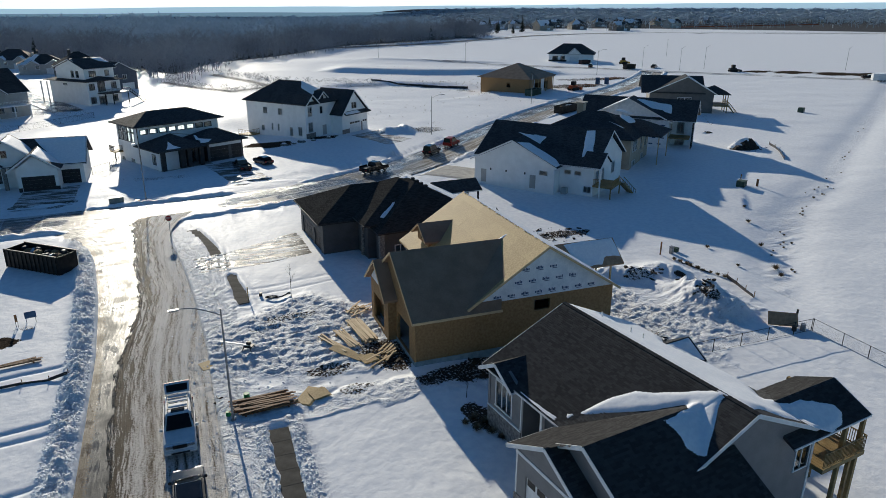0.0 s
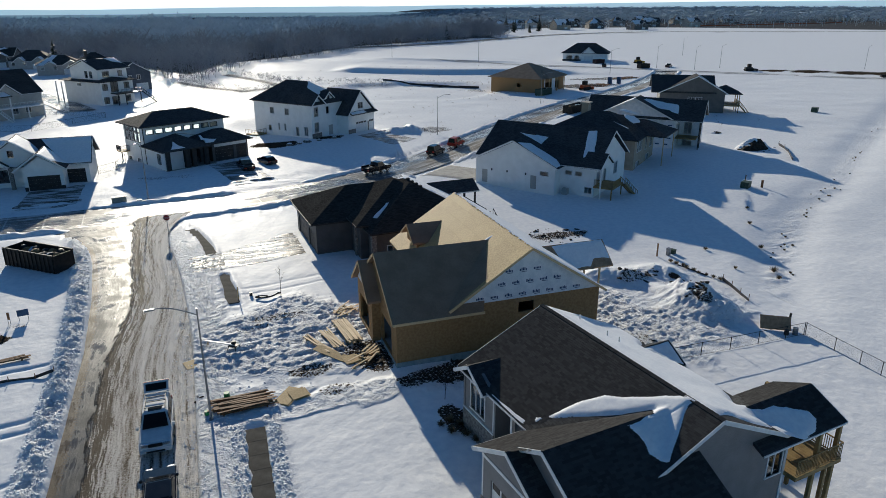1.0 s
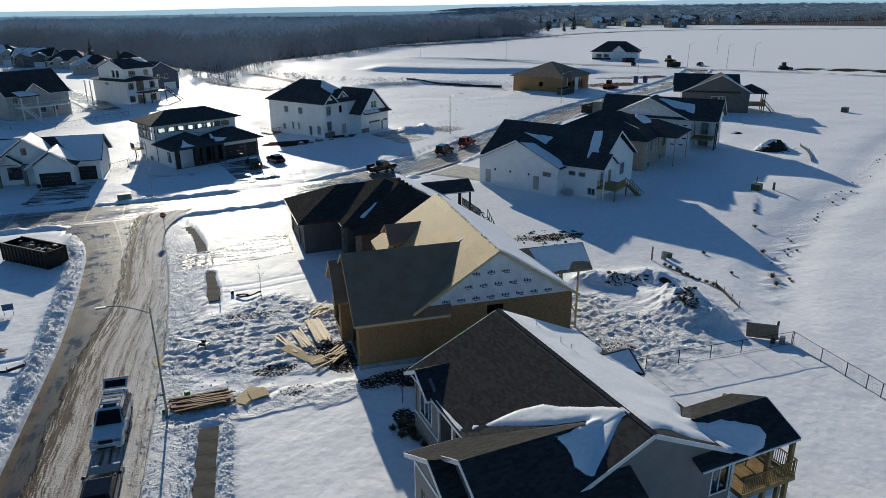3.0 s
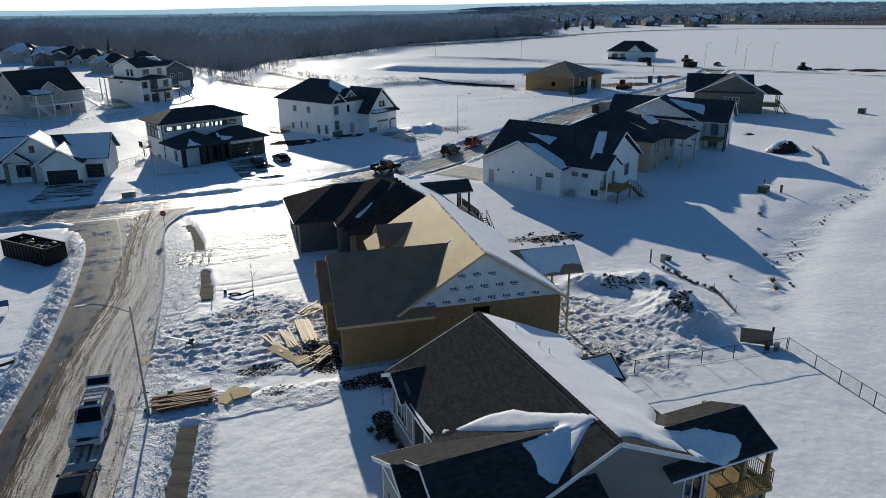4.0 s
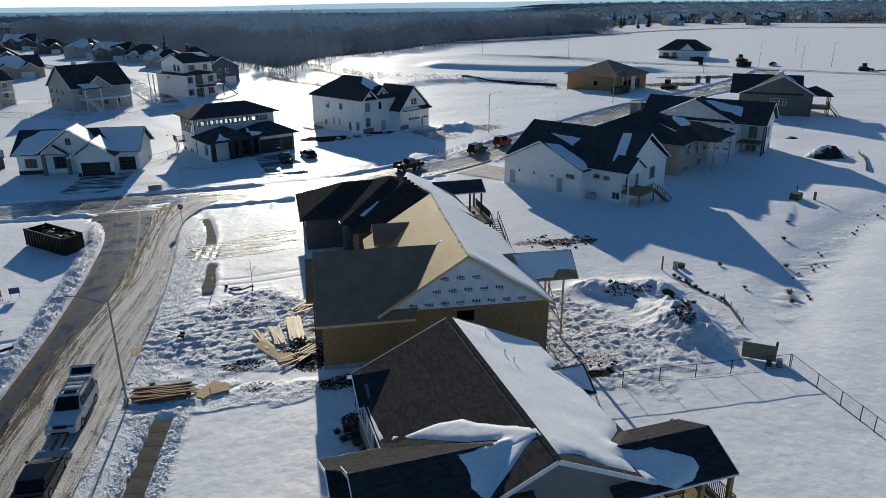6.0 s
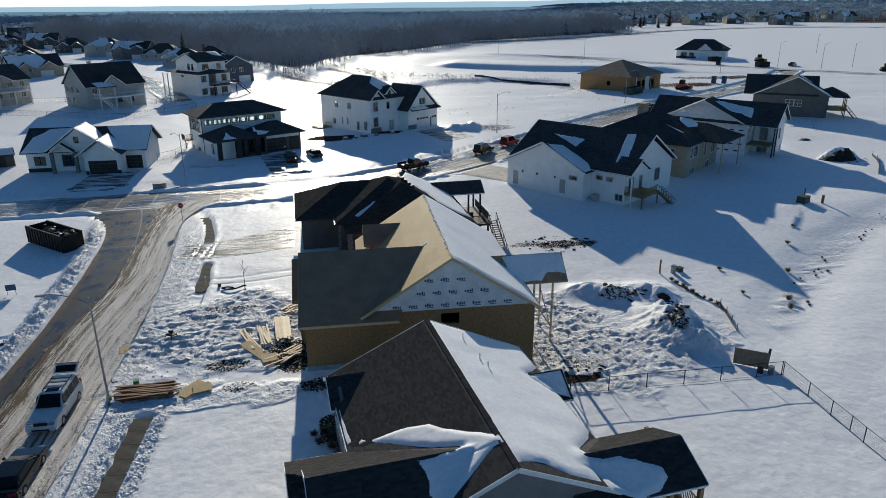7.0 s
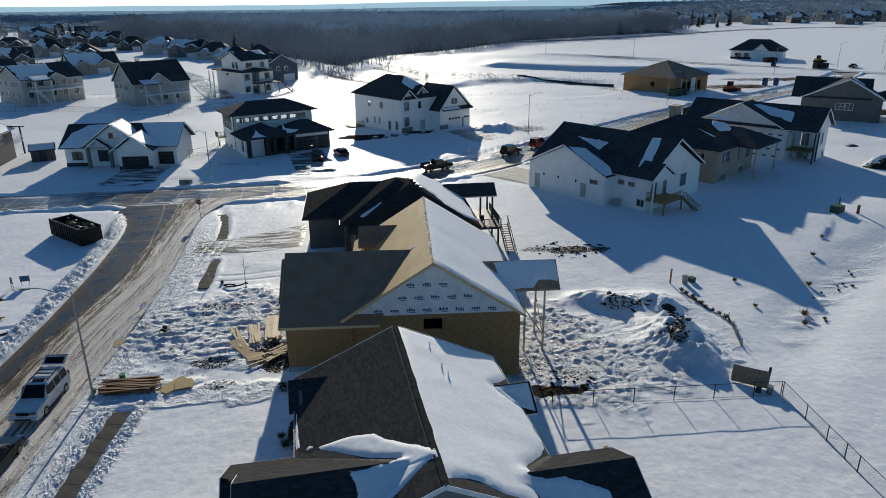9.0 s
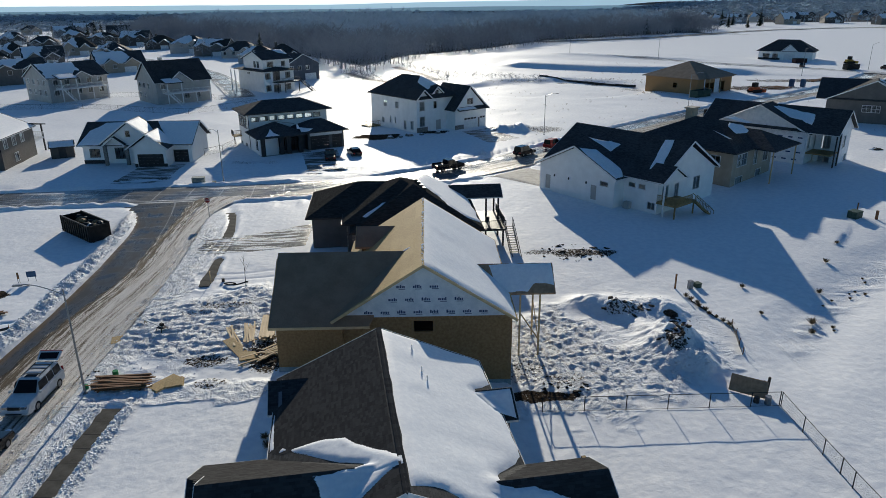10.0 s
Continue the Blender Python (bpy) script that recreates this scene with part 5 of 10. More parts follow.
# ---------------------------------------------------------------- the unfinished house
def unfinished_house():
    H = house("house", 14.6, 44.3, 0, 0, "unfinished house sheathed in strand board and white house wrap", "unfinished house")
    X, Y = 14.6, 44.3
    L = lambda x, y, z: (x - X, y - Y, z)
    # main body x 19.4-32.2, y 44.6-61.2; ridge x 25.6
    RX, ZR = 25.6, 9.08
    k = (ZR - 4.66) / 6.9
    x0, x1, y0, y1 = 19.5 - X, 32.2 - X, 0.25, 17.0
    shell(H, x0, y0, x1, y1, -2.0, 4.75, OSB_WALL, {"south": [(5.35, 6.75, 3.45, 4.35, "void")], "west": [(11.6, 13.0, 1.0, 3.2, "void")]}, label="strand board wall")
    # gable of house wrap over the wall, a little proud
    wrap = part("house_wrap", wall_bm((x0 + 0.05, y0 - 0.012), (x1 - 0.02, y0 - 0.012), 4.72, [(0, 4.78), (RX - 19.55, 8.86), (x1 - x0 - 0.07, 4.78)], (), 0.2), WRAP, H, "white house wrap printed with rows of dark marks")
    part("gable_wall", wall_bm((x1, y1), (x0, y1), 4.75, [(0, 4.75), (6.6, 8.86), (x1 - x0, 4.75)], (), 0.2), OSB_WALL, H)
    # garage x 14.6-19.5, y 44.3-54.4
    GY, GZ, GE = 49.35, 8.18, 4.38
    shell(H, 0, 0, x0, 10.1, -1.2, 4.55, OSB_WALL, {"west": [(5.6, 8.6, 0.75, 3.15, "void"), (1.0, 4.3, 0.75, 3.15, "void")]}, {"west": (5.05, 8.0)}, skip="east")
    part("foundation", boxes((-0.035, -0.035, -1.4, 13.0, 0.0, 0.82), (-0.035, 0.0, -1.4, 0.0, 10.1, 0.7)), FOUNDATION, H, "pale blue foundation board")
    part("foundation", boxes((13.0, 0.215, -2.2, 17.62, 0.25, -0.75)), FOUNDATION, H, "pale blue foundation board")
    part("floor_slab", boxes((0.2, 0.2, 0.45, 4.9, 9.9, 0.72)), CONCRETE, H)
    for a, b in ((0.2, 2.2), (2.9, 4.6)):
        part("stud_wall", bars([((4.75, 0.6 + 0.6 * i, 0.72), (4.75, 0.6 + 0.6 * i, 4.4)) for i in range(15)], 0.05, 0.14), PLANK, H) if a < 1 else None
    roof_plane(H, [(-0.4, GY - Y, GZ), (9.6, GY - Y, GZ), (6.9, -0.55, GE), (-0.4, -0.55, GE)], UNDERLAY)
    roof_plane(H, [(-0.4, GY - Y, GZ), (9.6, GY - Y, GZ), (5.2, 10.65, GE), (-0.4, 10.65, GE)], UNDERLAY)
    # the near garage slope runs on past the main gable as a short lean-to eave
    part("eave_board", bars([((-0.4, -0.58, GE - 0.09), (7.0, -0.58, GE - 0.09))], 0.04, 0.2), PLANK, H)
    # smaller front gable standing forward
    shell(H, -0.7, 4.9, 0, 10.1, -0.9, 4.35, OSB_WALL, {"west": [(0.8, 3.9, 0.75, 3.1, "void")]}, {"west": (2.6, 6.5)}, skip="east")
    gable_roof(H, "x", 7.5, -1.15, 3.4, 4.45, 10.55, 6.75, 4.2, 4.2, UNDERLAY, ends=(0, 0), trim=None)
    for yy, zr, ze, l, r, xf in ((GY - Y, GZ, GE, -0.55, 10.65, -0.42), (7.5, 6.75, 4.2, 4.45, 10.55, -1.17)):
        part("barge_board", bars([((xf, l, ze - 0.1), (xf, yy, zr - 0.1)), ((xf, yy, zr - 0.1), (xf, r, ze - 0.1))], 0.04, 0.22), PLANK, H)
    part("gable_wrap", wall_bm((-0.712, 10.0), (-0.712, 5.0), 4.35, [(0, 4.4), (2.5, 6.42), (5.0, 4.4)], (), 0.1), WRAP, H, "white house wrap on the small gable")
    # dormer on the front slope
    shell(H, 20.0 - X, 56.45 - Y, 22.8 - X, 59.55 - Y, 5.0, 6.3, OSB_WALL, {"west": [(0.9, 2.2, 5.75, 6.5, "void")]}, {"west": (1.55, 7.2)}, skip="east")
    gable_roof(H, "x", 58.0 - Y, 19.5 - X, 23.2 - X, 56.0 - Y, 60.0 - Y, 7.45, 6.15, 6.15, UNDERLAY, ends=(0, 0), trim=None)
    part("barge_board", bars([((19.48 - X, 56.0 - Y, 6.06), (19.48 - X, 58.0 - Y, 7.36)), ((19.48 - X, 58.0 - Y, 7.36), (19.48 - X, 60.0 - Y, 6.06))], 0.04, 0.18), PLANK, H)
    # main roof: a deck under single sheets of strand board on the front slope
    gable_roof(H, "y", RX - X, 0.0 - 0.35, 17.35, 18.75 - X, 32.5 - X + 0.05, ZR, ZR - k * 6.85, ZR - k * 6.95, OSB, ends=(0, 0), trim=None, thick=0.14)
    part("barge_board", bars([((18.75 - X, -0.37, ZR - k * 6.85 - 0.09), (RX - X, -0.37, ZR - 0.09)), ((RX - X, -0.37, ZR - 0.09), (32.55 - X, -0.37, ZR - k * 6.95 - 0.09))], 0.04, 0.2), PLANK, H)
    # single sheets of strand board nailed over the front slope, in staggered rows
    up = Vector((1, 0, k)).normalized()
    nrm = Vector((-k, 0, 1)).normalized()
    turn = Matrix((Vector((0, 1, 0)), -up, nrm)).transposed().to_4x4()
    slope = math.hypot(6.85, k * 6.85)
    sheets = {}
    rng = random.Random(5)
    r, v = 0, 0.0
    while v < slope - 0.1:
        h = min(1.22, slope - v)
        y = -0.35 - (1.22 if r % 2 else 0.0)
        while y < 17.3:
            a, b = max(y, -0.35), min(y + 2.44, 17.35)
            y += 2.44
            if b - a < 0.1:
                continue
            key = (round(b - a, 2), round(h, 2))
            if key not in sheets:
                ob = part("panel", boxes((0.003, -h + 0.003, 0.0, b - a - 0.003, -0.003, 0.012)), OSB, H)
                sheets[key] = ob.data
            else:
                ob = new("panel", sheets[key])
                ob.parent = H
            base = Vector((18.75 - X, a, ZR - k * 6.85)) + up * v + nrm * (0.003 + rng.uniform(0, 0.004))
            ob.matrix_basis = Matrix.Translation(base) @ turn
        v += 1.22
        r += 1
    # dark sheet for underlay and the garage ridge's shadow; its edge follows that shadow
    on_main = lambda x, y: (x, y, ZR + k * (x + X - RX) + 0.035)
    roof_plane(H, [on_main(9.42, 5.2), on_main(7.43, 0.12), on_main(4.7, -0.28), on_main(3.95, -0.30)], UNDERLAY, 0.012, "dark underlay over the roof valley, cut to the garage shadow's edge")
    # crumbs of snow along the ridge and the rake
    rng = random.Random(31)
    bm = bmesh.new()
    for i in range(70):
        y = rng.uniform(-0.2, 17.2)
        r = rng.uniform(0.03, 0.09)
        bmesh.ops.create_icosphere(bm, subdivisions=1, radius=r, matrix=Matrix.Translation((RX - X - rng.uniform(0.0, 0.12), y, ZR + 0.03)) @ Matrix.Diagonal((1, 1.6, 0.6, 1)))
    part("ridge_snow", bm, ROOF_SNOW, H, "crumbs of snow along the ridge")["kind"] = "stuff"
    # back porch
    # bare strand board here; the duller plywood colour paints in its shade
    gable_roof(H, "x", 50.85 - Y, 30.0 - X, 36.2 - X, 48.7 - Y, 53.0 - Y, 6.38, 4.62, 4.62, PLYWOOD_AND_SHADED_OSB, ends=(0, 0), trim=None, thick=0.14)
    for x, y in ((35.0, 49.0), (33.4, 49.0), (35.0, 52.6)):
        part("post", boxes((x - X - 0.07, y - Y - 0.07, -1.6, x - X + 0.07, y - Y + 0.07, 4.7)), PLANK, H)
    part("brace", bars([(L(35.0, 49.0, 0.3), L(33.5, 49.0, 2.6)), (L(35.0, 49.1, 0.2), L(35.0, 52.6, 2.4))], 0.05, 0.1), PLANK, H)
    part("beam", boxes((33.2 - X, 48.9 - Y, 4.4, 36.0 - X, 49.1 - Y, 4.64)), PLANK, H)
    # snow on the back slope and on the porch
    back = lambda x, y: ZR - k * (x + X - RX)
    roof_snow(H, [(RX - X + 0.08, -0.25), (RX - X + 0.05, 17.2), (32.5 - X, 17.2), (32.45 - X, 8.8), (31.4 - X, 6.6), (32.45 - X, 4.2), (32.4 - X, -0.2)], back, 0.10, 0.08, 21, "snow over the back roof slope")
    pn = lambda x, y: 6.38 + (6.38 - 4.62) / 2.15 * (y + Y - 50.85)
    roof_snow(H, [(31.0 - X, 6.5), (36.1 - X, 6.5), (36.15 - X, 5.0), (34.5 - X, 5.15), (34.0 - X, 4.5), (31.6 - X, 4.5)], lambda x, y: max(pn(x, y), back(x, y)), 0.08, 0.15, 23)
    roof_snow(H, [(23.3 - X, 4.95), (24.9 - X, 5.1), (24.4 - X, 5.5), (23.2 - X, 5.35)], lambda x, y: ZR + k * (x + X - RX), 0.08, 0.2, 25)
    return H, wrap, x0, y0


unfinished, wrap, WX0, WY0 = unfinished_house()


# ---------------------------------------------------------------- the dark low house with hips
def dark_house():
    H = house("house", 12.7, 72.0, 0, 4.0, "charcoal low house with nested dark hipped roofs and rear deck")
    s = 0.465
    shell(H, 0.3, -0.3, 6.0, 9.9, -0.6, 4.0, CHARCOAL_SIDING, {"west": [(1.0, 5.6, 0.1, 2.6, "garage", DARK_TRIM), (6.4, 9.2, 0.1, 2.6, "garage", DARK_TRIM)]}, skip="east")
    shell(H, 5.3, -5.7, 18.3, 9.6, -1.8, 3.9, CHARCOAL_SIDING, {"south": [(1.5, 2.7, 0.9, 2.3, "window2"), (6.0, 7.6, 0.9, 2.3, "window2")]})
    shell(H, 4.4, -3.6, 5.3, -0.3, -0.6, 4.2, CHARCOAL_SIDING, {"west": [(0.9, 2.2, 0.2, 2.6, "door", DARK_TRIM)]}, skip="east")
    # three nested hips that climb to one ridge
    hip_roof(H, -0.35, -0.85, 15.0, 10.45, 4.15, 4.15 + s * 5.65, SHINGLE_BROWN)
    hip_roof(H, 4.70, -6.25, 18.9, 10.3, 4.02, 4.02 + s * 7.1, SHINGLE_BROWN)
    hip_roof(H, 3.80, -4.20, 17.2, 10.0, 4.42, 4.42 + s * 6.7, SHINGLE_BROWN)
    for x, y in ((4.95, -6.0), (4.2, -2.3)):
        part("stone_pier", boxes((x, y, -0.5, x + 0.55, y + 0.55, 3.9)), STONE, H)
    zr = 4.02 + s * 7.1
    # covered deck at the back
    gable_roof(H, "x", 6.6, 16.4, 22.8, 4.7, 8.6, 5.5, 4.35, 4.35, SHINGLE_BLACK, ends=(0, 1))
    D = 1.5
    part("deck", boxes((18.3, 1.0, D - 0.25, 22.6, 8.4, D)), DARK_TRIM, H)
    for x, y in ((22.3, 4.9), (22.3, 8.2), (20.8, 4.9)):
        part("post", boxes((x - 0.1, y - 0.1, -2.0, x + 0.1, y + 0.1, 4.35)), DARK_TRIM, H)
    part("post", boxes((22.2, 1.1, -2.0, 22.4, 1.3, D - 0.25)), DARK_TRIM, H)
    railing(H, [((18.4, 1.0), (22.6, 1.0)), ((22.6, 2.2), (22.6, 8.4))], D, 1.0, DARK_TRIM)
    stairs(H, (23.1, 2.2), (23.3, -2.6), 1.0, -1.7, D, DARK_TRIM)
    part("deck_chair", boxes((20.4, 2.4, D + 0.4, 20.9, 2.9, D + 0.46), (20.4, 2.85, D + 0.46, 20.9, 2.9, D + 0.95), (20.42, 2.42, D, 20.47, 2.47, D + 0.4), (20.83, 2.42, D, 20.88, 2.47, D + 0.4)), DARK_TRIM, H)
    for i in range(4):
        part("vent", soft_box(12.0 + 0.25 * i, 2.2 - 0.7 * i, zr - 0.4 - 0.15 * i, 12.4 + 0.25 * i, 2.6 - 0.7 * i, zr + 0.16 - 0.15 * i, 0.04), DARK_TRIM, H)
    back = lambda x, y: min(4.02 + s * (18.9 - x), 4.02 + s * (y + 6.25))
    roof_snow(H, [(12.5, 2.9), (12.6, 4.6), (13.5, 8.6), (18.2, 8.0), (18.6, 3.0), (18.7, -4.4), (17.4, -4.6), (15.4, -2.6), (14.6, -0.2), (13.2, 1.6)], back, 0.10, 0.18, 31, "snow over the back roof slope")
    n2 = lambda x, y: 4.42 + s * (y + 4.20)
    n3 = lambda x, y: 4.15 + s * (y + 0.85)
    roof_snow(H, [(6.0, -3.2), (8.2, -1.3), (8.6, -1.2), (8.0, -2.6), (6.8, -3.5)], n2, 0.07, 0.12, 33)
    roof_snow(H, [(4.6, 0.4), (7.4, 2.9), (7.8, 2.4), (6.6, 0.8), (5.3, -0.2)], n3, 0.07, 0.12, 34)
    return H


dark_house()


# ---------------------------------------------------------------- the white ranch with a deck and black roof
def white_ranch():
    H = house("house", 43.1, 99.2, 0, 38.5, "white-sided house with black roof, rear deck and stairs")
    # local x runs along the avenue, local y towards it
    side = {"west": [(1.1, 2.1, 0.05, 2.15, "door", CREAM_SIDING), (9.6, 10.6, 0.05, 2.15, "door", CREAM_SIDING), (11.2, 12.5, 2.35, 2.95, "window")]}
    shell(H, 0, -13.6, 7.0, 0, -1.0, 3.75, WHITE_SIDING, side, {"west": (6.6, 7.0)}, skip="east")
    gable_roof(H, "x", -6.6, -0.5, 9.6, -14.2, 0.6, 7.3, 3.72, 3.72, SHINGLE_BLACK, ends=(1, 0))
    # main body, ridge front to back
    shell(H, 2.2, -19.0, 16.2, -0.4, -1.8, 3.95, WHITE_SIDING,
          {"west": [(14.0, 15.0, 2.5, 3.1, "window"), (15.6, 16.6, 2.5, 3.1, "window"), (17.2, 18.3, 0.0, 0.9, "window2")],
           "south": [(4.0, 4.9, 0.9, 3.0, "window2"), (8.6, 10.2, 1.4, 3.2, "window2"), (8.9, 10.0, -1.2, -0.1, "window2"), (1.0, 2.4, 0.9, 3.1, "window2")],
           "north": [(2, 4, 0.9, 2.4, "window2"), (9.5, 12, 0.2, 2.5, "garage")]}, {"south": (7.0, 7.9), "north": (7.0, 7.9)})
    gable_roof(H, "y", 9.2, -19.5, 1.0, 1.6, 16.8, 8.55, 4.0, 4.0, SHINGLE_BLACK, ends=(1, 1))
    # smaller gable over the deck side
    gable_roof(H, "y", 4.3, -20.3, -17.0, 1.3, 7.3, 5.9, 4.1, 4.1, SHINGLE_BLACK, ends=(1, 0))
    part("gable_wall", wall_bm((2.0, -20.0), (6.6, -20.0), 3.9, [(0, 4.2), (2.3, 5.6), (4.6, 4.2)], (), 0.12), WHITE_SIDING, H)
    D = 1.25
    part("deck", boxes((2.0, -22.0, D - 0.25, 6.8, -19.0, D)), DECK_WOOD, H, "timber deck behind the house")
    railing(H, [((2.0, -22.0), (2.0, -19.1)), ((2.0, -22.0), (5.6, -22.0))], D, 1.0)
    part("post", boxes((1.9, -20.2, -1.4, 2.1, -20.0, 4.1)), WHITE_TRIM, H)
    for x, y in ((2.1, -21.8), (6.6, -21.8)):
        part("post", boxes((x - 0.08, y - 0.08, -1.4, x + 0.08, y + 0.08, D - 0.25)), DECK_WOOD, H)
    stairs(H, (6.2, -22.1), (8.6, -23.4), 1.1, -1.1, D)
    part("air_unit", soft_box(1.2, -15.2, -0.5, 2.05, -14.3, 0.45, 0.05), CREAM_SIDING, H)
    for y in (-2.9, -5.6, -8.8):
        part("wall_lamp", soft_box(-0.14, y - 0.1, 2.1, 0.0, y + 0.1, 2.45, 0.03), DARK_TRIM, H)
    wplane = lambda x, y: 8.55 - (8.55 - 4.0) / 7.6 * (9.2 - x)
    gplane = lambda x, y: 7.3 + (7.3 - 3.72) / 7.6 * (y + 6.6)
    roof_snow(H, [(0.0, -7.3), (2.6, -8.2), (2.8, -13.3), (1.2, -13.9), (-0.3, -13.9), (-0.3, -9.0)], gplane, 0.08, 0.15, 41)
    roof_snow(H, [(4.0, -5.6), (6.8, -7.2), (6.6, -9.3), (4.6, -9.0)], lambda x, y: max(wplane(x, y), gplane(x, y)), 0.08, 0.2, 42)
    roof_snow(H, [(8.6, -15.2), (3.4, -16.6), (4.2, -18.0), (8.8, -16.6)], wplane, 0.09, 0.12, 43)
    return H


white_ranch()


# ---------------------------------------------------------------- the tall white house
def tall_white_house():
    H = house("house", 24.0, 144.2, 0, 38.3, "tall white two-storey house with black roof and garage gable")
    shell(H, 0, 0, 10.5, 17.0, -3.0, 7.2, WHITE_SIDING,
          {"west": [(5.0, 6.1, 4.6, 5.9, "window2"), (9.4, 10.5, 4.6, 5.9, "window2"), (12.4, 13.2, 0.4, 2.2, "window"), (9.0, 9.4, 1.2, 2.6, "window"), (7.2, 7.6, 1.2, 2.6, "window"), (4.2, 5.0, 0.9, 2.0, "window"), (14.8, 15.8, 0.6, 2.4, "window2")],
           "south": [(0.8, 2.1, 4.6, 6.5, "window2m"), (0.8, 2.1, 1.3, 3.3, "window2m"), (4.6, 5.5, 4.8, 6.3, "window"), (5.2, 6.6, 0.0, 2.3, "door", CREAM_SIDING)],
           "north": [(2, 4, 4.5, 6, "window2"), (6, 8, 4.5, 6, "window2")]})
    hip_roof(H, -0.6, -0.6, 11.1, 17.6, 7.2, 11.3, SHINGLE_BLACK)
    part("stone_base", boxes((-0.05, -0.06, -0.5, 2.9, -0.003, 1.1)), STONE, H)
    # front gable and garage wing
    gable_roof(H, "y", 1.6, -0.9, 6.0, -0.6, 3.8, 9.1, 7.1, 7.1, SHINGLE_BLACK, ends=(1, 0))
    part("gable_wall", wall_bm((-0.2, -0.01), (3.4, -0.01), 7.0, [(0, 7.2), (1.8, 8.8), (3.6, 7.2)], (), 0.15), WHITE_SIDING, H)
    gable_roof(H, "y", 5.8, -0.2, 7.0, 4.2, 7.4, 9.4, 8.0, 8.0, SHINGLE_BLACK, ends=(1, 0))
    part("dormer_wall", wall_bm((4.4, 0.3), (7.2, 0.3), 6.9, [(0, 8.0), (1.4, 9.2), (2.8, 8.0)], [(0.9, 1.9, 7.6, 8.6)], 0.15), WHITE_SIDING, H)
    window(H, (4.4, 0.3), (7.2, 0.3), 0.9, 1.9, 7.6, 8.6, panes=1)
    shell(H, 8.0, -3.2, 17.0, 5.0, -0.6, 4.3, WHITE_SIDING,
          {"south": [(2.6, 6.2, 0.15, 2.5, "garage_lit"), (6.6, 7.2, 0.1, 2.2, "door", STONE), (7.2, 8.8, 0.15, 2.5, "garage_lit")]})
    gable_roof(H, "y", 12.2, -3.6, 6.0, 7.6, 17.6, 9.3, 4.2, 4.2, SHINGLE_BLACK, ends=(1, 1))
    part("gable_wall", wall_bm((8.3, -3.18), (16.8, -3.18), 4.2, [(0, 4.4), (3.9, 8.9), (8.5, 4.4)], [(3.1, 4.9, 5.3, 6.6)], 0.15), WHITE_SIDING, H)
    window(H, (8.3, -3.18), (16.8, -3.18), 3.1, 4.9, 5.3, 6.6, panes=2)
    roof_plane(H, [(8.2, -4.2, 4.35), (17.2, -4.2, 4.35), (17.2, -3.1, 4.9), (8.2, -3.1, 4.9)], SHINGLE_BLACK)
    roof_snow(H, [(8.4, -4.15), (13.5, -4.15), (13.2, -3.3), (8.6, -3.3)], lambda x, y: 4.35 + 0.5 * (y + 4.2), 0.08, 0.08, 52)
    part("stone_base", boxes((7.94, -3.26, -0.5, 10.4, -3.203, 1.1)), STONE, H)
    hs = lambda x, y: 7.2 + (11.3 - 7.2) / 5.85 * (y + 0.6)
    es = lambda x, y: 11.3 - (11.3 - 7.2) / 5.85 * (x - 5.25)
    roof_snow(H, [(5.3, 8.0), (5.3, 5.4), (3.2, 3.6), (4.2, 1.6), (7.0, 2.6), (10.4, 3.0), (9.6, 6.0)], lambda x, y: min(hs(x, y), es(x, y)), 0.09, 0.15, 51)
    # side deck
    part("deck", boxes((-3.2, 13.6, -0.1, 0, 16.8, 0.1)), DECK_WOOD, H)
    railing(H, [((-3.2, 13.6), (-3.2, 16.8)), ((-3.2, 13.6), (-0.1, 13.6))], 0.1, 1.0, gap=0.4)
    for y in (13.8, 16.6):
        part("post", boxes((-3.1, y - 0.1, -3.0, -2.9, y + 0.1, -0.1)), DECK_WOOD, H)
    return H


tall_white_house()


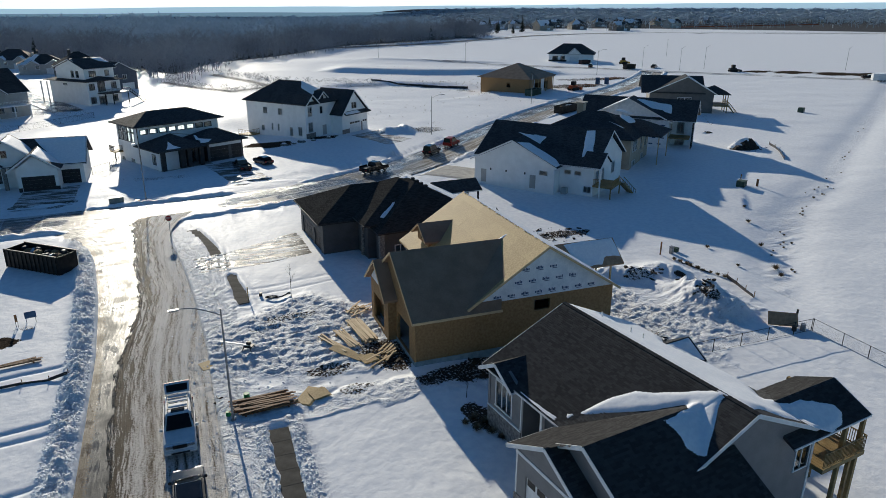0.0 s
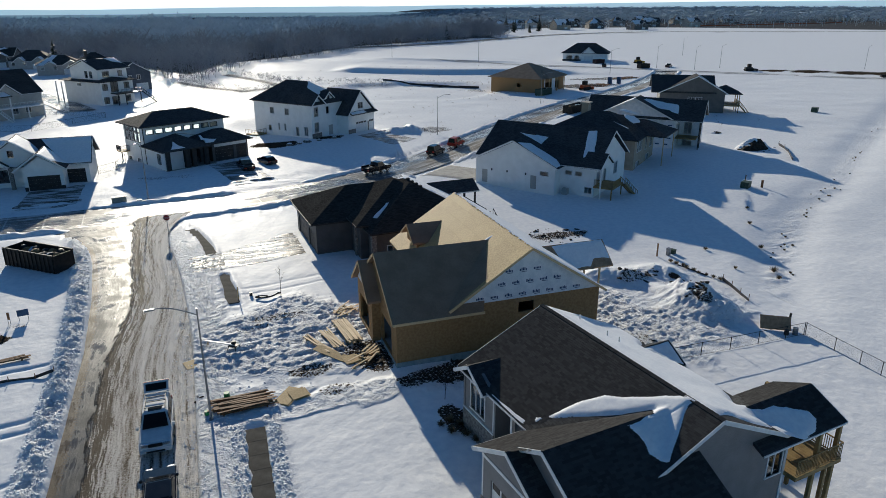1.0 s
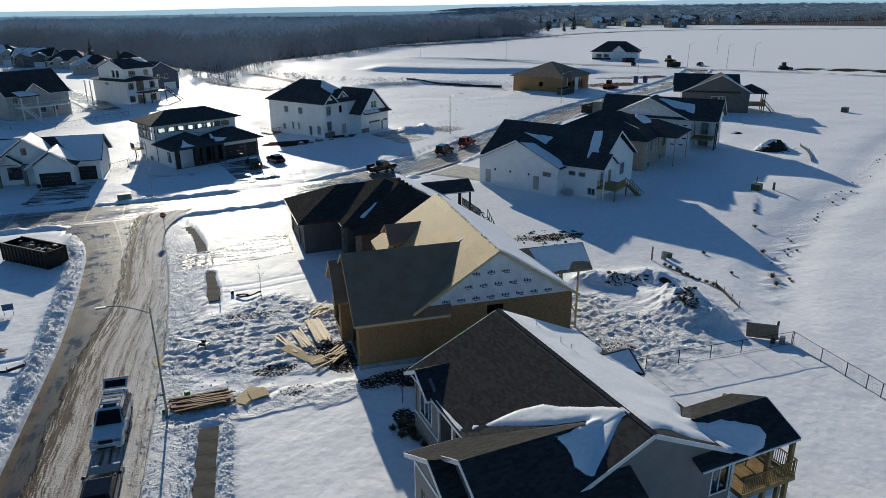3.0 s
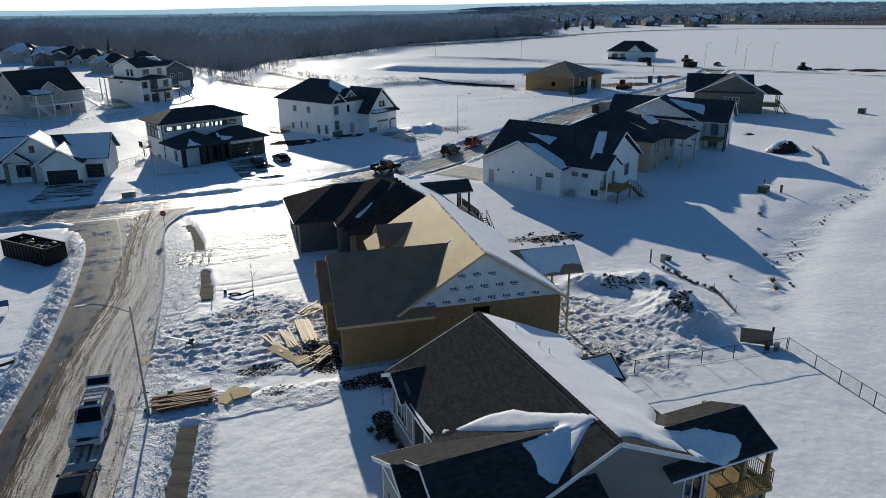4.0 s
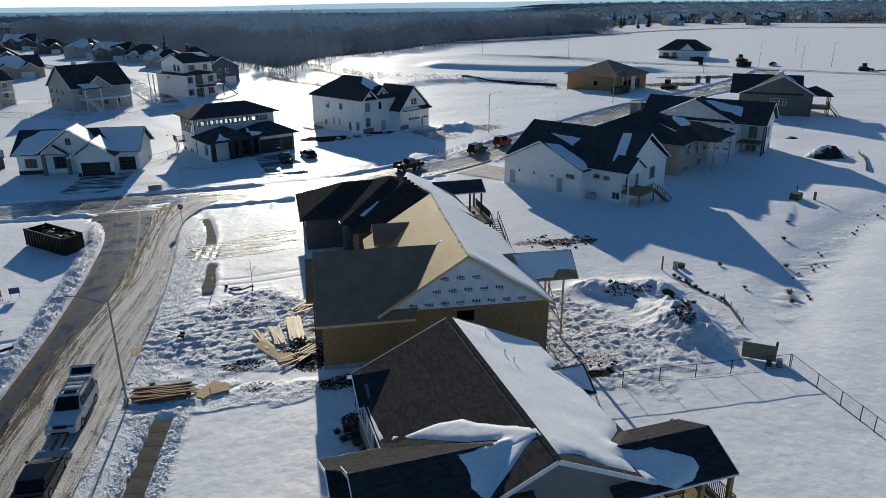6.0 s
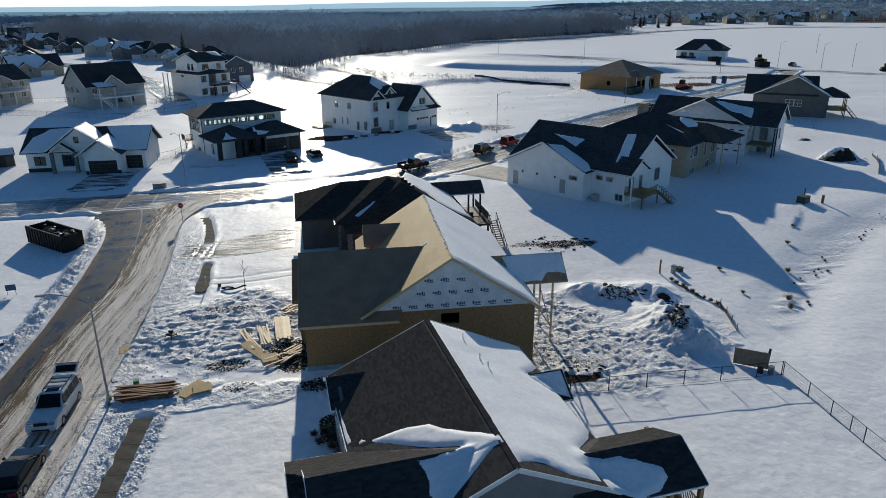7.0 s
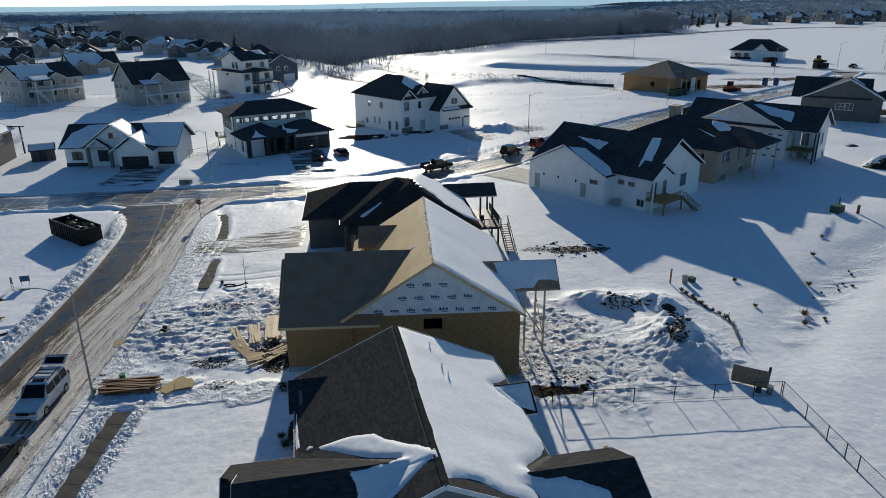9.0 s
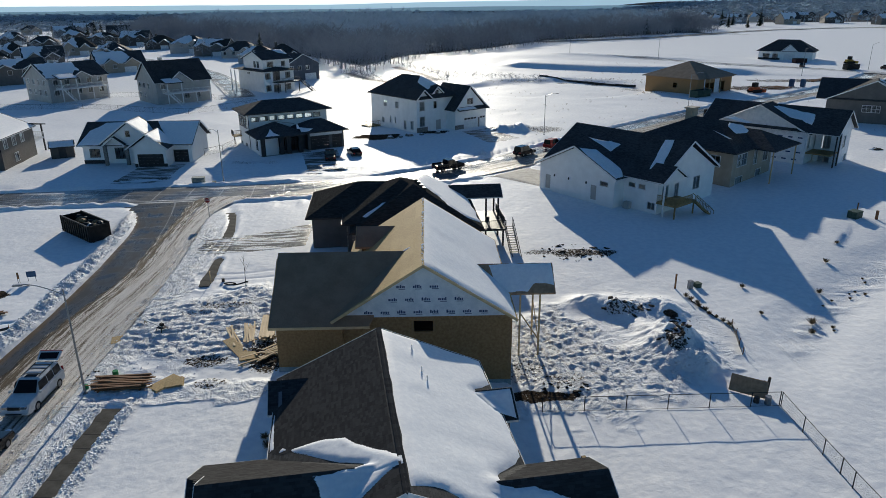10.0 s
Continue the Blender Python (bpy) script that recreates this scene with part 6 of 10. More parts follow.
# ---------------------------------------------------------------- the modern house with clerestory
def modern_house():
    H = house("house", -7.7, 129.1, 0, 27.5, "white and black modern house with clerestory windows")
    clere = [(0.6 + i * 1.75, 1.9 + i * 1.75, 5.35, 6.05, "window", DARK_TRIM) for i in range(8)]
    backw = [(0.6 + i * 1.95, 2.1 + i * 1.95, 2.6, 6.0, "window", DARK_TRIM) for i in range(7)]
    west = [(0.8 + i * 1.6, 1.9 + i * 1.6, 3.9, 5.4, "window", DARK_TRIM) for i in range(4)] + [(0.8 + i * 1.6, 1.9 + i * 1.6, 5.65, 6.3, "window", DARK_TRIM) for i in range(4)]
    west += [(1.0, 1.8, -0.3, 0.6, "window", DARK_TRIM), (4.6, 5.6, -0.2, 0.7, "window", DARK_TRIM)]
    shell(H, 0, 0, 15.6, 8.0, -1.8, 6.75, WHITE_SIDING, {"south": clere, "north": backw, "west": west})
    hip_roof(H, -0.9, -0.9, 16.5, 8.9, 6.85, 8.7, SHINGLE_BLACK)
    part("downpipe", boxes((-0.06, -0.08, 0, 0.06, -0.0, 6.7)), DARK_TRIM, H)
    # low front wing
    shell(H, 0, -7.2, 3.4, -0.02, -0.4, 3.45, WHITE_SIDING, {"west": [(4.6, 5.7, 1.0, 2.6, "window2", DARK_TRIM)]}, skip="north east")
    shell(H, 9.4, -6.2, 16.6, -0.02, -0.4, 3.45, CHARCOAL_SIDING, {"south": [(0.5, 4.2, 0.1, 2.6, "garage", DARK_TRIM), (4.8, 6.8, 0.1, 2.6, "garage", DARK_TRIM)]}, skip="north")
    part("lintel", boxes((9.8, -6.26, 2.65, 16.3, -6.203, 3.35)), WHITE_TRIM, H, "white panel above the garage doors")
    shell(H, 5.4, -4.6, 9.4, -0.02, -0.4, 3.45, CHARCOAL_SIDING, {"south": [(1.2, 2.4, 0.1, 2.5, "window2", DARK_TRIM)]}, skip="north")
    for x in (0.15, 3.6, 4.9, 7.2):
        part("pier", boxes((x, -7.6, -0.3, x + 0.75, -6.9, 3.4)), DARK_TRIM, H, "black stone entry pier")
    part("entry_panel", boxes((1.4, -7.2, 0.1, 3.4, -7.0, 3.0)), WHITE_SIDING, H)
    part("porch_floor", boxes((0, -7.6, -0.4, 9.4, -4.6, 0.1)), CONCRETE, H)
    hip_roof(H, -0.7, -8.2, 8.4, 0.5, 3.5, 5.6, SHINGLE_BLACK)
    hip_roof(H, 7.6, -7.0, 17.4, 1.0, 3.5, 5.4, SHINGLE_BLACK)
    part("barge_board", bars([((3.5, -3.6, 5.75), (7.6, -4.2, 5.0))], 0.12, 0.14), CREAM_SIDING, H)
    ws = lambda x, y: 3.5 + (5.6 - 3.5) / 4.35 * (y + 8.2)
    roof_snow(H, [(1.0, -7.9), (3.6, -7.9), (2.8, -6.9), (2.5, -5.8), (1.8, -6.8)], ws, 0.08, 0.2, 61)
    roof_snow(H, [(7.6, -5.2), (10.6, -5.9), (9.6, -6.6), (7.4, -6.4)], lambda x, y: max(ws(x, y), 3.5 + 0.475 * (y + 7.0)) if x < 8 else 3.5 + 0.475 * (y + 7.0), 0.10, 0.2, 62)
    # back balcony
    part("balcony", boxes((-1.6, 6.4, 1.6, 0, 8.4, 1.8)), DECK_WOOD, H)
    railing(H, [((-1.6, 6.4), (-1.6, 8.4)), ((-1.6, 6.4), (-0.1, 6.4))], 1.8, 1.0, DARK_TRIM)
    part("post", boxes((-1.55, 6.45, -1.6, -1.4, 6.6, 1.6)), DARK_TRIM, H)
    return H


modern_house()


# ---------------------------------------------------------------- the white ranch across the avenue
def front_gable_ranch():
    H = house("house", -34.2, 118.4, 0, 0.5, "white ranch house with snowy roof and dark garage doors")
    shell(H, 0, 0, 18.8, 9.6, -0.4, 3.5, WHITE_SIDING, {"south": [(1.2, 2.8, 1.3, 2.6, "window2", DARK_TRIM), (5.6, 7.4, 1.0, 2.8, "window3", DARK_TRIM), (15.6, 18.2, 0.15, 2.4, "garage", DARK_TRIM)]},
          {"west": (4.8, 6.3), "east": (4.8, 6.3)})
    gable_roof(H, "x", 4.8, -0.6, 19.4, -0.9, 10.5, 6.7, 3.45, 3.45, SHINGLE_BLACK)
    part("brick_base", boxes((-0.05, -0.07, -0.3, 4.2, -0.003, 0.75)), DARK_TRIM, H)
    # entry gable
    gable_roof(H, "y", 8.6, -1.4, 5.0, 3.6, 13.6, 7.6, 3.9, 3.9, SHINGLE_BLACK, ends=(1, 0))
    part("gable_wall", wall_bm((4.1, -0.9), (13.1, -0.9), 3.5, [(0, 3.9), (4.5, 7.2), (9.0, 3.9)], [(4.0, 4.8, 4.9, 6.0)], 0.15), WHITE_SIDING, H)
    window(H, (4.1, -0.9), (13.1, -0.9), 4.0, 4.8, 4.9, 6.0, panes=1)
    gable_roof(H, "y", 6.2, -2.0, -0.6, 4.3, 8.1, 5.1, 3.7, 3.7, SHINGLE_BLACK, ends=(1, 0))
    for x in (4.3, 8.0):
        part("pier", boxes((x, -1.8, -0.2, x + 0.5, -1.3, 3.5)), STONE, H)
    # garage
    shell(H, 10.2, -3.6, 15.6, 0.02, -0.2, 3.4, WHITE_SIDING, {"south": [(0.5, 4.9, 0.15, 2.4, "garage", DARK_TRIM)]}, skip="north")
    gable_roof(H, "y", 12.6, -4.2, 4.6, 9.0, 16.2, 5.95, 3.4, 3.4, SHINGLE_BLACK, ends=(1, 0))
    part("gable_wall", wall_bm((9.9, -3.62), (15.3, -3.62), 3.3, [(0, 3.5), (2.7, 5.4), (5.4, 3.5)], (), 0.15), WHITE_SIDING, H)
    part("brick_base", boxes((10.15, -3.66, -0.3, 10.65, -3.61, 0.75)), DARK_TRIM, H)
    part("brick_base", boxes((15.1, -3.66, -0.3, 15.65, -3.61, 0.75)), DARK_TRIM, H)
    s = lambda x, y: 3.45 + (6.7 - 3.45) / 5.7 * (y + 0.9)
    g1 = lambda x, y: 7.6 - (7.6 - 3.9) / 5.0 * abs(x - 8.6)
    g2 = lambda x, y: 5.95 - (5.95 - 3.4) / 3.6 * abs(x - 12.6)
    roof_snow(H, [(0.6, 2.6), (-0.5, -0.8), (4.3, -0.8), (8.2, 4.7), (2.8, 4.5), (2.2, 3.8)], lambda x, y: max(s(x, y), g1(x, y) if y > -1.3 else 0), 0.10, 0.10, 71, "snow on the front roof slope")
    roof_snow(H, [(12.0, 4.7), (19.3, 4.7), (19.3, -0.8), (15.0, -0.8)], s, 0.10, 0.06, 72, "snow on the front roof slope")
    roof_snow(H, [(8.7, -1.3), (8.7, 4.6), (11.4, 4.6), (12.9, -1.3)], g1, 0.09, 0.06, 73)
    roof_snow(H, [(12.7, -4.1), (12.7, 2.2), (14.2, 1.4), (16.0, -0.9), (16.0, -4.1)][:4] + [(14.3, -4.1)], g2, 0.09, 0.06, 74)
    return H


front_gable_ranch()


# ---------------------------------------------------------------- houses along the avenue
def tan_house():
    H = house("house", 60.6, 110.7, 0, 41.0, "tan walk-out house with dark hipped roof and patches of snow")
    shell(H, 0, -17.0, 13.5, 0, -1.6, 5.1, TAN_SIDING,
          {"south": [(1.6, 2.5, 2.6, 4.4, "window2m"), (3.0, 4.6, 2.6, 4.4, "window2m"), (7.2, 8.2, 2.2, 4.5, "window2"), (10.5, 12.2, 2.2, 4.5, "window2"), (1.6, 3.8, -0.9, 0.9, "window3"), (8.4, 10.2, -1.2, 1.1, "window2")],
           "west": [(11.0, 12.4, 2.6, 4.2, "window2"), (13.5, 15.0, 2.6, 4.2, "window2")]})
    hip_roof(H, -0.7, -17.7, 14.2, 0.7, 5.1, 8.6, SHINGLE_BLACK)
    hip_roof(H, 5.0, -21.0, 14.4, -9.0, 5.12, 7.2, SHINGLE_BLACK)
    for x in (5.6, 13.8):
        part("post", boxes((x - 0.08, -20.6, -1.6, x + 0.08, -20.44, 5.0)), PLANK, H)
    part("chimney", boxes((7.0, -6.0, 7.0, 8.8, -4.8, 9.6), (6.8, -6.2, 9.6, 9.0, -4.6, 9.85)), TAN_SIDING, H, "boxed tan chimney with dark cap")
    hs = lambda x, y: 5.1 + (8.6 - 5.1) / 7.45 * (y + 17.7)
    s2 = lambda x, y: max(hs(x, y), 5.12 + (7.2 - 5.12) / 4.7 * (y + 21.0))
    roof_snow(H, [(3.3, -14.0), (5.0, -13.3), (7.3, -14.6), (6.6, -15.8), (5.0, -16.2), (2.5, -15.8)], s2, 0.09, 0.15, 81)
    roof_snow(H, [(5.8, -12.2), (8.6, -12.4), (10.6, -14.8), (8.4, -13.9)], lambda x, y: max(s2(x, y), 7.2 - (7.2 - 5.12) / 4.7 * abs(x - 9.7)), 0.08, 0.15, 82)
    roof_snow(H, [(1.9, -12.2), (2.6, -13.6), (3.2, -15.0), (2.5, -14.8)], hs, 0.08, 0.12, 83)
    return H


def wrapped_house():
    H = house("house", 78.2, 122.2, 0, 45.0, "house wrapped in white building paper with black roof", "unfinished house")
    side = {"west": [(13.4, 14.8, 3.3, 3.8, "window")], "south": [(1.0, 2.0, 2.6, 4.8, "window2"), (4.5, 6.0, -0.9, 1.2, "window2"), (7.2, 8.4, 2.8, 4.6, "window2")]}
    shell(H, 0, -16.2, 9.6, 0, -1.4, 5.5, WRAP, side, {"west": (8.1, 9.1)})
    gable_roof(H, "x", -8.1, -0.5, 5.4, -16.8, 0.6, 9.4, 5.2, 5.2, SHINGLE_BLACK, ends=(1, 0))
    gable_roof(H, "y", 4.9, -21.2, 2.0, -0.6, 10.4, 9.1, 5.6, 5.6, SHINGLE_BLACK, ends=(1, 1))
    part("gable_wall", wall_bm((-0.2, -20.6), (10.0, -20.6), 5.3, [(0, 5.6), (5.1, 8.8), (10.2, 5.6)], (), 0.12), WRAP, H)
    part("gable_wall", wall_bm((10.0, 1.6), (-0.2, 1.6), 5.3, [(0, 5.6), (5.1, 8.8), (10.2, 5.6)], (), 0.12), WRAP, H)
    shell(H, 4.4, -20.4, 9.6, -16.2, -1.4, 5.5, WRAP, {"south": [(1.0, 2.4, 2.6, 4.6, "window2"), (3.2, 4.4, -0.9, 1.2, "window2")], "west": [(1.2, 2.6, 2.4, 4.6, "window2"), (1.0, 2.8, -1.0, 1.2, "window2")]}, skip="north")
    for x in (0.3, 2.4):
        part("post", boxes((x - 0.1, -20.8, -1.4, x + 0.1, -20.6, 5.5)), DARK_TRIM, H)
    part("deck", boxes((0.3, -20.2, 1.9, 4.35, -16.25, 2.1)), DECK_WOOD, H)
    # rows of printed marks on the wrap
    for r in range(5):
        for c in range(9):
            a, z = 1.5 + c * 1.6 + (r % 2) * 0.5, 0.6 + r * 1.25
            if z < 5.0 + max(0, 3.6 - abs(a - 8.1) * 0.5) - 0.6 and a < 15.8 and not (12.9 < a + 0.8 and a < 15.2 and 2.7 < z < 4.1):
                part("print_mark", boxes((-0.012, -a - 0.75, z, -0.002, -a, z + 0.22)), WRAP_INK, H)
    hs = lambda x, y: 9.1 - (9.1 - 5.6) / 5.5 * (4.9 - x)
    gs = lambda x, y: 9.4 + (9.4 - 5.2) / 8.7 * (y + 8.1)
    roof_snow(H, [(4.6, -9.4), (3.0, -9.2), (2.0, -13.6), (1.0, -16.4), (3.4, -16.0), (4.0, -12.0)], lambda x, y: max(hs(x, y), gs(x, y)), 0.09, 0.2, 85)
    roof_snow(H, [(0.0, -7.6), (3.8, -7.6), (3.0, -3.0), (0.0, -0.4)], lambda x, y: 9.4 - (9.4 - 5.2) / 8.7 * (y + 8.1), 0.09, 0.08, 86)
    return H


def charcoal_deck_house():
    H = house("house", 117.0, 153.6, 0, 57.0, "taupe house with black roof and covered rear deck")
    shell(H, 0, -16.2, 12.5, 0, -1.6, 5.2, TAUPE_SIDING, {"west": [(7.2, 8.9, 2.6, 4.0, "window2m"), (9.1, 10.6, 2.6, 4.0, "window2m")], "south": [(1.6, 3.0, -1.0, 1.0, "window2"), (5.2, 6.6, 2.2, 4.2, "window2")]}, {"west": (9.2, 9.2)})
    gable_roof(H, "x", -9.2, -0.5, 7.0, -17.0, 0.4, 9.5, 5.05, 5.05, SHINGLE_BLACK, ends=(1, 0))
    gable_roof(H, "y", 7.6, -14.0, 2.2, -0.4, 14.6, 9.0, 5.2, 5.2, SHINGLE_BLACK, ends=(0, 1), trim=DARK_TRIM)
    hip_roof(H, 1.0, -20.6, 9.0, -13.0, 5.0, 6.9, SHINGLE_BLACK)
    D = 2.0
    part("deck", boxes((1.4, -20.2, D - 0.25, 8.6, -16.2, D)), DECK_WOOD, H, "timber deck on posts")
    railing(H, [((1.4, -20.2), (1.4, -16.3)), ((1.4, -20.2), (8.6, -20.2))], D, 1.0, gap=0.3)
    for x, y in ((1.6, -20.0), (5.0, -20.0), (8.4, -20.0)):
        part("post", boxes((x - 0.1, y - 0.1, -1.6, x + 0.1, y + 0.1, 4.9)), DECK_WOOD, H)
    stairs(H, (3.0, -20.4), (3.0, -23.4), 1.6, -1.3, D)
    gs = lambda x, y: 9.5 + (9.5 - 5.05) / 7.8 * (y + 9.2)
    es = lambda x, y: max(gs(x, y), 5.2)
    roof_snow(H, [(3.2, -9.5), (6.8, -9.5), (6.8, -15.2), (5.4, -13.6), (4.6, -12.0)], gs, 0.09, 0.2, 91)
    roof_snow(H, [(0.2, -9.8), (1.0, -10.2), (1.2, -15.6), (0.2, -16.4)], gs, 0.08, 0.15, 92)
    return H


def board_house():
    H = house("house", 104.6, 198.6, 0, 38.0, "single-storey house sheathed in tan strand board", "unfinished house")
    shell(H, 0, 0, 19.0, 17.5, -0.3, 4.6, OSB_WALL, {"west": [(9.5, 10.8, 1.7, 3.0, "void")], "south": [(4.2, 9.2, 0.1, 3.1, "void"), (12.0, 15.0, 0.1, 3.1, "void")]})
    part("garage_wrap", boxes((3.6, -0.03, 0, 4.1, -0.003, 4.5), (9.3, -0.03, 0, 11.9, -0.003, 4.5)), WRAP, H)
    hip_roof(H, -0.9, -0.9, 19.9, 18.4, 4.65, 8.7, UNDERLAY, trim=None)
    hip_roof(H, 3.0, -2.0, 16.5, 8.0, 4.68, 6.6, UNDERLAY, trim=None)
    for x in (4.0, 10.0, 16.0):
        part("post", boxes((x - 0.12, -1.6, -0.3, x + 0.12, -1.4, 4.6)), PLANK, H)
    return H


def field_house():
    H = house("house", 178.0, 318.0, 0, -35.0, "far white house with black hipped roof in a snowy field")
    shell(H, 0, 0, 22.0, 13.0, -1.0, 3.9, WHITE_SIDING, {"south": [(2, 4.5, 1.0, 2.6, "window2", DARK_TRIM), (6.0, 8.0, 0.0, 2.6, "window2", DARK_TRIM), (10.5, 15.0, 0.1, 2.6, "garage")]})
    part("stone_base", boxes((-0.05, -0.08, -1, 9.0, -0.003, 0.9)), DARK_TRIM, H)
    hip_roof(H, -0.9, -0.9, 22.9, 13.9, 3.95, 8.6, SHINGLE_BLACK)
    gable_roof(H, "y", 12.8, -1.6, 5.0, 9.4, 16.2, 6.9, 4.0, 4.0, SHINGLE_BLACK, ends=(1, 0))
    part("gable_wall", wall_bm((9.9, -0.9), (15.7, -0.9), 3.6, [(0, 4.0), (2.9, 6.5), (5.8, 4.0)], (), 0.12), WHITE_SIDING, H)
    return H


def three_storey_house():
    H = house("house", -23.5, 214.5, 0, 42.0, "white three-level house with black roofs and rear deck")
    w2 = lambda a, z, m="window2": (a, a + 1.5, z, z + 1.6, m, DARK_TRIM)
    shell(H, 0, 0, 10.5, 16.0, -1.0, 6.6, WHITE_SIDING, {"south": [w2(0.6, 4.2), w2(0.6, 0.6), (3.2, 5.4, 3.6, 6.2, "window2", DARK_TRIM), (3.2, 5.4, -0.4, 2.2, "window2", DARK_TRIM), w2(7.6, 4.2), w2(7.6, 0.6)], "west": [(6.0, 7.4, 5.3, 5.7, "window", DARK_TRIM)]})
    shell(H, 1.0, 2.0, 10.5, 14.0, 6.6, 9.9, WHITE_SIDING, {"south": [(1.6, 3.6, 7.6, 9.0, "window3", DARK_TRIM), (6.6, 7.8, 7.6, 9.0, "window", DARK_TRIM)], "west": [(6.6, 7.6, 7.4, 9.1, "window", DARK_TRIM), (8.6, 9.6, 7.4, 9.1, "window", DARK_TRIM)]}, {"west": (7.0, 12.2)})
    hip_roof(H, -1.0, -1.0, 11.5, 17.2, 6.6, 7.6, SHINGLE_BLACK, run=3.0)
    gable_roof(H, "x", 7.4, 0.4, 11.2, 1.2, 14.8, 12.3, 9.8, 9.8, SHINGLE_BLACK)
    D = 3.3
    part("deck", boxes((2.8, -3.2, D - 0.25, 10.6, 0, D)), DARK_TRIM, H)
    railing(H, [((2.8, -3.2), (10.6, -3.2)), ((10.6, -3.2), (10.6, -0.1))], D, 1.0, DARK_TRIM, 0.4)
    for x in (2.9, 5.4, 10.4):
        part("post", boxes((x - 0.1, -3.1, -1.0, x + 0.1, -2.9, D - 0.25)), DARK_TRIM, H)
    stairs(H, (10.9, -3.0), (14.5, -5.5), 1.2, -0.8, D, DARK_TRIM)
    part("porch", boxes((-3.0, 13.0, -0.6, 0, 16.0, -0.1)), CREAM_SIDING, H)
    for y in (13.2, 15.8):
        part("post", boxes((-2.9, y - 0.12, -0.1, -2.66, y + 0.12, 6.4)), WHITE_TRIM, H)
    roof_snow(H, [(0.6, 7.5), (11.0, 7.5), (11.0, 11.0), (0.6, 11.5)], lambda x, y: 12.3 - (12.3 - 9.8) / 7.4 * (y - 7.4), 0.1, 0.1, 101)
    roof_snow(H, [(7.5, 7.3), (11.0, 7.3), (11.0, 4.0), (8.6, 5.2)], lambda x, y: 12.3 + (12.3 - 9.8) / 6.2 * (y - 7.4), 0.1, 0.15, 102)
    return H


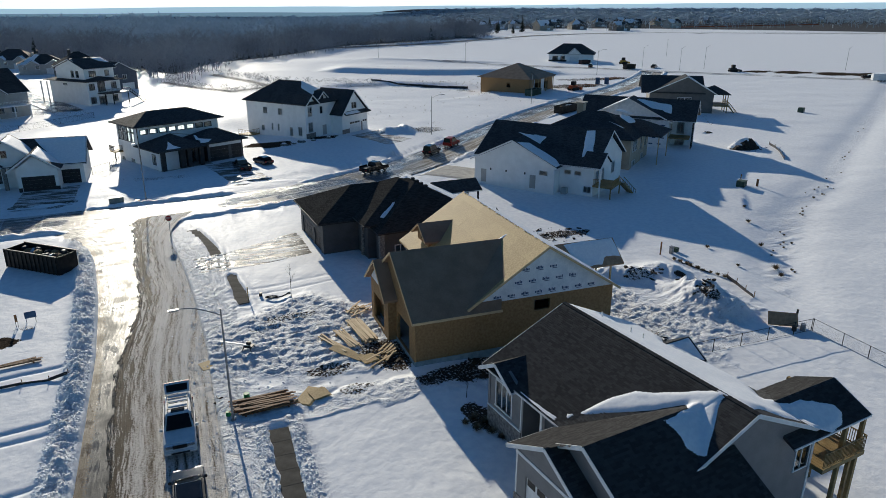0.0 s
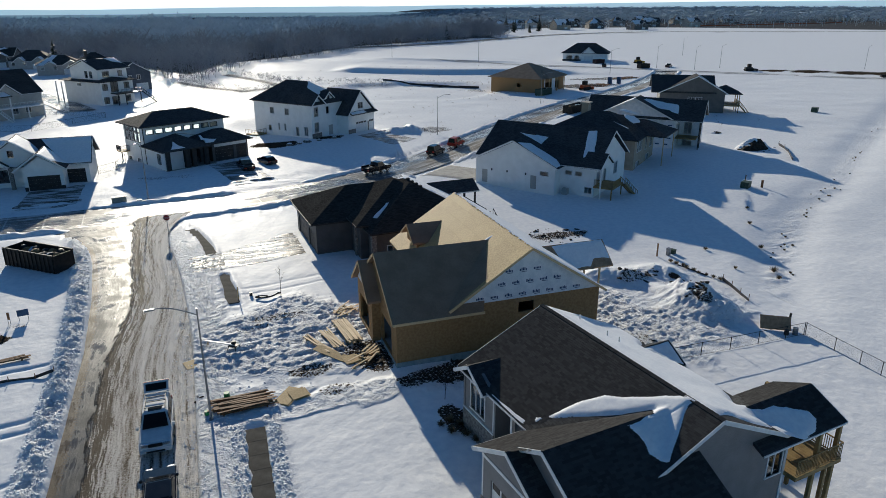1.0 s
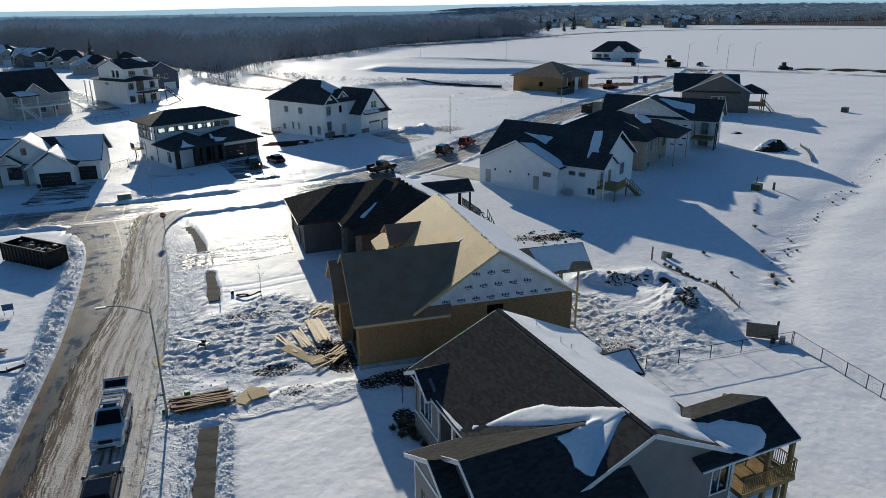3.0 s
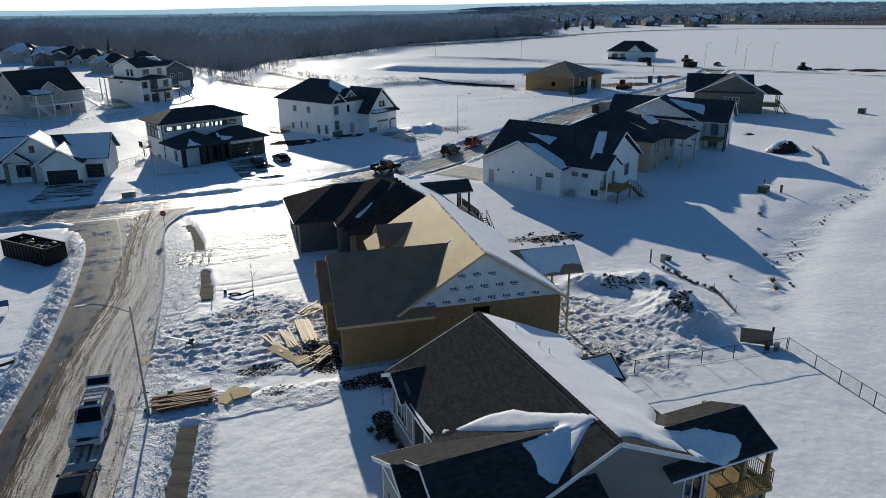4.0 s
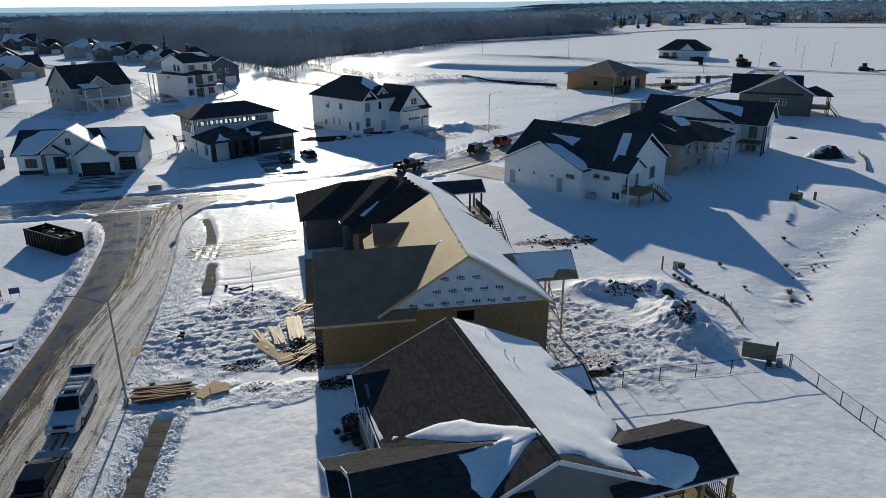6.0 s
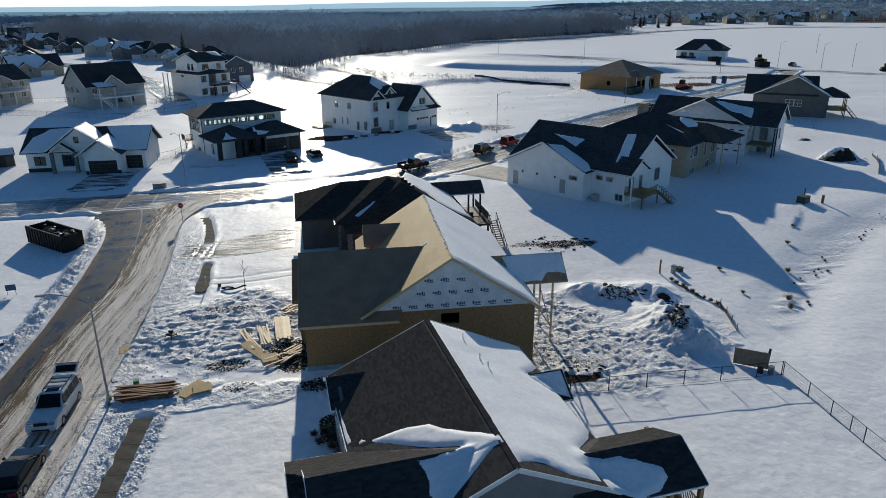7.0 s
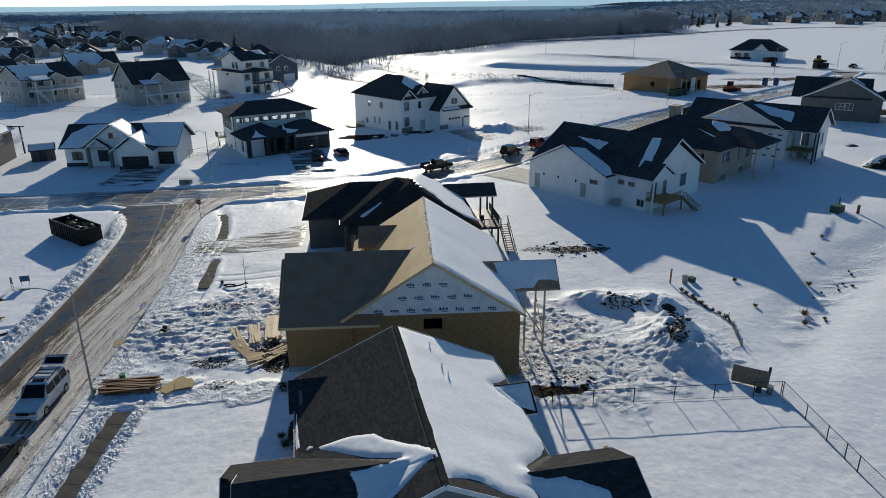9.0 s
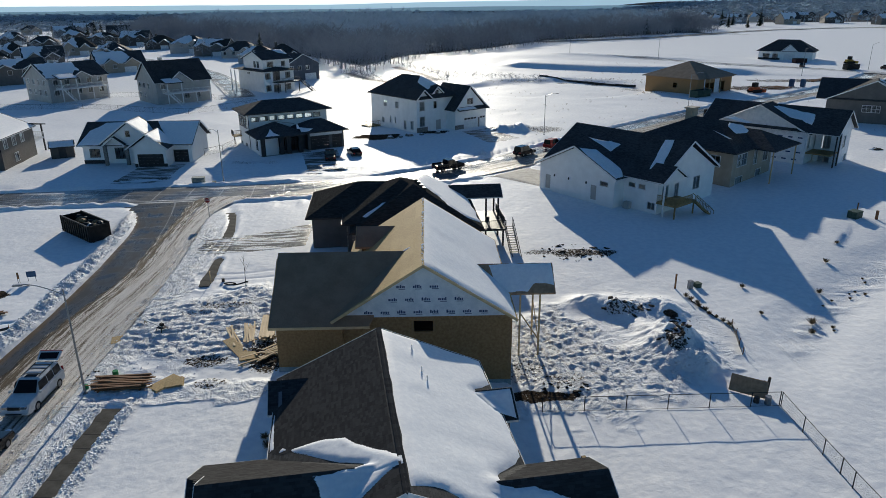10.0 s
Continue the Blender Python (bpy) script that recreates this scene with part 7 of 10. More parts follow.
def plain_house(x, y, yaw, w, d, eave, peak, wall, roof, label, axis="x", z=0.0, deck=False, seed=1, gables=1, snowy="north", storeys=1, trim=WHITE_TRIM, group="", big=True, hip=False):
    """A family house: gabled body, cross gables, rows of windows, garage and, on some, a raised deck."""
    rng = random.Random(seed)
    H = house("house", x, y, z, yaw, label, "house", group)
    rows = {"south": [], "north": [], "east": [], "west": []}
    step = 3.2 if big else 4.5
    for s, L in (("south", w), ("north", w), ("east", d), ("west", d)):
        for f in range(storeys):
            z0 = eave - 2.8 * (f + 1) + 0.9
            a = 1.3
            while a + 1.4 < L - 0.8:
                if rng.random() < 0.7:
                    rows[s].append((a, a + 1.3, z0, z0 + 1.4, "window2" if big else "window", trim))
                a += step
    if not deck:
        a = w * 0.55
        rows["south"] = [r for r in rows["south"] if r[1] < a - 0.2 or r[2] > 2.6] + [(a, min(a + 4.6, w - 0.5), 0.1, 2.4, "garage", trim)]
    k = (peak - eave) / ((d if axis == "x" else w) / 2 + 0.5)
    half = (d if axis == "x" else w) / 2
    pk = {"west": (half, peak - 0.25), "east": (half, peak - 0.25)} if axis == "x" else {"south": (half, peak - 0.25), "north": (half, peak - 0.25)}
    shell(H, 0, 0, w, d, -1.0, eave + 0.1, wall, rows, {} if hip else pk)
    if axis == "x":
        if hip:
            hip_roof(H, -0.5, -0.5, w + 0.5, d + 0.5, eave, peak, roof, trim=trim)
        else:
            gable_roof(H, "x", d / 2, -0.5, w + 0.5, -0.5, d + 0.5, peak, eave, eave, roof, trim=trim)
        cut_in = d / 2 if hip else 0.0
        part("chimney", boxes((w * 0.3, d * 0.56, eave, w * 0.3 + 1.0, d * 0.56 + 0.8, peak + 0.7)), wall, H)
        s_pl = lambda px, py: eave + k * (py + 0.5)
        n_pl = lambda px, py: eave + k * (d + 0.5 - py)
        if "north" in snowy:
            roof_snow(H, [(-0.3 + cut_in, d / 2 + 0.1), (w + 0.3 - cut_in, d / 2 + 0.1), (w + 0.2, d + 0.4), (-0.2, d + 0.4)], n_pl, 0.09, 0.2, seed)
        if "south" in snowy:
            roof_snow(H, [(0.2 + cut_in, d / 2 - 0.1), (0.0, -0.3), (w * rng.uniform(0.35, 0.7), -0.3), (w * rng.uniform(0.4, 0.9) - 0.4 * cut_in, d * 0.2), (max(w * rng.uniform(0.5, 0.9) - cut_in, cut_in + 1.5), d / 2 - 0.1)], s_pl, 0.09, 0.7, seed + 1)
        for g in range(gables):
            gx = w * (0.28 + 0.44 * g) if gables > 1 else w * rng.uniform(0.3, 0.7)
            gw = rng.uniform(2.4, 3.6)
            top = eave + k * gw * 1.1
            gable_roof(H, "y", gx, -1.3, d * 0.35, gx - gw, gx + gw, top, eave, eave, roof, trim=trim, ends=(1, 0))
            part("gable_wall", wall_bm((gx - gw + 0.4, -0.75), (gx + gw - 0.4, -0.75), eave - 0.3, [(0, eave + 0.1), (gw - 0.4, top - 0.3), (2 * gw - 0.8, eave + 0.1)], (), 0.15), wall, H)
            g_pl = lambda px, py, gx=gx, gw=gw, top=top: top - (top - eave) / gw * abs(px - gx)
            roof_snow(H, [(gx + 0.1, -1.2), (gx + 0.1, d * 0.2), (gx + gw - 0.2, 0.2), (gx + gw * 0.75, -1.2)], lambda px, py, g=g_pl: max(g(px, py), s_pl(px, py) if py > -0.5 else 0), 0.08, 0.08, seed + 3 + g)
    else:
        gable_roof(H, "y", w / 2, -0.5, d + 0.5, -0.5, w + 0.5, peak, eave, eave, roof, trim=trim)
        e_pl = lambda px, py: eave + k * (w + 0.5 - px)
        w_pl = lambda px, py: eave + k * (px + 0.5)
        if "east" in snowy:
            roof_snow(H, [(w / 2 + 0.1, -0.3), (w / 2 + 0.1, d + 0.3), (w + 0.4, d + 0.3), (w + 0.4, -0.3)], e_pl, 0.09, 0.06, seed)
        if "west" in snowy:
            roof_snow(H, [(w / 2 - 0.1, d + 0.3), (w / 2 - 0.1, d * 0.3), (w * 0.2, -0.2), (-0.3, -0.2), (-0.3, d + 0.3)], w_pl, 0.09, 0.15, seed)
    if deck == "north":
        D = eave - 2.7
        part("deck", boxes((w * 0.5, d, D - 0.25, w, d + 4.2, D)), trim, H)
        railing(H, [((w, d), (w, d + 4.2)), ((w * 0.5, d + 4.2), (w, d + 4.2))], D, 1.0, trim, 0.35)
        for px in (w * 0.52, w - 0.1):
            part("post", boxes((px - 0.12, d + 3.9, -1.0, px + 0.12, d + 4.14, eave - 0.3)), DARK_TRIM, H)
        roof_plane(H, [(w * 0.45, d - 0.2, eave + 0.6), (w * 0.45, d + 4.7, eave - 0.3), (w + 0.5, d + 4.7, eave - 0.3), (w + 0.5, d - 0.2, eave + 0.6)], roof)
        roof_snow(H, [(w * 0.5, d + 0.4), (w + 0.2, d + 0.4), (w + 0.2, d + 3.0), (w * 0.7, d + 4.4)], lambda px, py: eave + 0.6 - 0.9 / 4.9 * (py - d + 0.2), 0.09, 0.2, seed + 9)
    elif deck:
        D = eave - 2.7
        part("deck", boxes((w * 0.1, -3.4, D - 0.25, w * 0.9, 0, D)), trim, H)
        railing(H, [((w * 0.1, -3.4), (w * 0.9, -3.4)), ((w * 0.1, -3.4), (w * 0.1, -0.1))], D, 1.0, trim, 0.35)
        for i in range(4):
            px = w * (0.12 + 0.255 * i)
            part("post", boxes((px - 0.12, -3.3, -1.0, px + 0.12, -3.06, eave if i < 2 else D - 0.25)), trim, H)
        stairs(H, (w * 0.12, -3.6), (w * 0.12 + 3.4, -5.0), 1.1, -0.8, D, trim)
        roof_plane(H, [(w * 0.08, -3.8, eave + 0.1), (w * 0.4, -3.8, eave + 0.1), (w * 0.4, 0, eave + 1.1), (w * 0.08, 0, eave + 1.1)], roof)
        roof_snow(H, [(w * 0.09, -3.6), (w * 0.39, -3.6), (w * 0.39, -0.2), (w * 0.09, -0.2)], lambda px, py: eave + 0.1 + (py + 3.8) * 1.0 / 3.8, 0.09, 0.06, seed + 9)
    return H


tan_house()
wrapped_house()
charcoal_deck_house()
board_house()
field_house()
three_storey_house()
plain_house(-22.5, 246, 40, 13, 15, 5.6, 9.2, BLUE_SIDING, SHINGLE_BLACK, "slate blue house with black roof beyond the white one", "y", seed=3, snowy="east")
plain_house(-47.5, 190.5, 41, 15.5, 14, 6.0, 11.4, CREAM_SIDING, SHINGLE_GREY, "pale two-level house with grey roof and white deck", "x", deck=True, seed=5, storeys=2, snowy="north")
plain_house(-79.2, 196, 52, 17, 14, 6.8, 10.6, CREAM_SIDING, SHINGLE_BLACK, "cream two-level walk-out house with snowy roof", "x", deck=True, seed=7, storeys=2, snowy="south")
plain_house(-60.6, 112.5, 6, 15, 13, 5.4, 9.0, BROWN_SIDING, SHINGLE_BLACK, "dark brown two-level house with snow-dusted roof and covered deck", "y", seed=9, storeys=2, snowy="east west", deck="north")
ROW_HOUSES = [(-330, 640, 30), (-270, 578, 35), (-214, 434, 20), (-196, 474, 15), (-170, 462, 10), (-140, 424, 5), (-113, 389, 0), (-93, 367, -5), (-75, 352, -8), (-182, 345, 25), (-152, 316, 30),
              (-168, 380, 20), (-140, 356, 15), (-103, 279, 35), (-146, 268, 35), (-262, 486, 25), (-292, 655, 20), (-252, 648, 15), (-236, 520, 25), (-225, 570, 20), (-40, 296, 20), (-58, 318, 10), (-122, 240, 40)]
tones = [TAN_SIDING, TAUPE_SIDING, BROWN_SIDING, GREY_SIDING, TAUPE_SIDING, CREAM_SIDING, BROWN_SIDING]
words = {CREAM_SIDING: "cream", TAUPE_SIDING: "taupe", BROWN_SIDING: "brown", GREY_SIDING: "grey", BLUE_SIDING: "slate blue", TAN_SIDING: "tan", WHITE_SIDING: "white"}
rng = random.Random(4)
for i, (x, y, yaw) in enumerate(ROW_HOUSES):
    tone = tones[(i * 3 + i // 4) % 7]
    plain_house(x, y, yaw, rng.uniform(15, 19), rng.uniform(11, 14), rng.uniform(3.4, 5.4), rng.uniform(7.5, 9.6), tone, rng.choice([SHINGLE_BLACK, SHINGLE_BROWN, SHINGLE_GREY]),
                words[tone] + "-sided suburban house with snow on a gabled roof", "x", seed=20 + i, gables=2, snowy=rng.choice(["north", "north south", "south"]), storeys=1, group="suburban row houses", big=False, hip=i % 3 != 1)
FAR_HOUSES = [(336, 770, 10), (365, 800, -20), (400, 820, 0), (398, 735, 15), (456, 762, -10), (478, 700, 5), (505, 735, 20), (560, 800, -15), (545, 850, 0), (600, 760, 10), (667, 880, -5), (620, 900, 12), (352, 850, 0), (470, 840, 8), (425, 790, 15), (800, 930, -10), (930, 960, 5), (1060, 940, 15)]
for i, (x, y, yaw) in enumerate(FAR_HOUSES):
    tone = tones[(i * 2 + 1) % 7]
    plain_house(x, y, yaw, rng.uniform(16, 22), rng.uniform(12, 15), rng.uniform(4.5, 6.5), rng.uniform(9, 11.5), tone, SHINGLE_BLACK, words[tone] + "-sided far house with snow on its roof", "x",
                seed=60 + i, gables=1, snowy="north south", storeys=1, group="far suburb houses", big=False, hip=i % 2 == 0)


# ---------------------------------------------------------------- woods
def tree_parts(rng, n_limb, n_twig, thin=1.0):
    """Triangles of one bare tree, one metre tall: a slim trunk, limbs and a haze of fine twigs."""
    tris = []

    def spike(p, q, r):
        d = q - p
        s = np.cross(d, [0.3, 0.5, 0.8])
        s = s / (np.linalg.norm(s) + 1e-9) * r
        u = np.cross(d, s)
        u = u / (np.linalg.norm(u) + 1e-9) * r
        c = [p + s, p - 0.5 * s + 0.87 * u, p - 0.5 * s - 0.87 * u]
        for i in range(3):
            tris.append([c[i], c[(i + 1) % 3], q])

    spike(np.array([0, 0, -0.03]), np.array([rng.normal(0, 0.03), rng.normal(0, 0.03), 0.95]), 0.011)
    tips = []
    for i in range(n_limb):
        h = rng.uniform(0.15, 0.8)
        a = rng.uniform(0, 2 * math.pi)
        L = 0.40 * (1.05 - h) + 0.10
        q = np.array([math.cos(a) * L, math.sin(a) * L, h + rng.uniform(0.10, 0.32)])
        spike(np.array([0, 0, h]), q, 0.0055)
        tips.append((np.array([0, 0, h]), q))
    for i in range(n_twig):
        p, q = tips[rng.integers(len(tips))]
        b = p + (q - p) * rng.uniform(0.2, 1.0)
        e = b + np.array([rng.normal(0, 0.11), rng.normal(0, 0.11), rng.uniform(-0.02, 0.19)])
        s = np.array([rng.normal(0, 1), rng.normal(0, 1), 0])
        s = s / (np.linalg.norm(s) + 1e-9) * 0.0075 * thin
        tris.append([b - s, b + s, e])
    return np.array(tris)


def mesh_of(name, tris, material):
    co = tris.reshape(-1, 3).astype(np.float32)
    n = len(co)
    me = bpy.data.meshes.new(name)
    me.vertices.add(n)
    me.vertices.foreach_set("co", co.ravel())
    me.loops.add(n)
    me.loops.foreach_set("vertex_index", np.arange(n, dtype=np.int32))
    me.polygons.add(n // 3)
    me.polygons.foreach_set("loop_start", np.arange(0, n, 3, dtype=np.int32))
    me.update(calc_edges=True)
    me.materials.append(material)
    return new(name, me)


def plant(kinds, xs, ys, hs, rng, wide=1.0):
    out = []
    zs = base_height(xs, ys)
    for k, tr in enumerate(kinds):
        idx = np.arange(k, len(xs), len(kinds))
        a = rng.uniform(0, 2 * math.pi, len(idx))
        c, s = np.cos(a)[:, None, None], np.sin(a)[:, None, None]
        h = hs[idx][:, None, None]
        X = (tr[None, :, :, 0] * c - tr[None, :, :, 1] * s) * h * wide + xs[idx][:, None, None]
        Y = (tr[None, :, :, 0] * s + tr[None, :, :, 1] * c) * h * wide + ys[idx][:, None, None]
        Z = tr[None, :, :, 2] * h + zs[idx][:, None, None]
        out.append(np.stack([X, Y, Z], -1).reshape(-1, 3, 3))
    return np.concatenate(out)


def woods():
    rng = np.random.default_rng(8)
    near = [tree_parts(rng, 8, 96) for _ in range(7)]
    deep = [tree_parts(rng, 3, 30, 2.3) for _ in range(6)]
    x, y = rng.uniform(-420, 330, 47000), rng.uniform(250, 1500, 47000)
    depth = wood_depth(x, y)
    inside = (depth > 1 + 5 * np.abs(fbm(x, y, 30, 2, 7))) & (blob(x, y, -430, 800, 240, 170, 3, 0.2) < 0.5)
    keep = inside & (rng.uniform(0, 1, len(x)) < np.where(depth < 45, 1.0, np.where(depth < 140, 0.45, 0.26)))
    x, y, depth = x[keep], y[keep], depth[keep]
    h = rng.uniform(9, 16, len(x)) * (1 + 0.35 * fbm(x, y, 60, 2, 17)) * np.where(depth < 12, 0.75, 1)
    f = depth < 45
    tagged(mesh_of("woods", plant(near, x[f], y[f], h[f], rng, 1.15), WOOD_BARK), "leafless grey winter woods along the snowy fields", "woods", kind="stuff")
    tagged(mesh_of("woods", plant(deep, x[~f], y[~f], h[~f] * 1.05, rng, 1.7), HAZED_BARK), "deep leafless winter woods on low hills", "woods", kind="stuff")
    # saplings and scrub that close the wood's foot
    x, y = rng.uniform(-420, 330, 13000), rng.uniform(255, 1000, 13000)
    depth = wood_depth(x, y)
    rim = (depth > 4) & (depth < 40)
    x, y = x[rim], y[rim]
    tagged(mesh_of("scrub", plant([tree_parts(rng, 4, 30, 2.4) for _ in range(4)], x, y, rng.uniform(2.0, 5.5, len(x)), rng, 1.6), WOOD_BARK), "leafless scrub along the foot of the woods", "scrub", kind="stuff")
    # far tree lines, in broad clumps
    x, y = rng.uniform(-2000, 2400, 9000), rng.uniform(880, 2700, 9000)
    far = (np.hypot(x, y) > 1050) & (fbm(x, y, 260, 3, 33) > -0.28) & (blob(x, y, -430, 800, 270, 190, 3, 0.2) < 0.3)
    x, y = x[far], y[far]
    wide = [tree_parts(rng, 2, 26, 4.0) for _ in range(5)]
    tagged(mesh_of("woods", plant(wide, x, y, rng.uniform(11, 18, len(x)), rng, 4.4), HAZED_BARK), "distant belts of bare trees across the plain", "woods", kind="stuff")
    # garden trees among the row houses
    x, y = rng.uniform(-330, -55, 260), rng.uniform(300, 640, 260)
    keep = np.abs(along(SUBURB_STREET, x, y)[0]) > 9
    x, y = x[keep], y[keep]
    tagged(mesh_of("garden_trees", plant(near, x, y, rng.uniform(5, 11, len(x)), rng, 1.3), WOOD_BARK), "bare garden trees between suburban houses", "garden trees", kind="stuff")
    # a belt of bare trees behind the far suburb, and garden trees among its houses
    x = rng.uniform(320, 1500, 1500)
    y = 985 - 0.10 * (x - 640) + rng.uniform(-34, 34, 1500) + 50 * fbm(x, 0 * x, 120, 2, 5)
    gx, gy = rng.uniform(310, 1150, 230), rng.uniform(690, 900, 230)
    x, y = np.concatenate([x, gx]), np.concatenate([y, gy])
    tagged(mesh_of("woods", plant(deep, x, y, rng.uniform(8, 15, len(x)), rng, 1.7), HAZED_BARK), "belt of bare trees behind the far suburb", "woods", kind="stuff")


def brush():
    """Low leafless brush along the gully between the basin and the woods."""
    rng = np.random.default_rng(12)
    kinds = [tree_parts(rng, 5, 36, 2.2) for _ in range(4)]
    line = np.array([(-6, 278), (2, 262), (8, 246), (18, 236), (30, 240), (34, 256), (26, 276), (18, 296), (34, 262), (52, 250), (66, 246)], float)
    run = rng.uniform(0, len(line) - 1.001, 420)
    i = run.astype(int)
    p = line[i] + (line[i + 1] - line[i]) * (run - i)[:, None] + rng.normal(0, 2.2, (420, 2))
    wx, wy = rng.uniform(20, 150, 900), rng.uniform(130, 300, 900)
    keep = (np.abs(along(AVENUE, wx, wy)[0]) > 8) & (fbm(wx, wy, 14, 2, 15) > 0.02)
    tagged(mesh_of("weeds", plant(kinds, wx[keep], wy[keep], rng.uniform(0.25, 0.6, keep.sum()), rng, 2.2), SHRUB), "dry weeds poking through the snow of the open lots", "weeds", kind="stuff")
    rim = rng.uniform(0, 2 * math.pi, 420)
    far = rng.normal(1.0, 0.06, 420)
    rx, ry = 68 + 33 * far * np.cos(rim), 222 + 25 * far * np.sin(rim)
    keep = np.sin(rim) > -0.75
    tagged(mesh_of("reeds", plant(kinds, rx[keep], ry[keep], rng.uniform(0.3, 0.75, keep.sum()), rng, 2.0), SHRUB), "dry reeds round a frozen pond", "reeds", kind="stuff")
    tagged(mesh_of("brush", plant(kinds, p[:, 0], p[:, 1], rng.uniform(0.7, 2.3, 420), rng, 1.8), WOOD_BARK), "low leafless brush in the snowy gully", "brush", kind="stuff")


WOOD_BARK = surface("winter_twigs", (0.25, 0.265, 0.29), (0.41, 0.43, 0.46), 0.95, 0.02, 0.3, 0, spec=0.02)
# deep and far trees: distance haze painted in as a paler, bluer bark
HAZED_BARK = surface("hazed_twigs", (0.36, 0.45, 0.53), (0.54, 0.63, 0.70), 0.95, 0.012, 0.2, 0, spec=0.02)
woods()
brush()


def conifer(x, y, h, seed):
    rng = np.random.default_rng(seed)
    T = thing("spruce_tree", pose(x, y, gz(x, y)), "dark evergreen spruce standing among bare trees", "tree", "evergreen trees")
    part("trunk", rods([((0, 0, -0.2), (0, 0, h * 0.9), h * 0.02, 0.02)], 6), BARK, T)
    tris = []
    for i in range(420):
        t = rng.uniform(0.08, 1.0)
        r = (1 - t) * h * 0.24 * rng.uniform(0.55, 1.1) + 0.1
        a = rng.uniform(0, 2 * math.pi)
        c, s = math.cos(a), math.sin(a)
        z = t * h
        w = 0.05 * h * (1.1 - t)
        tris.append([(0, 0, z), (c * r - s * w, s * r + c * w, z - 0.35 * r), (c * r + s * w, s * r - c * w, z - 0.30 * r)])
    ob = mesh_of("crown", np.array(tris), CONIFER)
    ob.parent = T


for i, (x, y, h) in enumerate([(318, 700, 17), (352, 690, 18), (338, 720, 13), (308, 660, 14), (-200, 505, 15), (-228, 545, 13), (-180, 500, 12), (-252, 610, 14), (-262, 470, 9), (196, 545, 13), (330, 668, 10), (-60, 372, 13), (322, 650, 8)]):
    conifer(x, y, h, i)


# hill and sky backdrops: distance haze is painted into their colour and glow
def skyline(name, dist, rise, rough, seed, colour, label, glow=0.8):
    """A distant ridge or screen, its haze painted as colour and glow; rise gives its height by bearing, in degrees."""
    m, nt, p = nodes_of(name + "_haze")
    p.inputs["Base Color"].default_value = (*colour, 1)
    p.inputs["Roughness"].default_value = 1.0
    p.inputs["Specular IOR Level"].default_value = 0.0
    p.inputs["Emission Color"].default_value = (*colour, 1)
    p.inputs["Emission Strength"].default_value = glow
    bm = bmesh.new()
    prev = None
    for i in range(901):
        b = -80 + 160 * i / 900
        a = radians(b)
        x, y = dist * math.sin(a), dist * math.cos(a)
        n = float(fbm(np.array([i * 1.0]), np.array([seed * 7.0]), 60, 5, seed)[0])
        h = float(np.interp(b, *rise)) + rough * n
        v = [bm.verts.new((x, y, -90)), bm.verts.new((x, y, h)), bm.verts.new((x * 1.02, y * 1.02, -90))]
        if prev:
            bm.faces.new((prev[0], v[0], v[1], prev[1]))
            bm.faces.new((prev[1], v[1], v[2], prev[2]))
        prev = v
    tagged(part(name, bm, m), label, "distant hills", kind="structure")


# added glowing screen that covers the yellow strip of sky at the horizon
skyline("backdrop", 5000, ((-80, 80), (900, 900)), 0, 2, (0.86, 0.95, 0.98), "pale glowing backdrop standing for winter haze above the horizon", 1.0)
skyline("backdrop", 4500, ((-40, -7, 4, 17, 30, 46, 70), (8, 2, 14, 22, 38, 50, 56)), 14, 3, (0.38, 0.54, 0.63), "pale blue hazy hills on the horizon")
skyline("backdrop", 3400, ((-40, -7, 17, 30, 46, 70), (-8, -12, -4, 10, 16, 18)), 9, 5, (0.15, 0.245, 0.31), "wooded ridge below the horizon with blue haze in its colour")


# ---------------------------------------------------------------- things: pavement and drives
def slabs(name, x0, x1, y0, y1, step, material, label, along_y=True, yaw=0.0, at=(0, 0), lift=0.045):
    """A paved strip made of single slabs with open joints."""
    T = thing(name, pose(at[0], at[1], 0, 0, 0, yaw), label, "pavement", kind="structure")
    n = max(1, round(((y1 - y0) if along_y else (x1 - x0)) / step))
    shared = None
    for i in range(n):
        a = (y0 if along_y else x0) + i * step
        if shared is None:
            bm = soft_box(0, 0, -0.12, (x1 - x0) if along_y else step - 0.008, (step - 0.008) if along_y else y1 - y0, 0, 0.012, 1)
            ob = part("slab", bm, material, T)
            shared = ob.data
        else:
            ob = new("slab", shared)
            ob.parent = T
        px, py = (x0, a) if along_y else (a, y0)
        m = T.matrix_basis @ Vector((px, py, 0))
        ob.matrix_basis = pose(px, py, float(base_height(np.array([m.x]), np.array([m.y]))[0]) + lift)
    return T


slabs("pavement", 2.85, 4.25, 16.0, 40.9, 1.52, WET_CONCRETE, "cleared wet pavement between banks of shovelled snow")
slabs("pavement", 1.85, 3.25, 62.0, 70.6, 1.52, WET_CONCRETE, "short cleared stretch of wet pavement", yaw=4.8, at=(6.1, 0.2), lift=0.015)
slabs("pavement", -0.15, 1.25, 0.0, 11.0, 1.52, WET_CONCRETE, "short cleared stretch of wet pavement", yaw=13.0, at=(1.35, 77.0), lift=0.015)


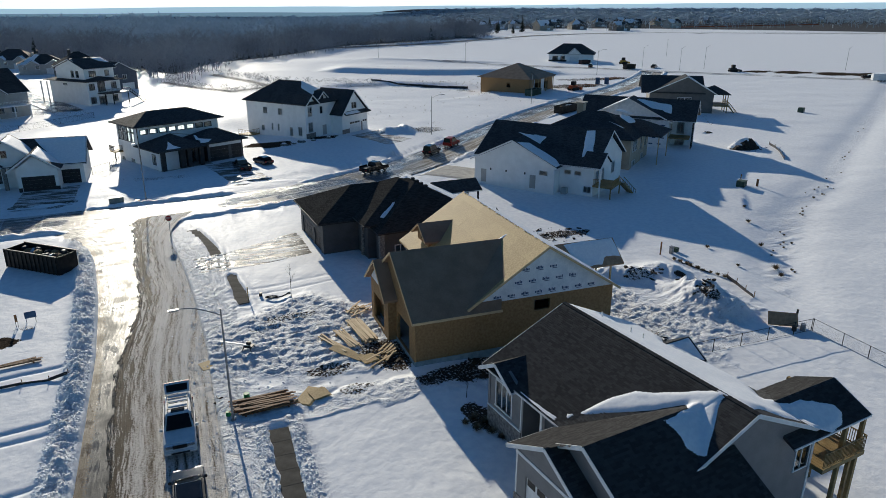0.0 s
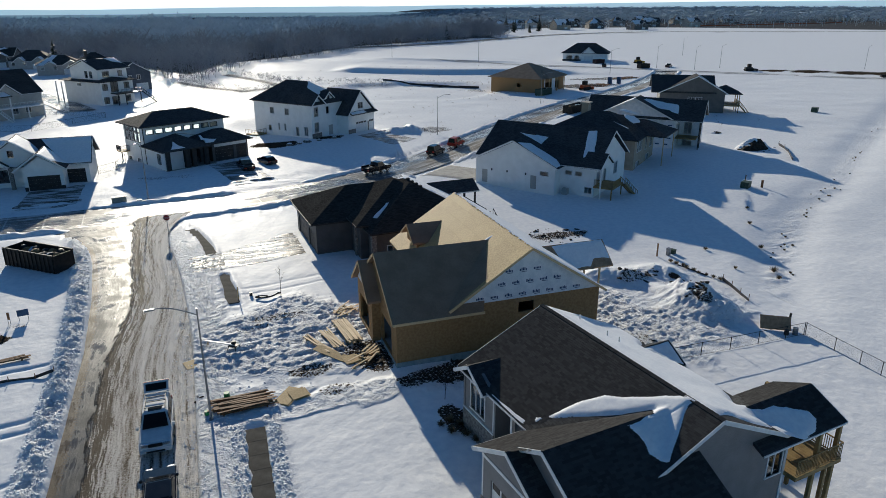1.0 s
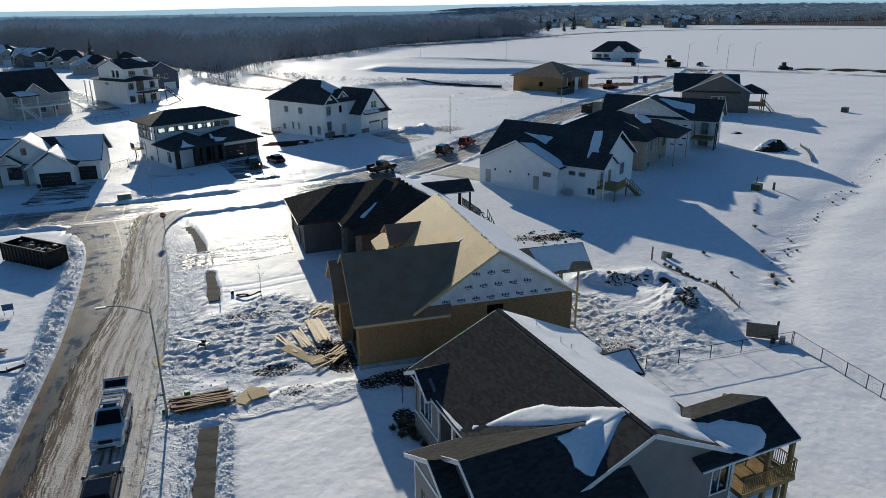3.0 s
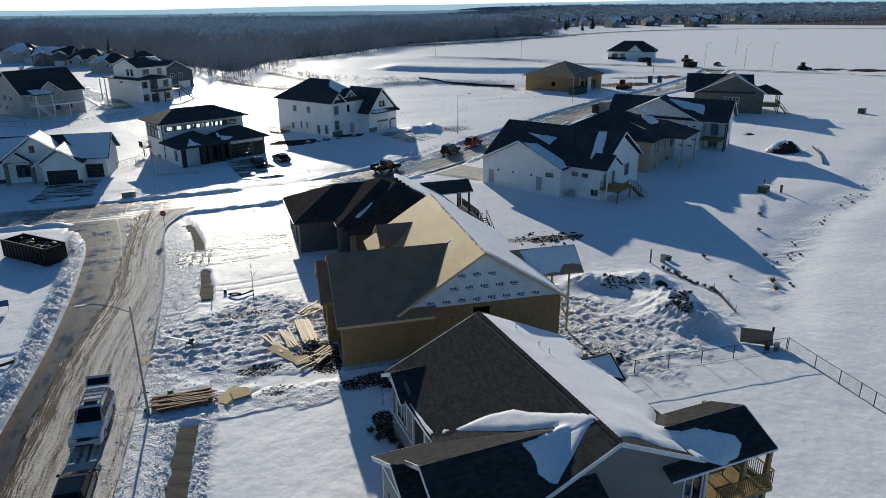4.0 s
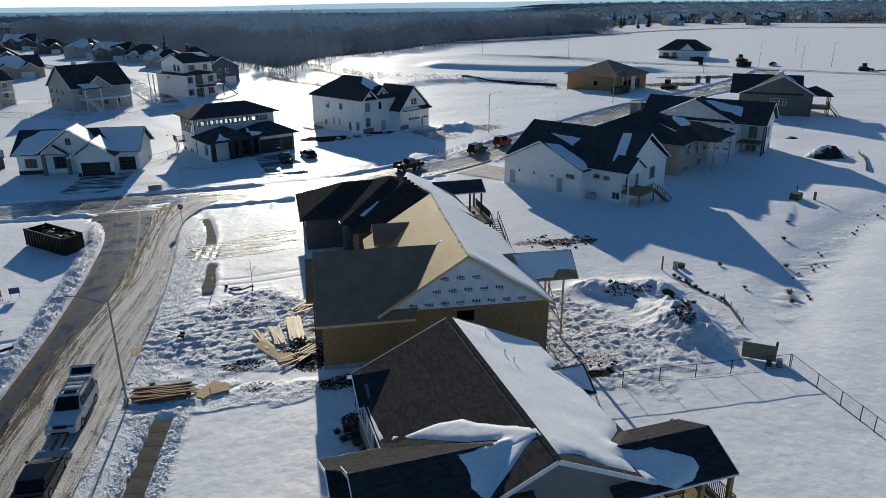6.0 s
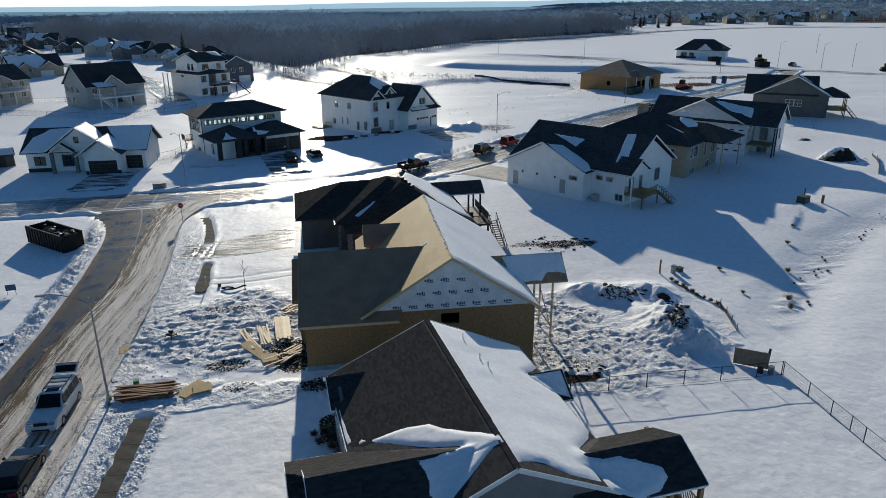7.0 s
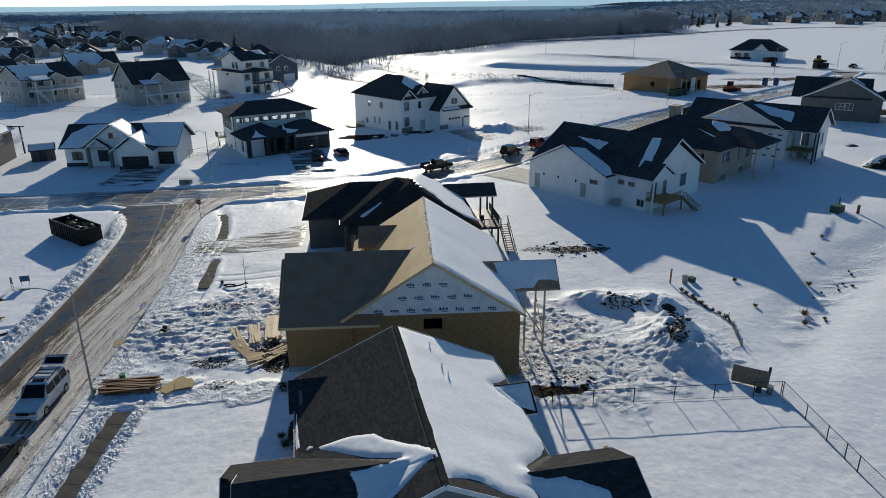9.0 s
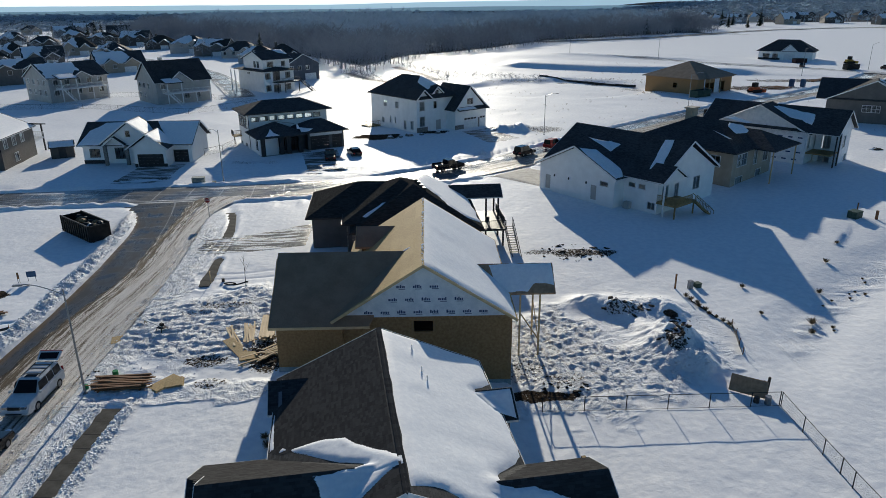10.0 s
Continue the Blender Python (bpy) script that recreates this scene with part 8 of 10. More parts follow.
def patch_sheet(name, corners, material, label, lift=0.02, n=64):
    """A thin paved surface over four corners that follows the land."""
    bm = bmesh.new()
    uv = bm.loops.layers.uv.verify()
    c = [Vector(p) for p in corners]
    grid = []
    for i in range(n + 1):
        row = []
        for j in range(n + 1):
            p = c[0].lerp(c[1], i / n).lerp(c[3].lerp(c[2], i / n), j / n)
            row.append(p)
        grid.append(row)
    X = np.array([[p.x for p in r] for r in grid])
    Y = np.array([[p.y for p in r] for r in grid])
    rim = np.minimum(np.minimum(np.arange(n + 1), n - np.arange(n + 1))[:, None], np.minimum(np.arange(n + 1), n - np.arange(n + 1))[None, :]) / n
    Z = ground_height(X, Y) + lift * 0.4 - 0.10 * (1 - sstep(rim, 0.0, 0.10)) + 0.03 * fbm(X, Y, 1.5, 3, 77)
    V = [[bm.verts.new((X[i, j], Y[i, j], Z[i, j])) for j in range(n + 1)] for i in range(n + 1)]
    for i in range(n):
        for j in range(n):
            f = bm.faces.new((V[i][j], V[i + 1][j], V[i + 1][j + 1], V[i][j + 1]))
            for lp in f.loops:
                lp[uv].uv = (lp.vert.co.x, lp.vert.co.y)
    bmesh.ops.recalc_face_normals(bm, faces=bm.faces[:])
    return tagged(part(name, bm, material), label, "driveway", kind="structure")


def drive_material():
    m, nt, p = nodes_of("wet_drive")
    v = coords(nt, "Object", (0.16, 1.0, 1.0))
    a, b = noise_of(nt, 1.5, 6, v, 0.65), noise_of(nt, 6, 5, coords(nt), 0.65)
    wet = mixc(nt, b, (0.07, 0.064, 0.054), (0.17, 0.158, 0.138))
    ice = mixc(nt, b, (0.62, 0.64, 0.66), (0.82, 0.84, 0.86))
    f = ramp(nt, calc(nt, "MULTIPLY_ADD", a, 0.8, calc(nt, "MULTIPLY", b, 0.2)), 0.47, 0.54)
    p.inputs["Specular IOR Level"].default_value = 0.06
    nt.links.new(mixc(nt, f, wet, ice), p.inputs["Base Color"])
    nt.links.new(calc(nt, "MULTIPLY_ADD", f, 0.3, 0.3), p.inputs["Roughness"])
    bump_to(nt, p, calc(nt, "MULTIPLY_ADD", f, 1.0, calc(nt, "MULTIPLY", b, 0.2)), 0.05)
    return m


DRIVE = drive_material()
patch_sheet("driveway", [(-1.2, 70.4, 0), (12.9, 72.4, 0), (12.2, 82.0, 0), (-1.4, 76.0, 0)], DRIVE, "wet driveway streaked with melting snow", 0.08)
patch_sheet("driveway", [(36.0, 106.5, 0), (43.2, 100.0, 0), (48.6, 105.5, 0), (42.0, 112.5, 0)], CONCRETE, "bare concrete driveway", 0.32)
patch_sheet("driveway", [(-24, 104.0, 0), (-15.4, 104.2, 0), (-15.6, 117.8, 0), (-24.0, 114.6, 0)], DRIVE, "shaded driveway with packed snow", 0.10)
patch_sheet("driveway", [(6.5, 107.5, 0), (13.0, 110.0, 0), (9.0, 129.5, 0), (2.0, 126.0, 0)], DRIVE, "shaded driveway with packed snow", 0.10)
patch_sheet("driveway", [(38.5, 131.5, 0), (46.0, 137.0, 0), (39.0, 148.5, 0), (33.0, 145.5, 0)], DRIVE, "driveway with packed snow before the garage", 0.10)


# ---------------------------------------------------------------- street furniture
def street_lamp(x, y, h, yaw, reach=2.6, z=None):
    T = thing("street_lamp", pose(x, y, gz(x, y) - 0.1 if z is None else z, 0, 0, yaw), "tapered steel street lamp with curved arm", "street lamp", "street lamps")
    part("pole", rods([((0, 0, -0.2), (0, 0, h), 0.085, 0.05)], 10), STEEL, T)
    part("base_plate", rods([((0, 0, 0), (0, 0, 0.16), 0.2, 0.17)], 10), STEEL, T)
    pts = [Vector((-reach * t, 0, h - 0.45 + 0.95 * math.sin(t * math.pi / 2))) for t in np.linspace(0, 1, 9)]
    bm = bmesh.new()
    for a, b in zip(pts, pts[1:]):
        rod(bm, a, b, 0.035, 0.033, 8)
    part("arm", bm, STEEL, T)
    bm = soft_box(-reach - 0.62, -0.13, h + 0.42, -reach + 0.05, 0.13, h + 0.53, 0.04)
    part("lantern", bm, STEEL, T)
    return T


street_lamp(0.85, 42.3, 8.4, 8, 2.5)
street_lamp(-6.3, 104.9, 8.2, 80, 2.4)
street_lamp(50.6, 140.6, 8.3, 140, 2.4)
street_lamp(94.8, 178.2, 8.3, 140, 2.4)
for x, y, yaw in ((161, 247, 140), (197, 266, 200), (208, 254, 200), (224, 257, 200), (132, 318, 120), (100, 360, 120), (279, 230, 200), (260, 330, 200)):
    street_lamp(x, y, 9.5, yaw, 2.6)


def stop_sign(x, y):
    T = thing("stop_sign", pose(x, y, gz(x, y) - 0.1, 0, 0, -8), "red octagonal stop sign on a steel post", "stop sign")
    part("post", boxes((-0.035, -0.03, -0.3, 0.035, 0.03, 2.9)), STEEL, T)
    for name, r, d, mat in (("border", 0.40, 0.0, WHITE_TRIM), ("plate", 0.365, 0.012, RED_PAINT)):
        bm = bmesh.new()
        m = Matrix.Translation((0, -0.045 - d, 2.55)) @ Euler((radians(90), radians(22.5), 0)).to_matrix().to_4x4()
        bmesh.ops.create_cone(bm, cap_ends=True, segments=8, radius1=r, radius2=r, depth=0.02, matrix=m)
        part(name, bm, mat, T)
    cu = bpy.data.curves.new("lettering", "FONT")
    cu.body, cu.size, cu.align_x, cu.align_y, cu.extrude = "STOP", 0.27, "CENTER", "CENTER", 0.003
    cu.materials.append(WHITE_TRIM)
    ob = new("lettering", cu)
    ob.parent = T
    ob.matrix_basis = pose(0, -0.075, 2.55, 90, 0, 0)
    return T


stop_sign(-3.0, 86.0)


def cabinet(x, y, yaw, w, d, h, mat, label, category="utility box"):
    T = thing("utility_box", pose(x, y, gz(x, y) - 0.08, 0, 0, yaw), label, category)
    part("body", soft_box(-w / 2, -d / 2, 0, w / 2, d / 2, h, 0.03), mat, T)
    part("lid", soft_box(-w / 2 - 0.03, -d / 2 - 0.03, h, w / 2 + 0.03, d / 2 + 0.03, h + 0.07, 0.02), mat, T)
    return T


cabinet(-10.2, 104.8, 10, 1.9, 1.1, 1.1, PALE_METAL, "pale green transformer box beside the avenue")
cabinet(-7.4, 103.6, 10, 0.6, 0.6, 0.7, GREEN_METAL, "small green utility box beside a lamp")
cabinet(52.6, 61.9, 20, 0.45, 0.4, 0.9, STEEL, "pale utility pedestal in the snow")
cabinet(53.5, 62.3, 20, 0.6, 0.6, 0.5, GREEN_METAL, "low dark green utility box in the snow")
cabinet(80.8, 81.0, 30, 1.5, 1.2, 0.9, GREEN_METAL, "dark green transformer box in the field")
cabinet(155, 138.7, 30, 1.8, 1.4, 1.2, GREEN_METAL, "dark green transformer box in the field")


def timber_post(x, y, h, w=0.14, mat=None, name="post", label="weathered timber post standing in the snow"):
    T = thing(name, pose(x, y, gz(x, y), 0, 0, 12), label, "post")
    part("shaft", boxes((-w / 2, -w / 2, -0.3, w / 2, w / 2, h)), mat or LUMBER_RED, T)
    part("cap", boxes((-w / 2 - 0.02, -w / 2 - 0.02, h, w / 2 + 0.02, w / 2 + 0.02, h + 0.04)), mat or LUMBER_RED, T)
    return T


timber_post(51.1, 62.0, 1.55, 0.13)
timber_post(83.0, 80.0, 1.1, 0.25)
timber_post(81.9, 82.4, 1.5, 0.12)
timber_post(3.9, 63.0, 1.3, 0.09, PLANK, label="pale timber stake standing in the snow")


# ---------------------------------------------------------------- fences
def chain_fence(posts, height, label, gates=()):
    T = thing("fence", pose(posts[0][0], posts[0][1], 0), label, "chain-link fence")
    P = [Vector((x, y, gz(x, y))) for x, y in posts]
    o = Vector((posts[0][0], posts[0][1], 0))
    up = Vector((0, 0, height))
    for p in P:
        part("post", rods([(p - o - Vector((0, 0, 0.2)), p - o + up + Vector((0, 0, 0.04)), 0.035, 0.035)], 6), BLACK_STEEL, T)
    for a, b in zip(P, P[1:]):
        part("rail", rods([(a - o + up, b - o + up, 0.024, 0.024)], 6), BLACK_STEEL, T)
        part("rail", rods([(a - o + Vector((0, 0, 0.06)), b - o + Vector((0, 0, 0.06)), 0.012, 0.012)], 5), BLACK_STEEL, T)
        L = (b - a).length
        bm = bmesh.new()
        k = int(L / 0.14)
        for i in range(-8, k):
            for sg in (0, 1):
                s0, s1, z0, z1 = i * 0.14, i * 0.14 + height, 0.06, height
                if s0 < 0:
                    z0, s0 = z0 - s0, 0
                if s1 > L:
                    z1, s1 = z1 - (s1 - L), L
                if z1 - z0 < 0.05:
                    continue
                za, zb = (z0, z1) if sg == 0 else (height - z0 + 0.06, height - z1 + 0.06)
                p, q = a.lerp(b, s0 / L) - o + Vector((0, 0, za)), a.lerp(b, s1 / L) - o + Vector((0, 0, zb))
                bar(bm, p, q, 0.0025)
        ob = part("mesh", bm, BLACK_STEEL, T)
        ob["kind"] = "stuff"
    return T


chain_fence([(34.0 + 3.04 * i, 40.45 + 0.03 * i) for i in range(6)] + [(51.3, 40.6)], 1.2, "black chain-link fence across a snowy back garden")
chain_fence([(51.4, 40.55), (51.35, 37.4), (51.35, 34.9), (51.4, 33.0), (51.4, 31.7), (51.5, 28.8), (51.5, 25.8), (51.6, 22.8)], 1.2, "black chain-link fence along a snowy field")
chain_fence([(-88, 186), (-77, 186), (-66, 186), (-55, 182), (-44, 177), (-34, 174), (-27, 183), (-20.5, 190.5)], 1.3, "black fence behind the back gardens")
chain_fence([(-73, 207), (-60, 209), (-45, 206), (-33, 200), (-20.5, 190.5)], 1.3, "black fence between the back gardens")
chain_fence([(-15.0, 124.0), (-12.5, 127.0), (-11.5, 133.0)], 1.3, "black fence beside the white house")


def silt_fence(pts, label, h=0.6):
    T = thing("silt_fence", pose(pts[0][0], pts[0][1], 0), label, "silt fence")
    o = Vector((pts[0][0], pts[0][1], 0))
    P = [Vector((x, y, gz(x, y))) - o for x, y in pts]
    bm = bmesh.new()
    rng = random.Random(3)
    for a, b in zip(P, P[1:]):
        lean = Vector((rng.uniform(-0.12, 0.12), rng.uniform(-0.12, 0.12), 0))
        s = (b - a).cross(Vector((0, 0, 1))).normalized() * 0.012
        t = Vector((0, 0, h * rng.uniform(0.5, 1.0)))
        hexa(bm, [a - s, a + s, b + s, b - s, a - s + t + lean, a + s + t + lean, b + s + t + lean, b - s + t + lean])
    part("fabric", bm, DARK_TRIM, T)
    for p in P:
        part("stake", boxes((p.x - 0.025, p.y - 0.025, p.z - 0.2, p.x + 0.025, p.y + 0.025, p.z + h + 0.15)), LUMBER_RED, T)
    return T


silt_fence([(53.3, 53.4), (52.9, 51.6), (52.4, 49.8), (52.0, 48.2)], "sagging dark silt fence with wooden stakes")
silt_fence([(52.6, 55.2), (52.1, 57.0), (51.6, 58.8)], "low remains of a silt fence buried in snow", 0.22)
silt_fence([(67.5 + 2.75 * i, 253.5 - 2.74 * i) for i in range(11)], "long black silt fence along a snowy bank", 0.9)
silt_fence([(-15.0, 52.3), (-13.4, 52.5), (-11.6, 52.4), (-10.3, 52.5)], "low black silt fence half buried in snow", 0.3)
silt_fence([(103, 94), (105.5, 97), (108, 100), (110, 103), (112, 106.5)], "leaning silt fence in the field", 0.7)


# ---------------------------------------------------------------- cars
def profile_body(points, width, inset, z_in):
    """A car body: side outline (x, z) carried across the width, narrowed above z_in, with rounded edges."""
    bm = bmesh.new()
    rings = []
    for s in (-1, 1):
        rings.append([bm.verts.new((x, s * (width / 2 - (inset if z > z_in else 0)), z)) for x, z in points])
    n = len(points)
    bm.faces.new(rings[0])
    bm.faces.new(rings[1][::-1])
    for i in range(n):
        bm.faces.new((rings[0][i], rings[1][i], rings[1][(i + 1) % n], rings[0][(i + 1) % n]))
    bmesh.ops.recalc_face_normals(bm, faces=bm.faces[:])
    bmesh.ops.bevel(bm, geom=bm.edges[:], offset=0.06, segments=3, affect="EDGES", clamp_overlap=True)
    return bm


def wheel(T, x, y, r, w=0.24):
    bm = bmesh.new()
    rod(bm, (x, y - w / 2, r), (x, y + w / 2, r), r, r, 20)
    bmesh.ops.bevel(bm, geom=[e for e in bm.edges if e.calc_length() < r * 0.5], offset=0.02, segments=2, affect="EDGES")
    t = part("wheel", bm, RUBBER, T)
    bm = bmesh.new()
    s = 1 if y > 0 else -1
    rod(bm, (x, y + s * (w / 2 - 0.05), r), (x, y + s * (w / 2 + 0.012), r), r * 0.62, r * 0.56, 14)
    part("rim", bm, STEEL, t)


def panel(bm, pts, t=0.012):
    """A flat pane through four points, with a little thickness along its normal."""
    pts = [Vector(p) for p in pts]
    n = (pts[1] - pts[0]).cross(pts[3] - pts[0]).normalized() * t
    hexa(bm, [p - n for p in pts] + [p + n for p in pts])


def suv(x, y, yaw):
    z = gz(x, y)
    T = thing("suv", pose(x, y, -0.09, 0, 0, yaw), "white sport utility car with roof rack and raised tailgate", "car")
    # x forward
    body = [(-2.5, 0.45), (-2.45, 1.15), (1.15, 1.18), (2.35, 1.05), (2.58, 0.85), (2.6, 0.42), (2.3, 0.30), (-2.3, 0.32)]
    part("body", profile_body(body, 1.95, 0, 9), WHITE_PAINT, T)
    cabin = [(-2.42, 1.10), (-2.25, 1.86), (-1.9, 1.93), (0.25, 1.92), (1.15, 1.10)]
    bm = profile_body(cabin, 1.84, 0.14, 1.5)
    cab = part("cabin", bm, WHITE_PAINT, T)
    bm = bmesh.new()
    panel(bm, [(1.08, -0.78, 1.22), (1.08, 0.78, 1.22), (0.36, 0.64, 1.85), (0.36, -0.64, 1.85)], 0.02)
    part("windscreen", bm, CAR_GLASS, T)
    for s in (-1, 1):
        for a, b, c, d in ((0.55, 0.82, -0.35, 0.12), (-0.45, -0.45, -1.2, -1.2), (-1.3, -1.3, -2.15, -2.05)):
            bm = bmesh.new()
            panel(bm, [(b, s * 0.905, 1.22), (a if a > 0 else a, s * 0.80, 1.78), (c, s * 0.80, 1.78), (c, s * 0.905, 1.22)], 0.02)
            part("side_window", bm, CAR_GLASS, T)
        part("roof_rail", bars([((-1.9, s * 0.62, 2.0), (0.1, s * 0.62, 2.0))], 0.05), BLACK_STEEL, T)
        part("headlight", soft_box(2.42, s * 0.62 - 0.24, 0.82, 2.60, s * 0.62 + 0.24, 1.02, 0.04), CHROME, T)
        part("mirror", soft_box(0.85, s * 1.08 - 0.1, 1.18, 1.05, s * 1.08 + 0.1, 1.36, 0.03), WHITE_PAINT, T)
        part("running_board", boxes((-1.2, s * 0.98 - 0.09, 0.34, 1.2, s * 0.98 + 0.09, 0.40)), BLACK_STEEL, T)
        part("tail_light", soft_box(-2.52, s * 0.86 - 0.08, 0.95, -2.42, s * 0.86 + 0.08, 1.35, 0.02), RED_PAINT, T)
    for xx in (-1.5, -0.9, -0.2):
        part("rack_bar", bars([((xx, -0.64, 2.02), (xx, 0.64, 2.02))], 0.05), BLACK_STEEL, T)
    part("grille", soft_box(2.54, -0.42, 0.78, 2.63, 0.42, 1.0, 0.02), BLACK_STEEL, T)
    part("bumper", soft_box(2.45, -0.95, 0.42, 2.72, 0.95, 0.68, 0.06), WHITE_PAINT, T)
    part("air_intake", boxes((2.70, -0.55, 0.48, 2.73, 0.55, 0.6)), BLACK_STEEL, T)
    part("sunroof", soft_box(-0.35, -0.42, 1.925, 0.15, 0.42, 1.945, 0.01), CAR_GLASS, T)
    bm = bmesh.new()
    panel(bm, [(-2.3, -0.78, 1.92), (-2.3, 0.78, 1.92), (-3.0, 0.80, 2.32), (-3.0, -0.80, 2.32)], 0.05)
    gate = part("tailgate", bm, WHITE_PAINT, T)
    bm = bmesh.new()
    panel(bm, [(-2.38, -0.66, 2.005), (-2.38, 0.66, 2.005), (-2.86, 0.68, 2.28), (-2.86, -0.68, 2.28)], 0.02)
    part("rear_window", bm, CAR_GLASS, gate)
    part("tail_lamp_bar", soft_box(-3.1, -0.84, 2.28, -2.98, 0.84, 2.38, 0.03), RED_PAINT, gate)
    for a in (-1.55, 1.45):
        for s in (-1, 1):
            wheel(T, a, s * 0.86, 0.39)
    return T


def sedan(x, y, yaw, paint, label, pickup=False, tall=False):
    T = thing("pickup_truck" if pickup else "car", pose(x, y, -0.09, 0, 0, yaw), label, "pickup" if pickup else "car")
    if pickup:
        part("body", profile_body([(-2.8, 0.5), (-2.8, 1.05), (1.2, 1.08), (2.6, 1.02), (2.75, 0.5), (2.3, 0.38), (-2.4, 0.4)], 1.95, 0, 9), paint, T)
        part("cabin", profile_body([(-0.75, 1.0), (-0.6, 1.8), (0.6, 1.82), (1.3, 1.05)], 1.8, 0.12, 1.4), paint, T)
        bm = bmesh.new()
        panel(bm, [(1.22, -0.74, 1.16), (1.22, 0.74, 1.16), (0.72, 0.62, 1.74), (0.72, -0.62, 1.74)], 0.02)
        part("windscreen", bm, CAR_GLASS, T)
        part("bed", boxes((-2.7, -0.8, 1.06, -0.85, 0.8, 1.10)), BLACK_STEEL, T)
        part("bed_wall", boxes((-2.75, -0.95, 1.05, -0.8, -0.85, 1.35)), paint, T)
        part("bed_wall", boxes((-2.75, 0.85, 1.05, -0.8, 0.95, 1.35)), paint, T)
        a, b, h = -1.7, 1.75, 1.2
    else:
        top = 1.85 if tall else 1.45
        part("body", profile_body([(-2.3, 0.4), (-2.35, 0.95), (1.1, 0.98), (2.2, 0.82), (2.38, 0.55), (2.2, 0.28), (-2.1, 0.3)], 1.82, 0, 9), paint, T)
        part("cabin", profile_body([(-2.2 if tall else -1.9, 0.9), (-1.5 if not tall else -2.1, top - 0.03), (0.1, top), (1.15, 0.94)], 1.70, 0.16, 1.2), paint, T)
        bm = bmesh.new()
        panel(bm, [(1.08, -0.72, 1.02), (1.08, 0.72, 1.02), (0.2, 0.58, top - 0.06), (0.2, -0.58, top - 0.06)], 0.02)
        part("windscreen", bm, CAR_GLASS, T)
        bm = bmesh.new()
        panel(bm, [(-1.92 if not tall else -2.22, 0.7, 1.0), (-1.92 if not tall else -2.22, -0.7, 1.0), (-1.5 if not tall else -2.12, -0.56, top - 0.07), (-1.5 if not tall else -2.12, 0.56, top - 0.07)], 0.02)
        part("rear_window", bm, CAR_GLASS, T)
        a, b = -1.4, 1.4
        h = top
    for s in (-1, 1):
        if not pickup:
            bm = bmesh.new()
            panel(bm, [(0.75, s * 0.84, 1.0), (0.1, s * 0.72, h - 0.08), (-1.4, s * 0.72, h - 0.08), (-1.6, s * 0.84, 1.0)], 0.018)
            part("side_window", bm, CAR_GLASS, T)
        else:
            bm = bmesh.new()
            panel(bm, [(1.05, s * 0.885, 1.12), (0.55, s * 0.79, 1.7), (-0.55, s * 0.79, 1.7), (-0.62, s * 0.885, 1.12)], 0.018)
            part("side_window", bm, CAR_GLASS, T)
        part("headlight", soft_box(b + 0.72, s * 0.6 - 0.2, 0.66, b + 0.92, s * 0.6 + 0.2, 0.82, 0.03), CHROME, T)
        part("tail_light", soft_box(-2.42 if not pickup else -2.84, s * 0.66 - 0.2, 0.72, -2.3 if not pickup else -2.74, s * 0.66 + 0.2, 0.9, 0.02), RED_PAINT, T)
        part("mirror", soft_box(0.75, s * 0.98 - 0.09, 1.0, 0.92, s * 0.98 + 0.09, 1.14, 0.03), paint, T)
        for q in (a, b):
            wheel(T, q, s * 0.80, 0.34 if not pickup else 0.39)
    return T


suv(-2.5, 41.9, -90)
sedan(-2.1, 34.75, 91, BLACK_PAINT, "black saloon car parked behind the white one")
sedan(29.6, 111.0, 33, BLACK_PAINT, "black pickup parked on the avenue with snow in its bed", True)
sedan(43.9, 121.9, 45, BLACK_PAINT, "dark estate car parked beside the avenue", False, True)
sedan(50.4, 128.2, 45, RED_PAINT, "red and white van parked beside the avenue", False, True)
sedan(60.8, 130.6, 45, WHITE_PAINT, "white van parked beside the snowy avenue", False, True)
sedan(8.6, 120.2, 100, BLACK_PAINT, "black pickup parked before a garage", True)
sedan(12.6, 123.8, 110, BLACK_PAINT, "dark saloon car on a snowy drive")
sedan(-46.0, 213.0, 20, DARK_RED_PAINT, "red pickup parked by the back gardens", True)
for x, y, yaw in ((178, 279, 60), (255, 199, -30), (205, 268, 40)):
    sedan(x, y, yaw, BLACK_PAINT, "dark pickup on the far road", True)


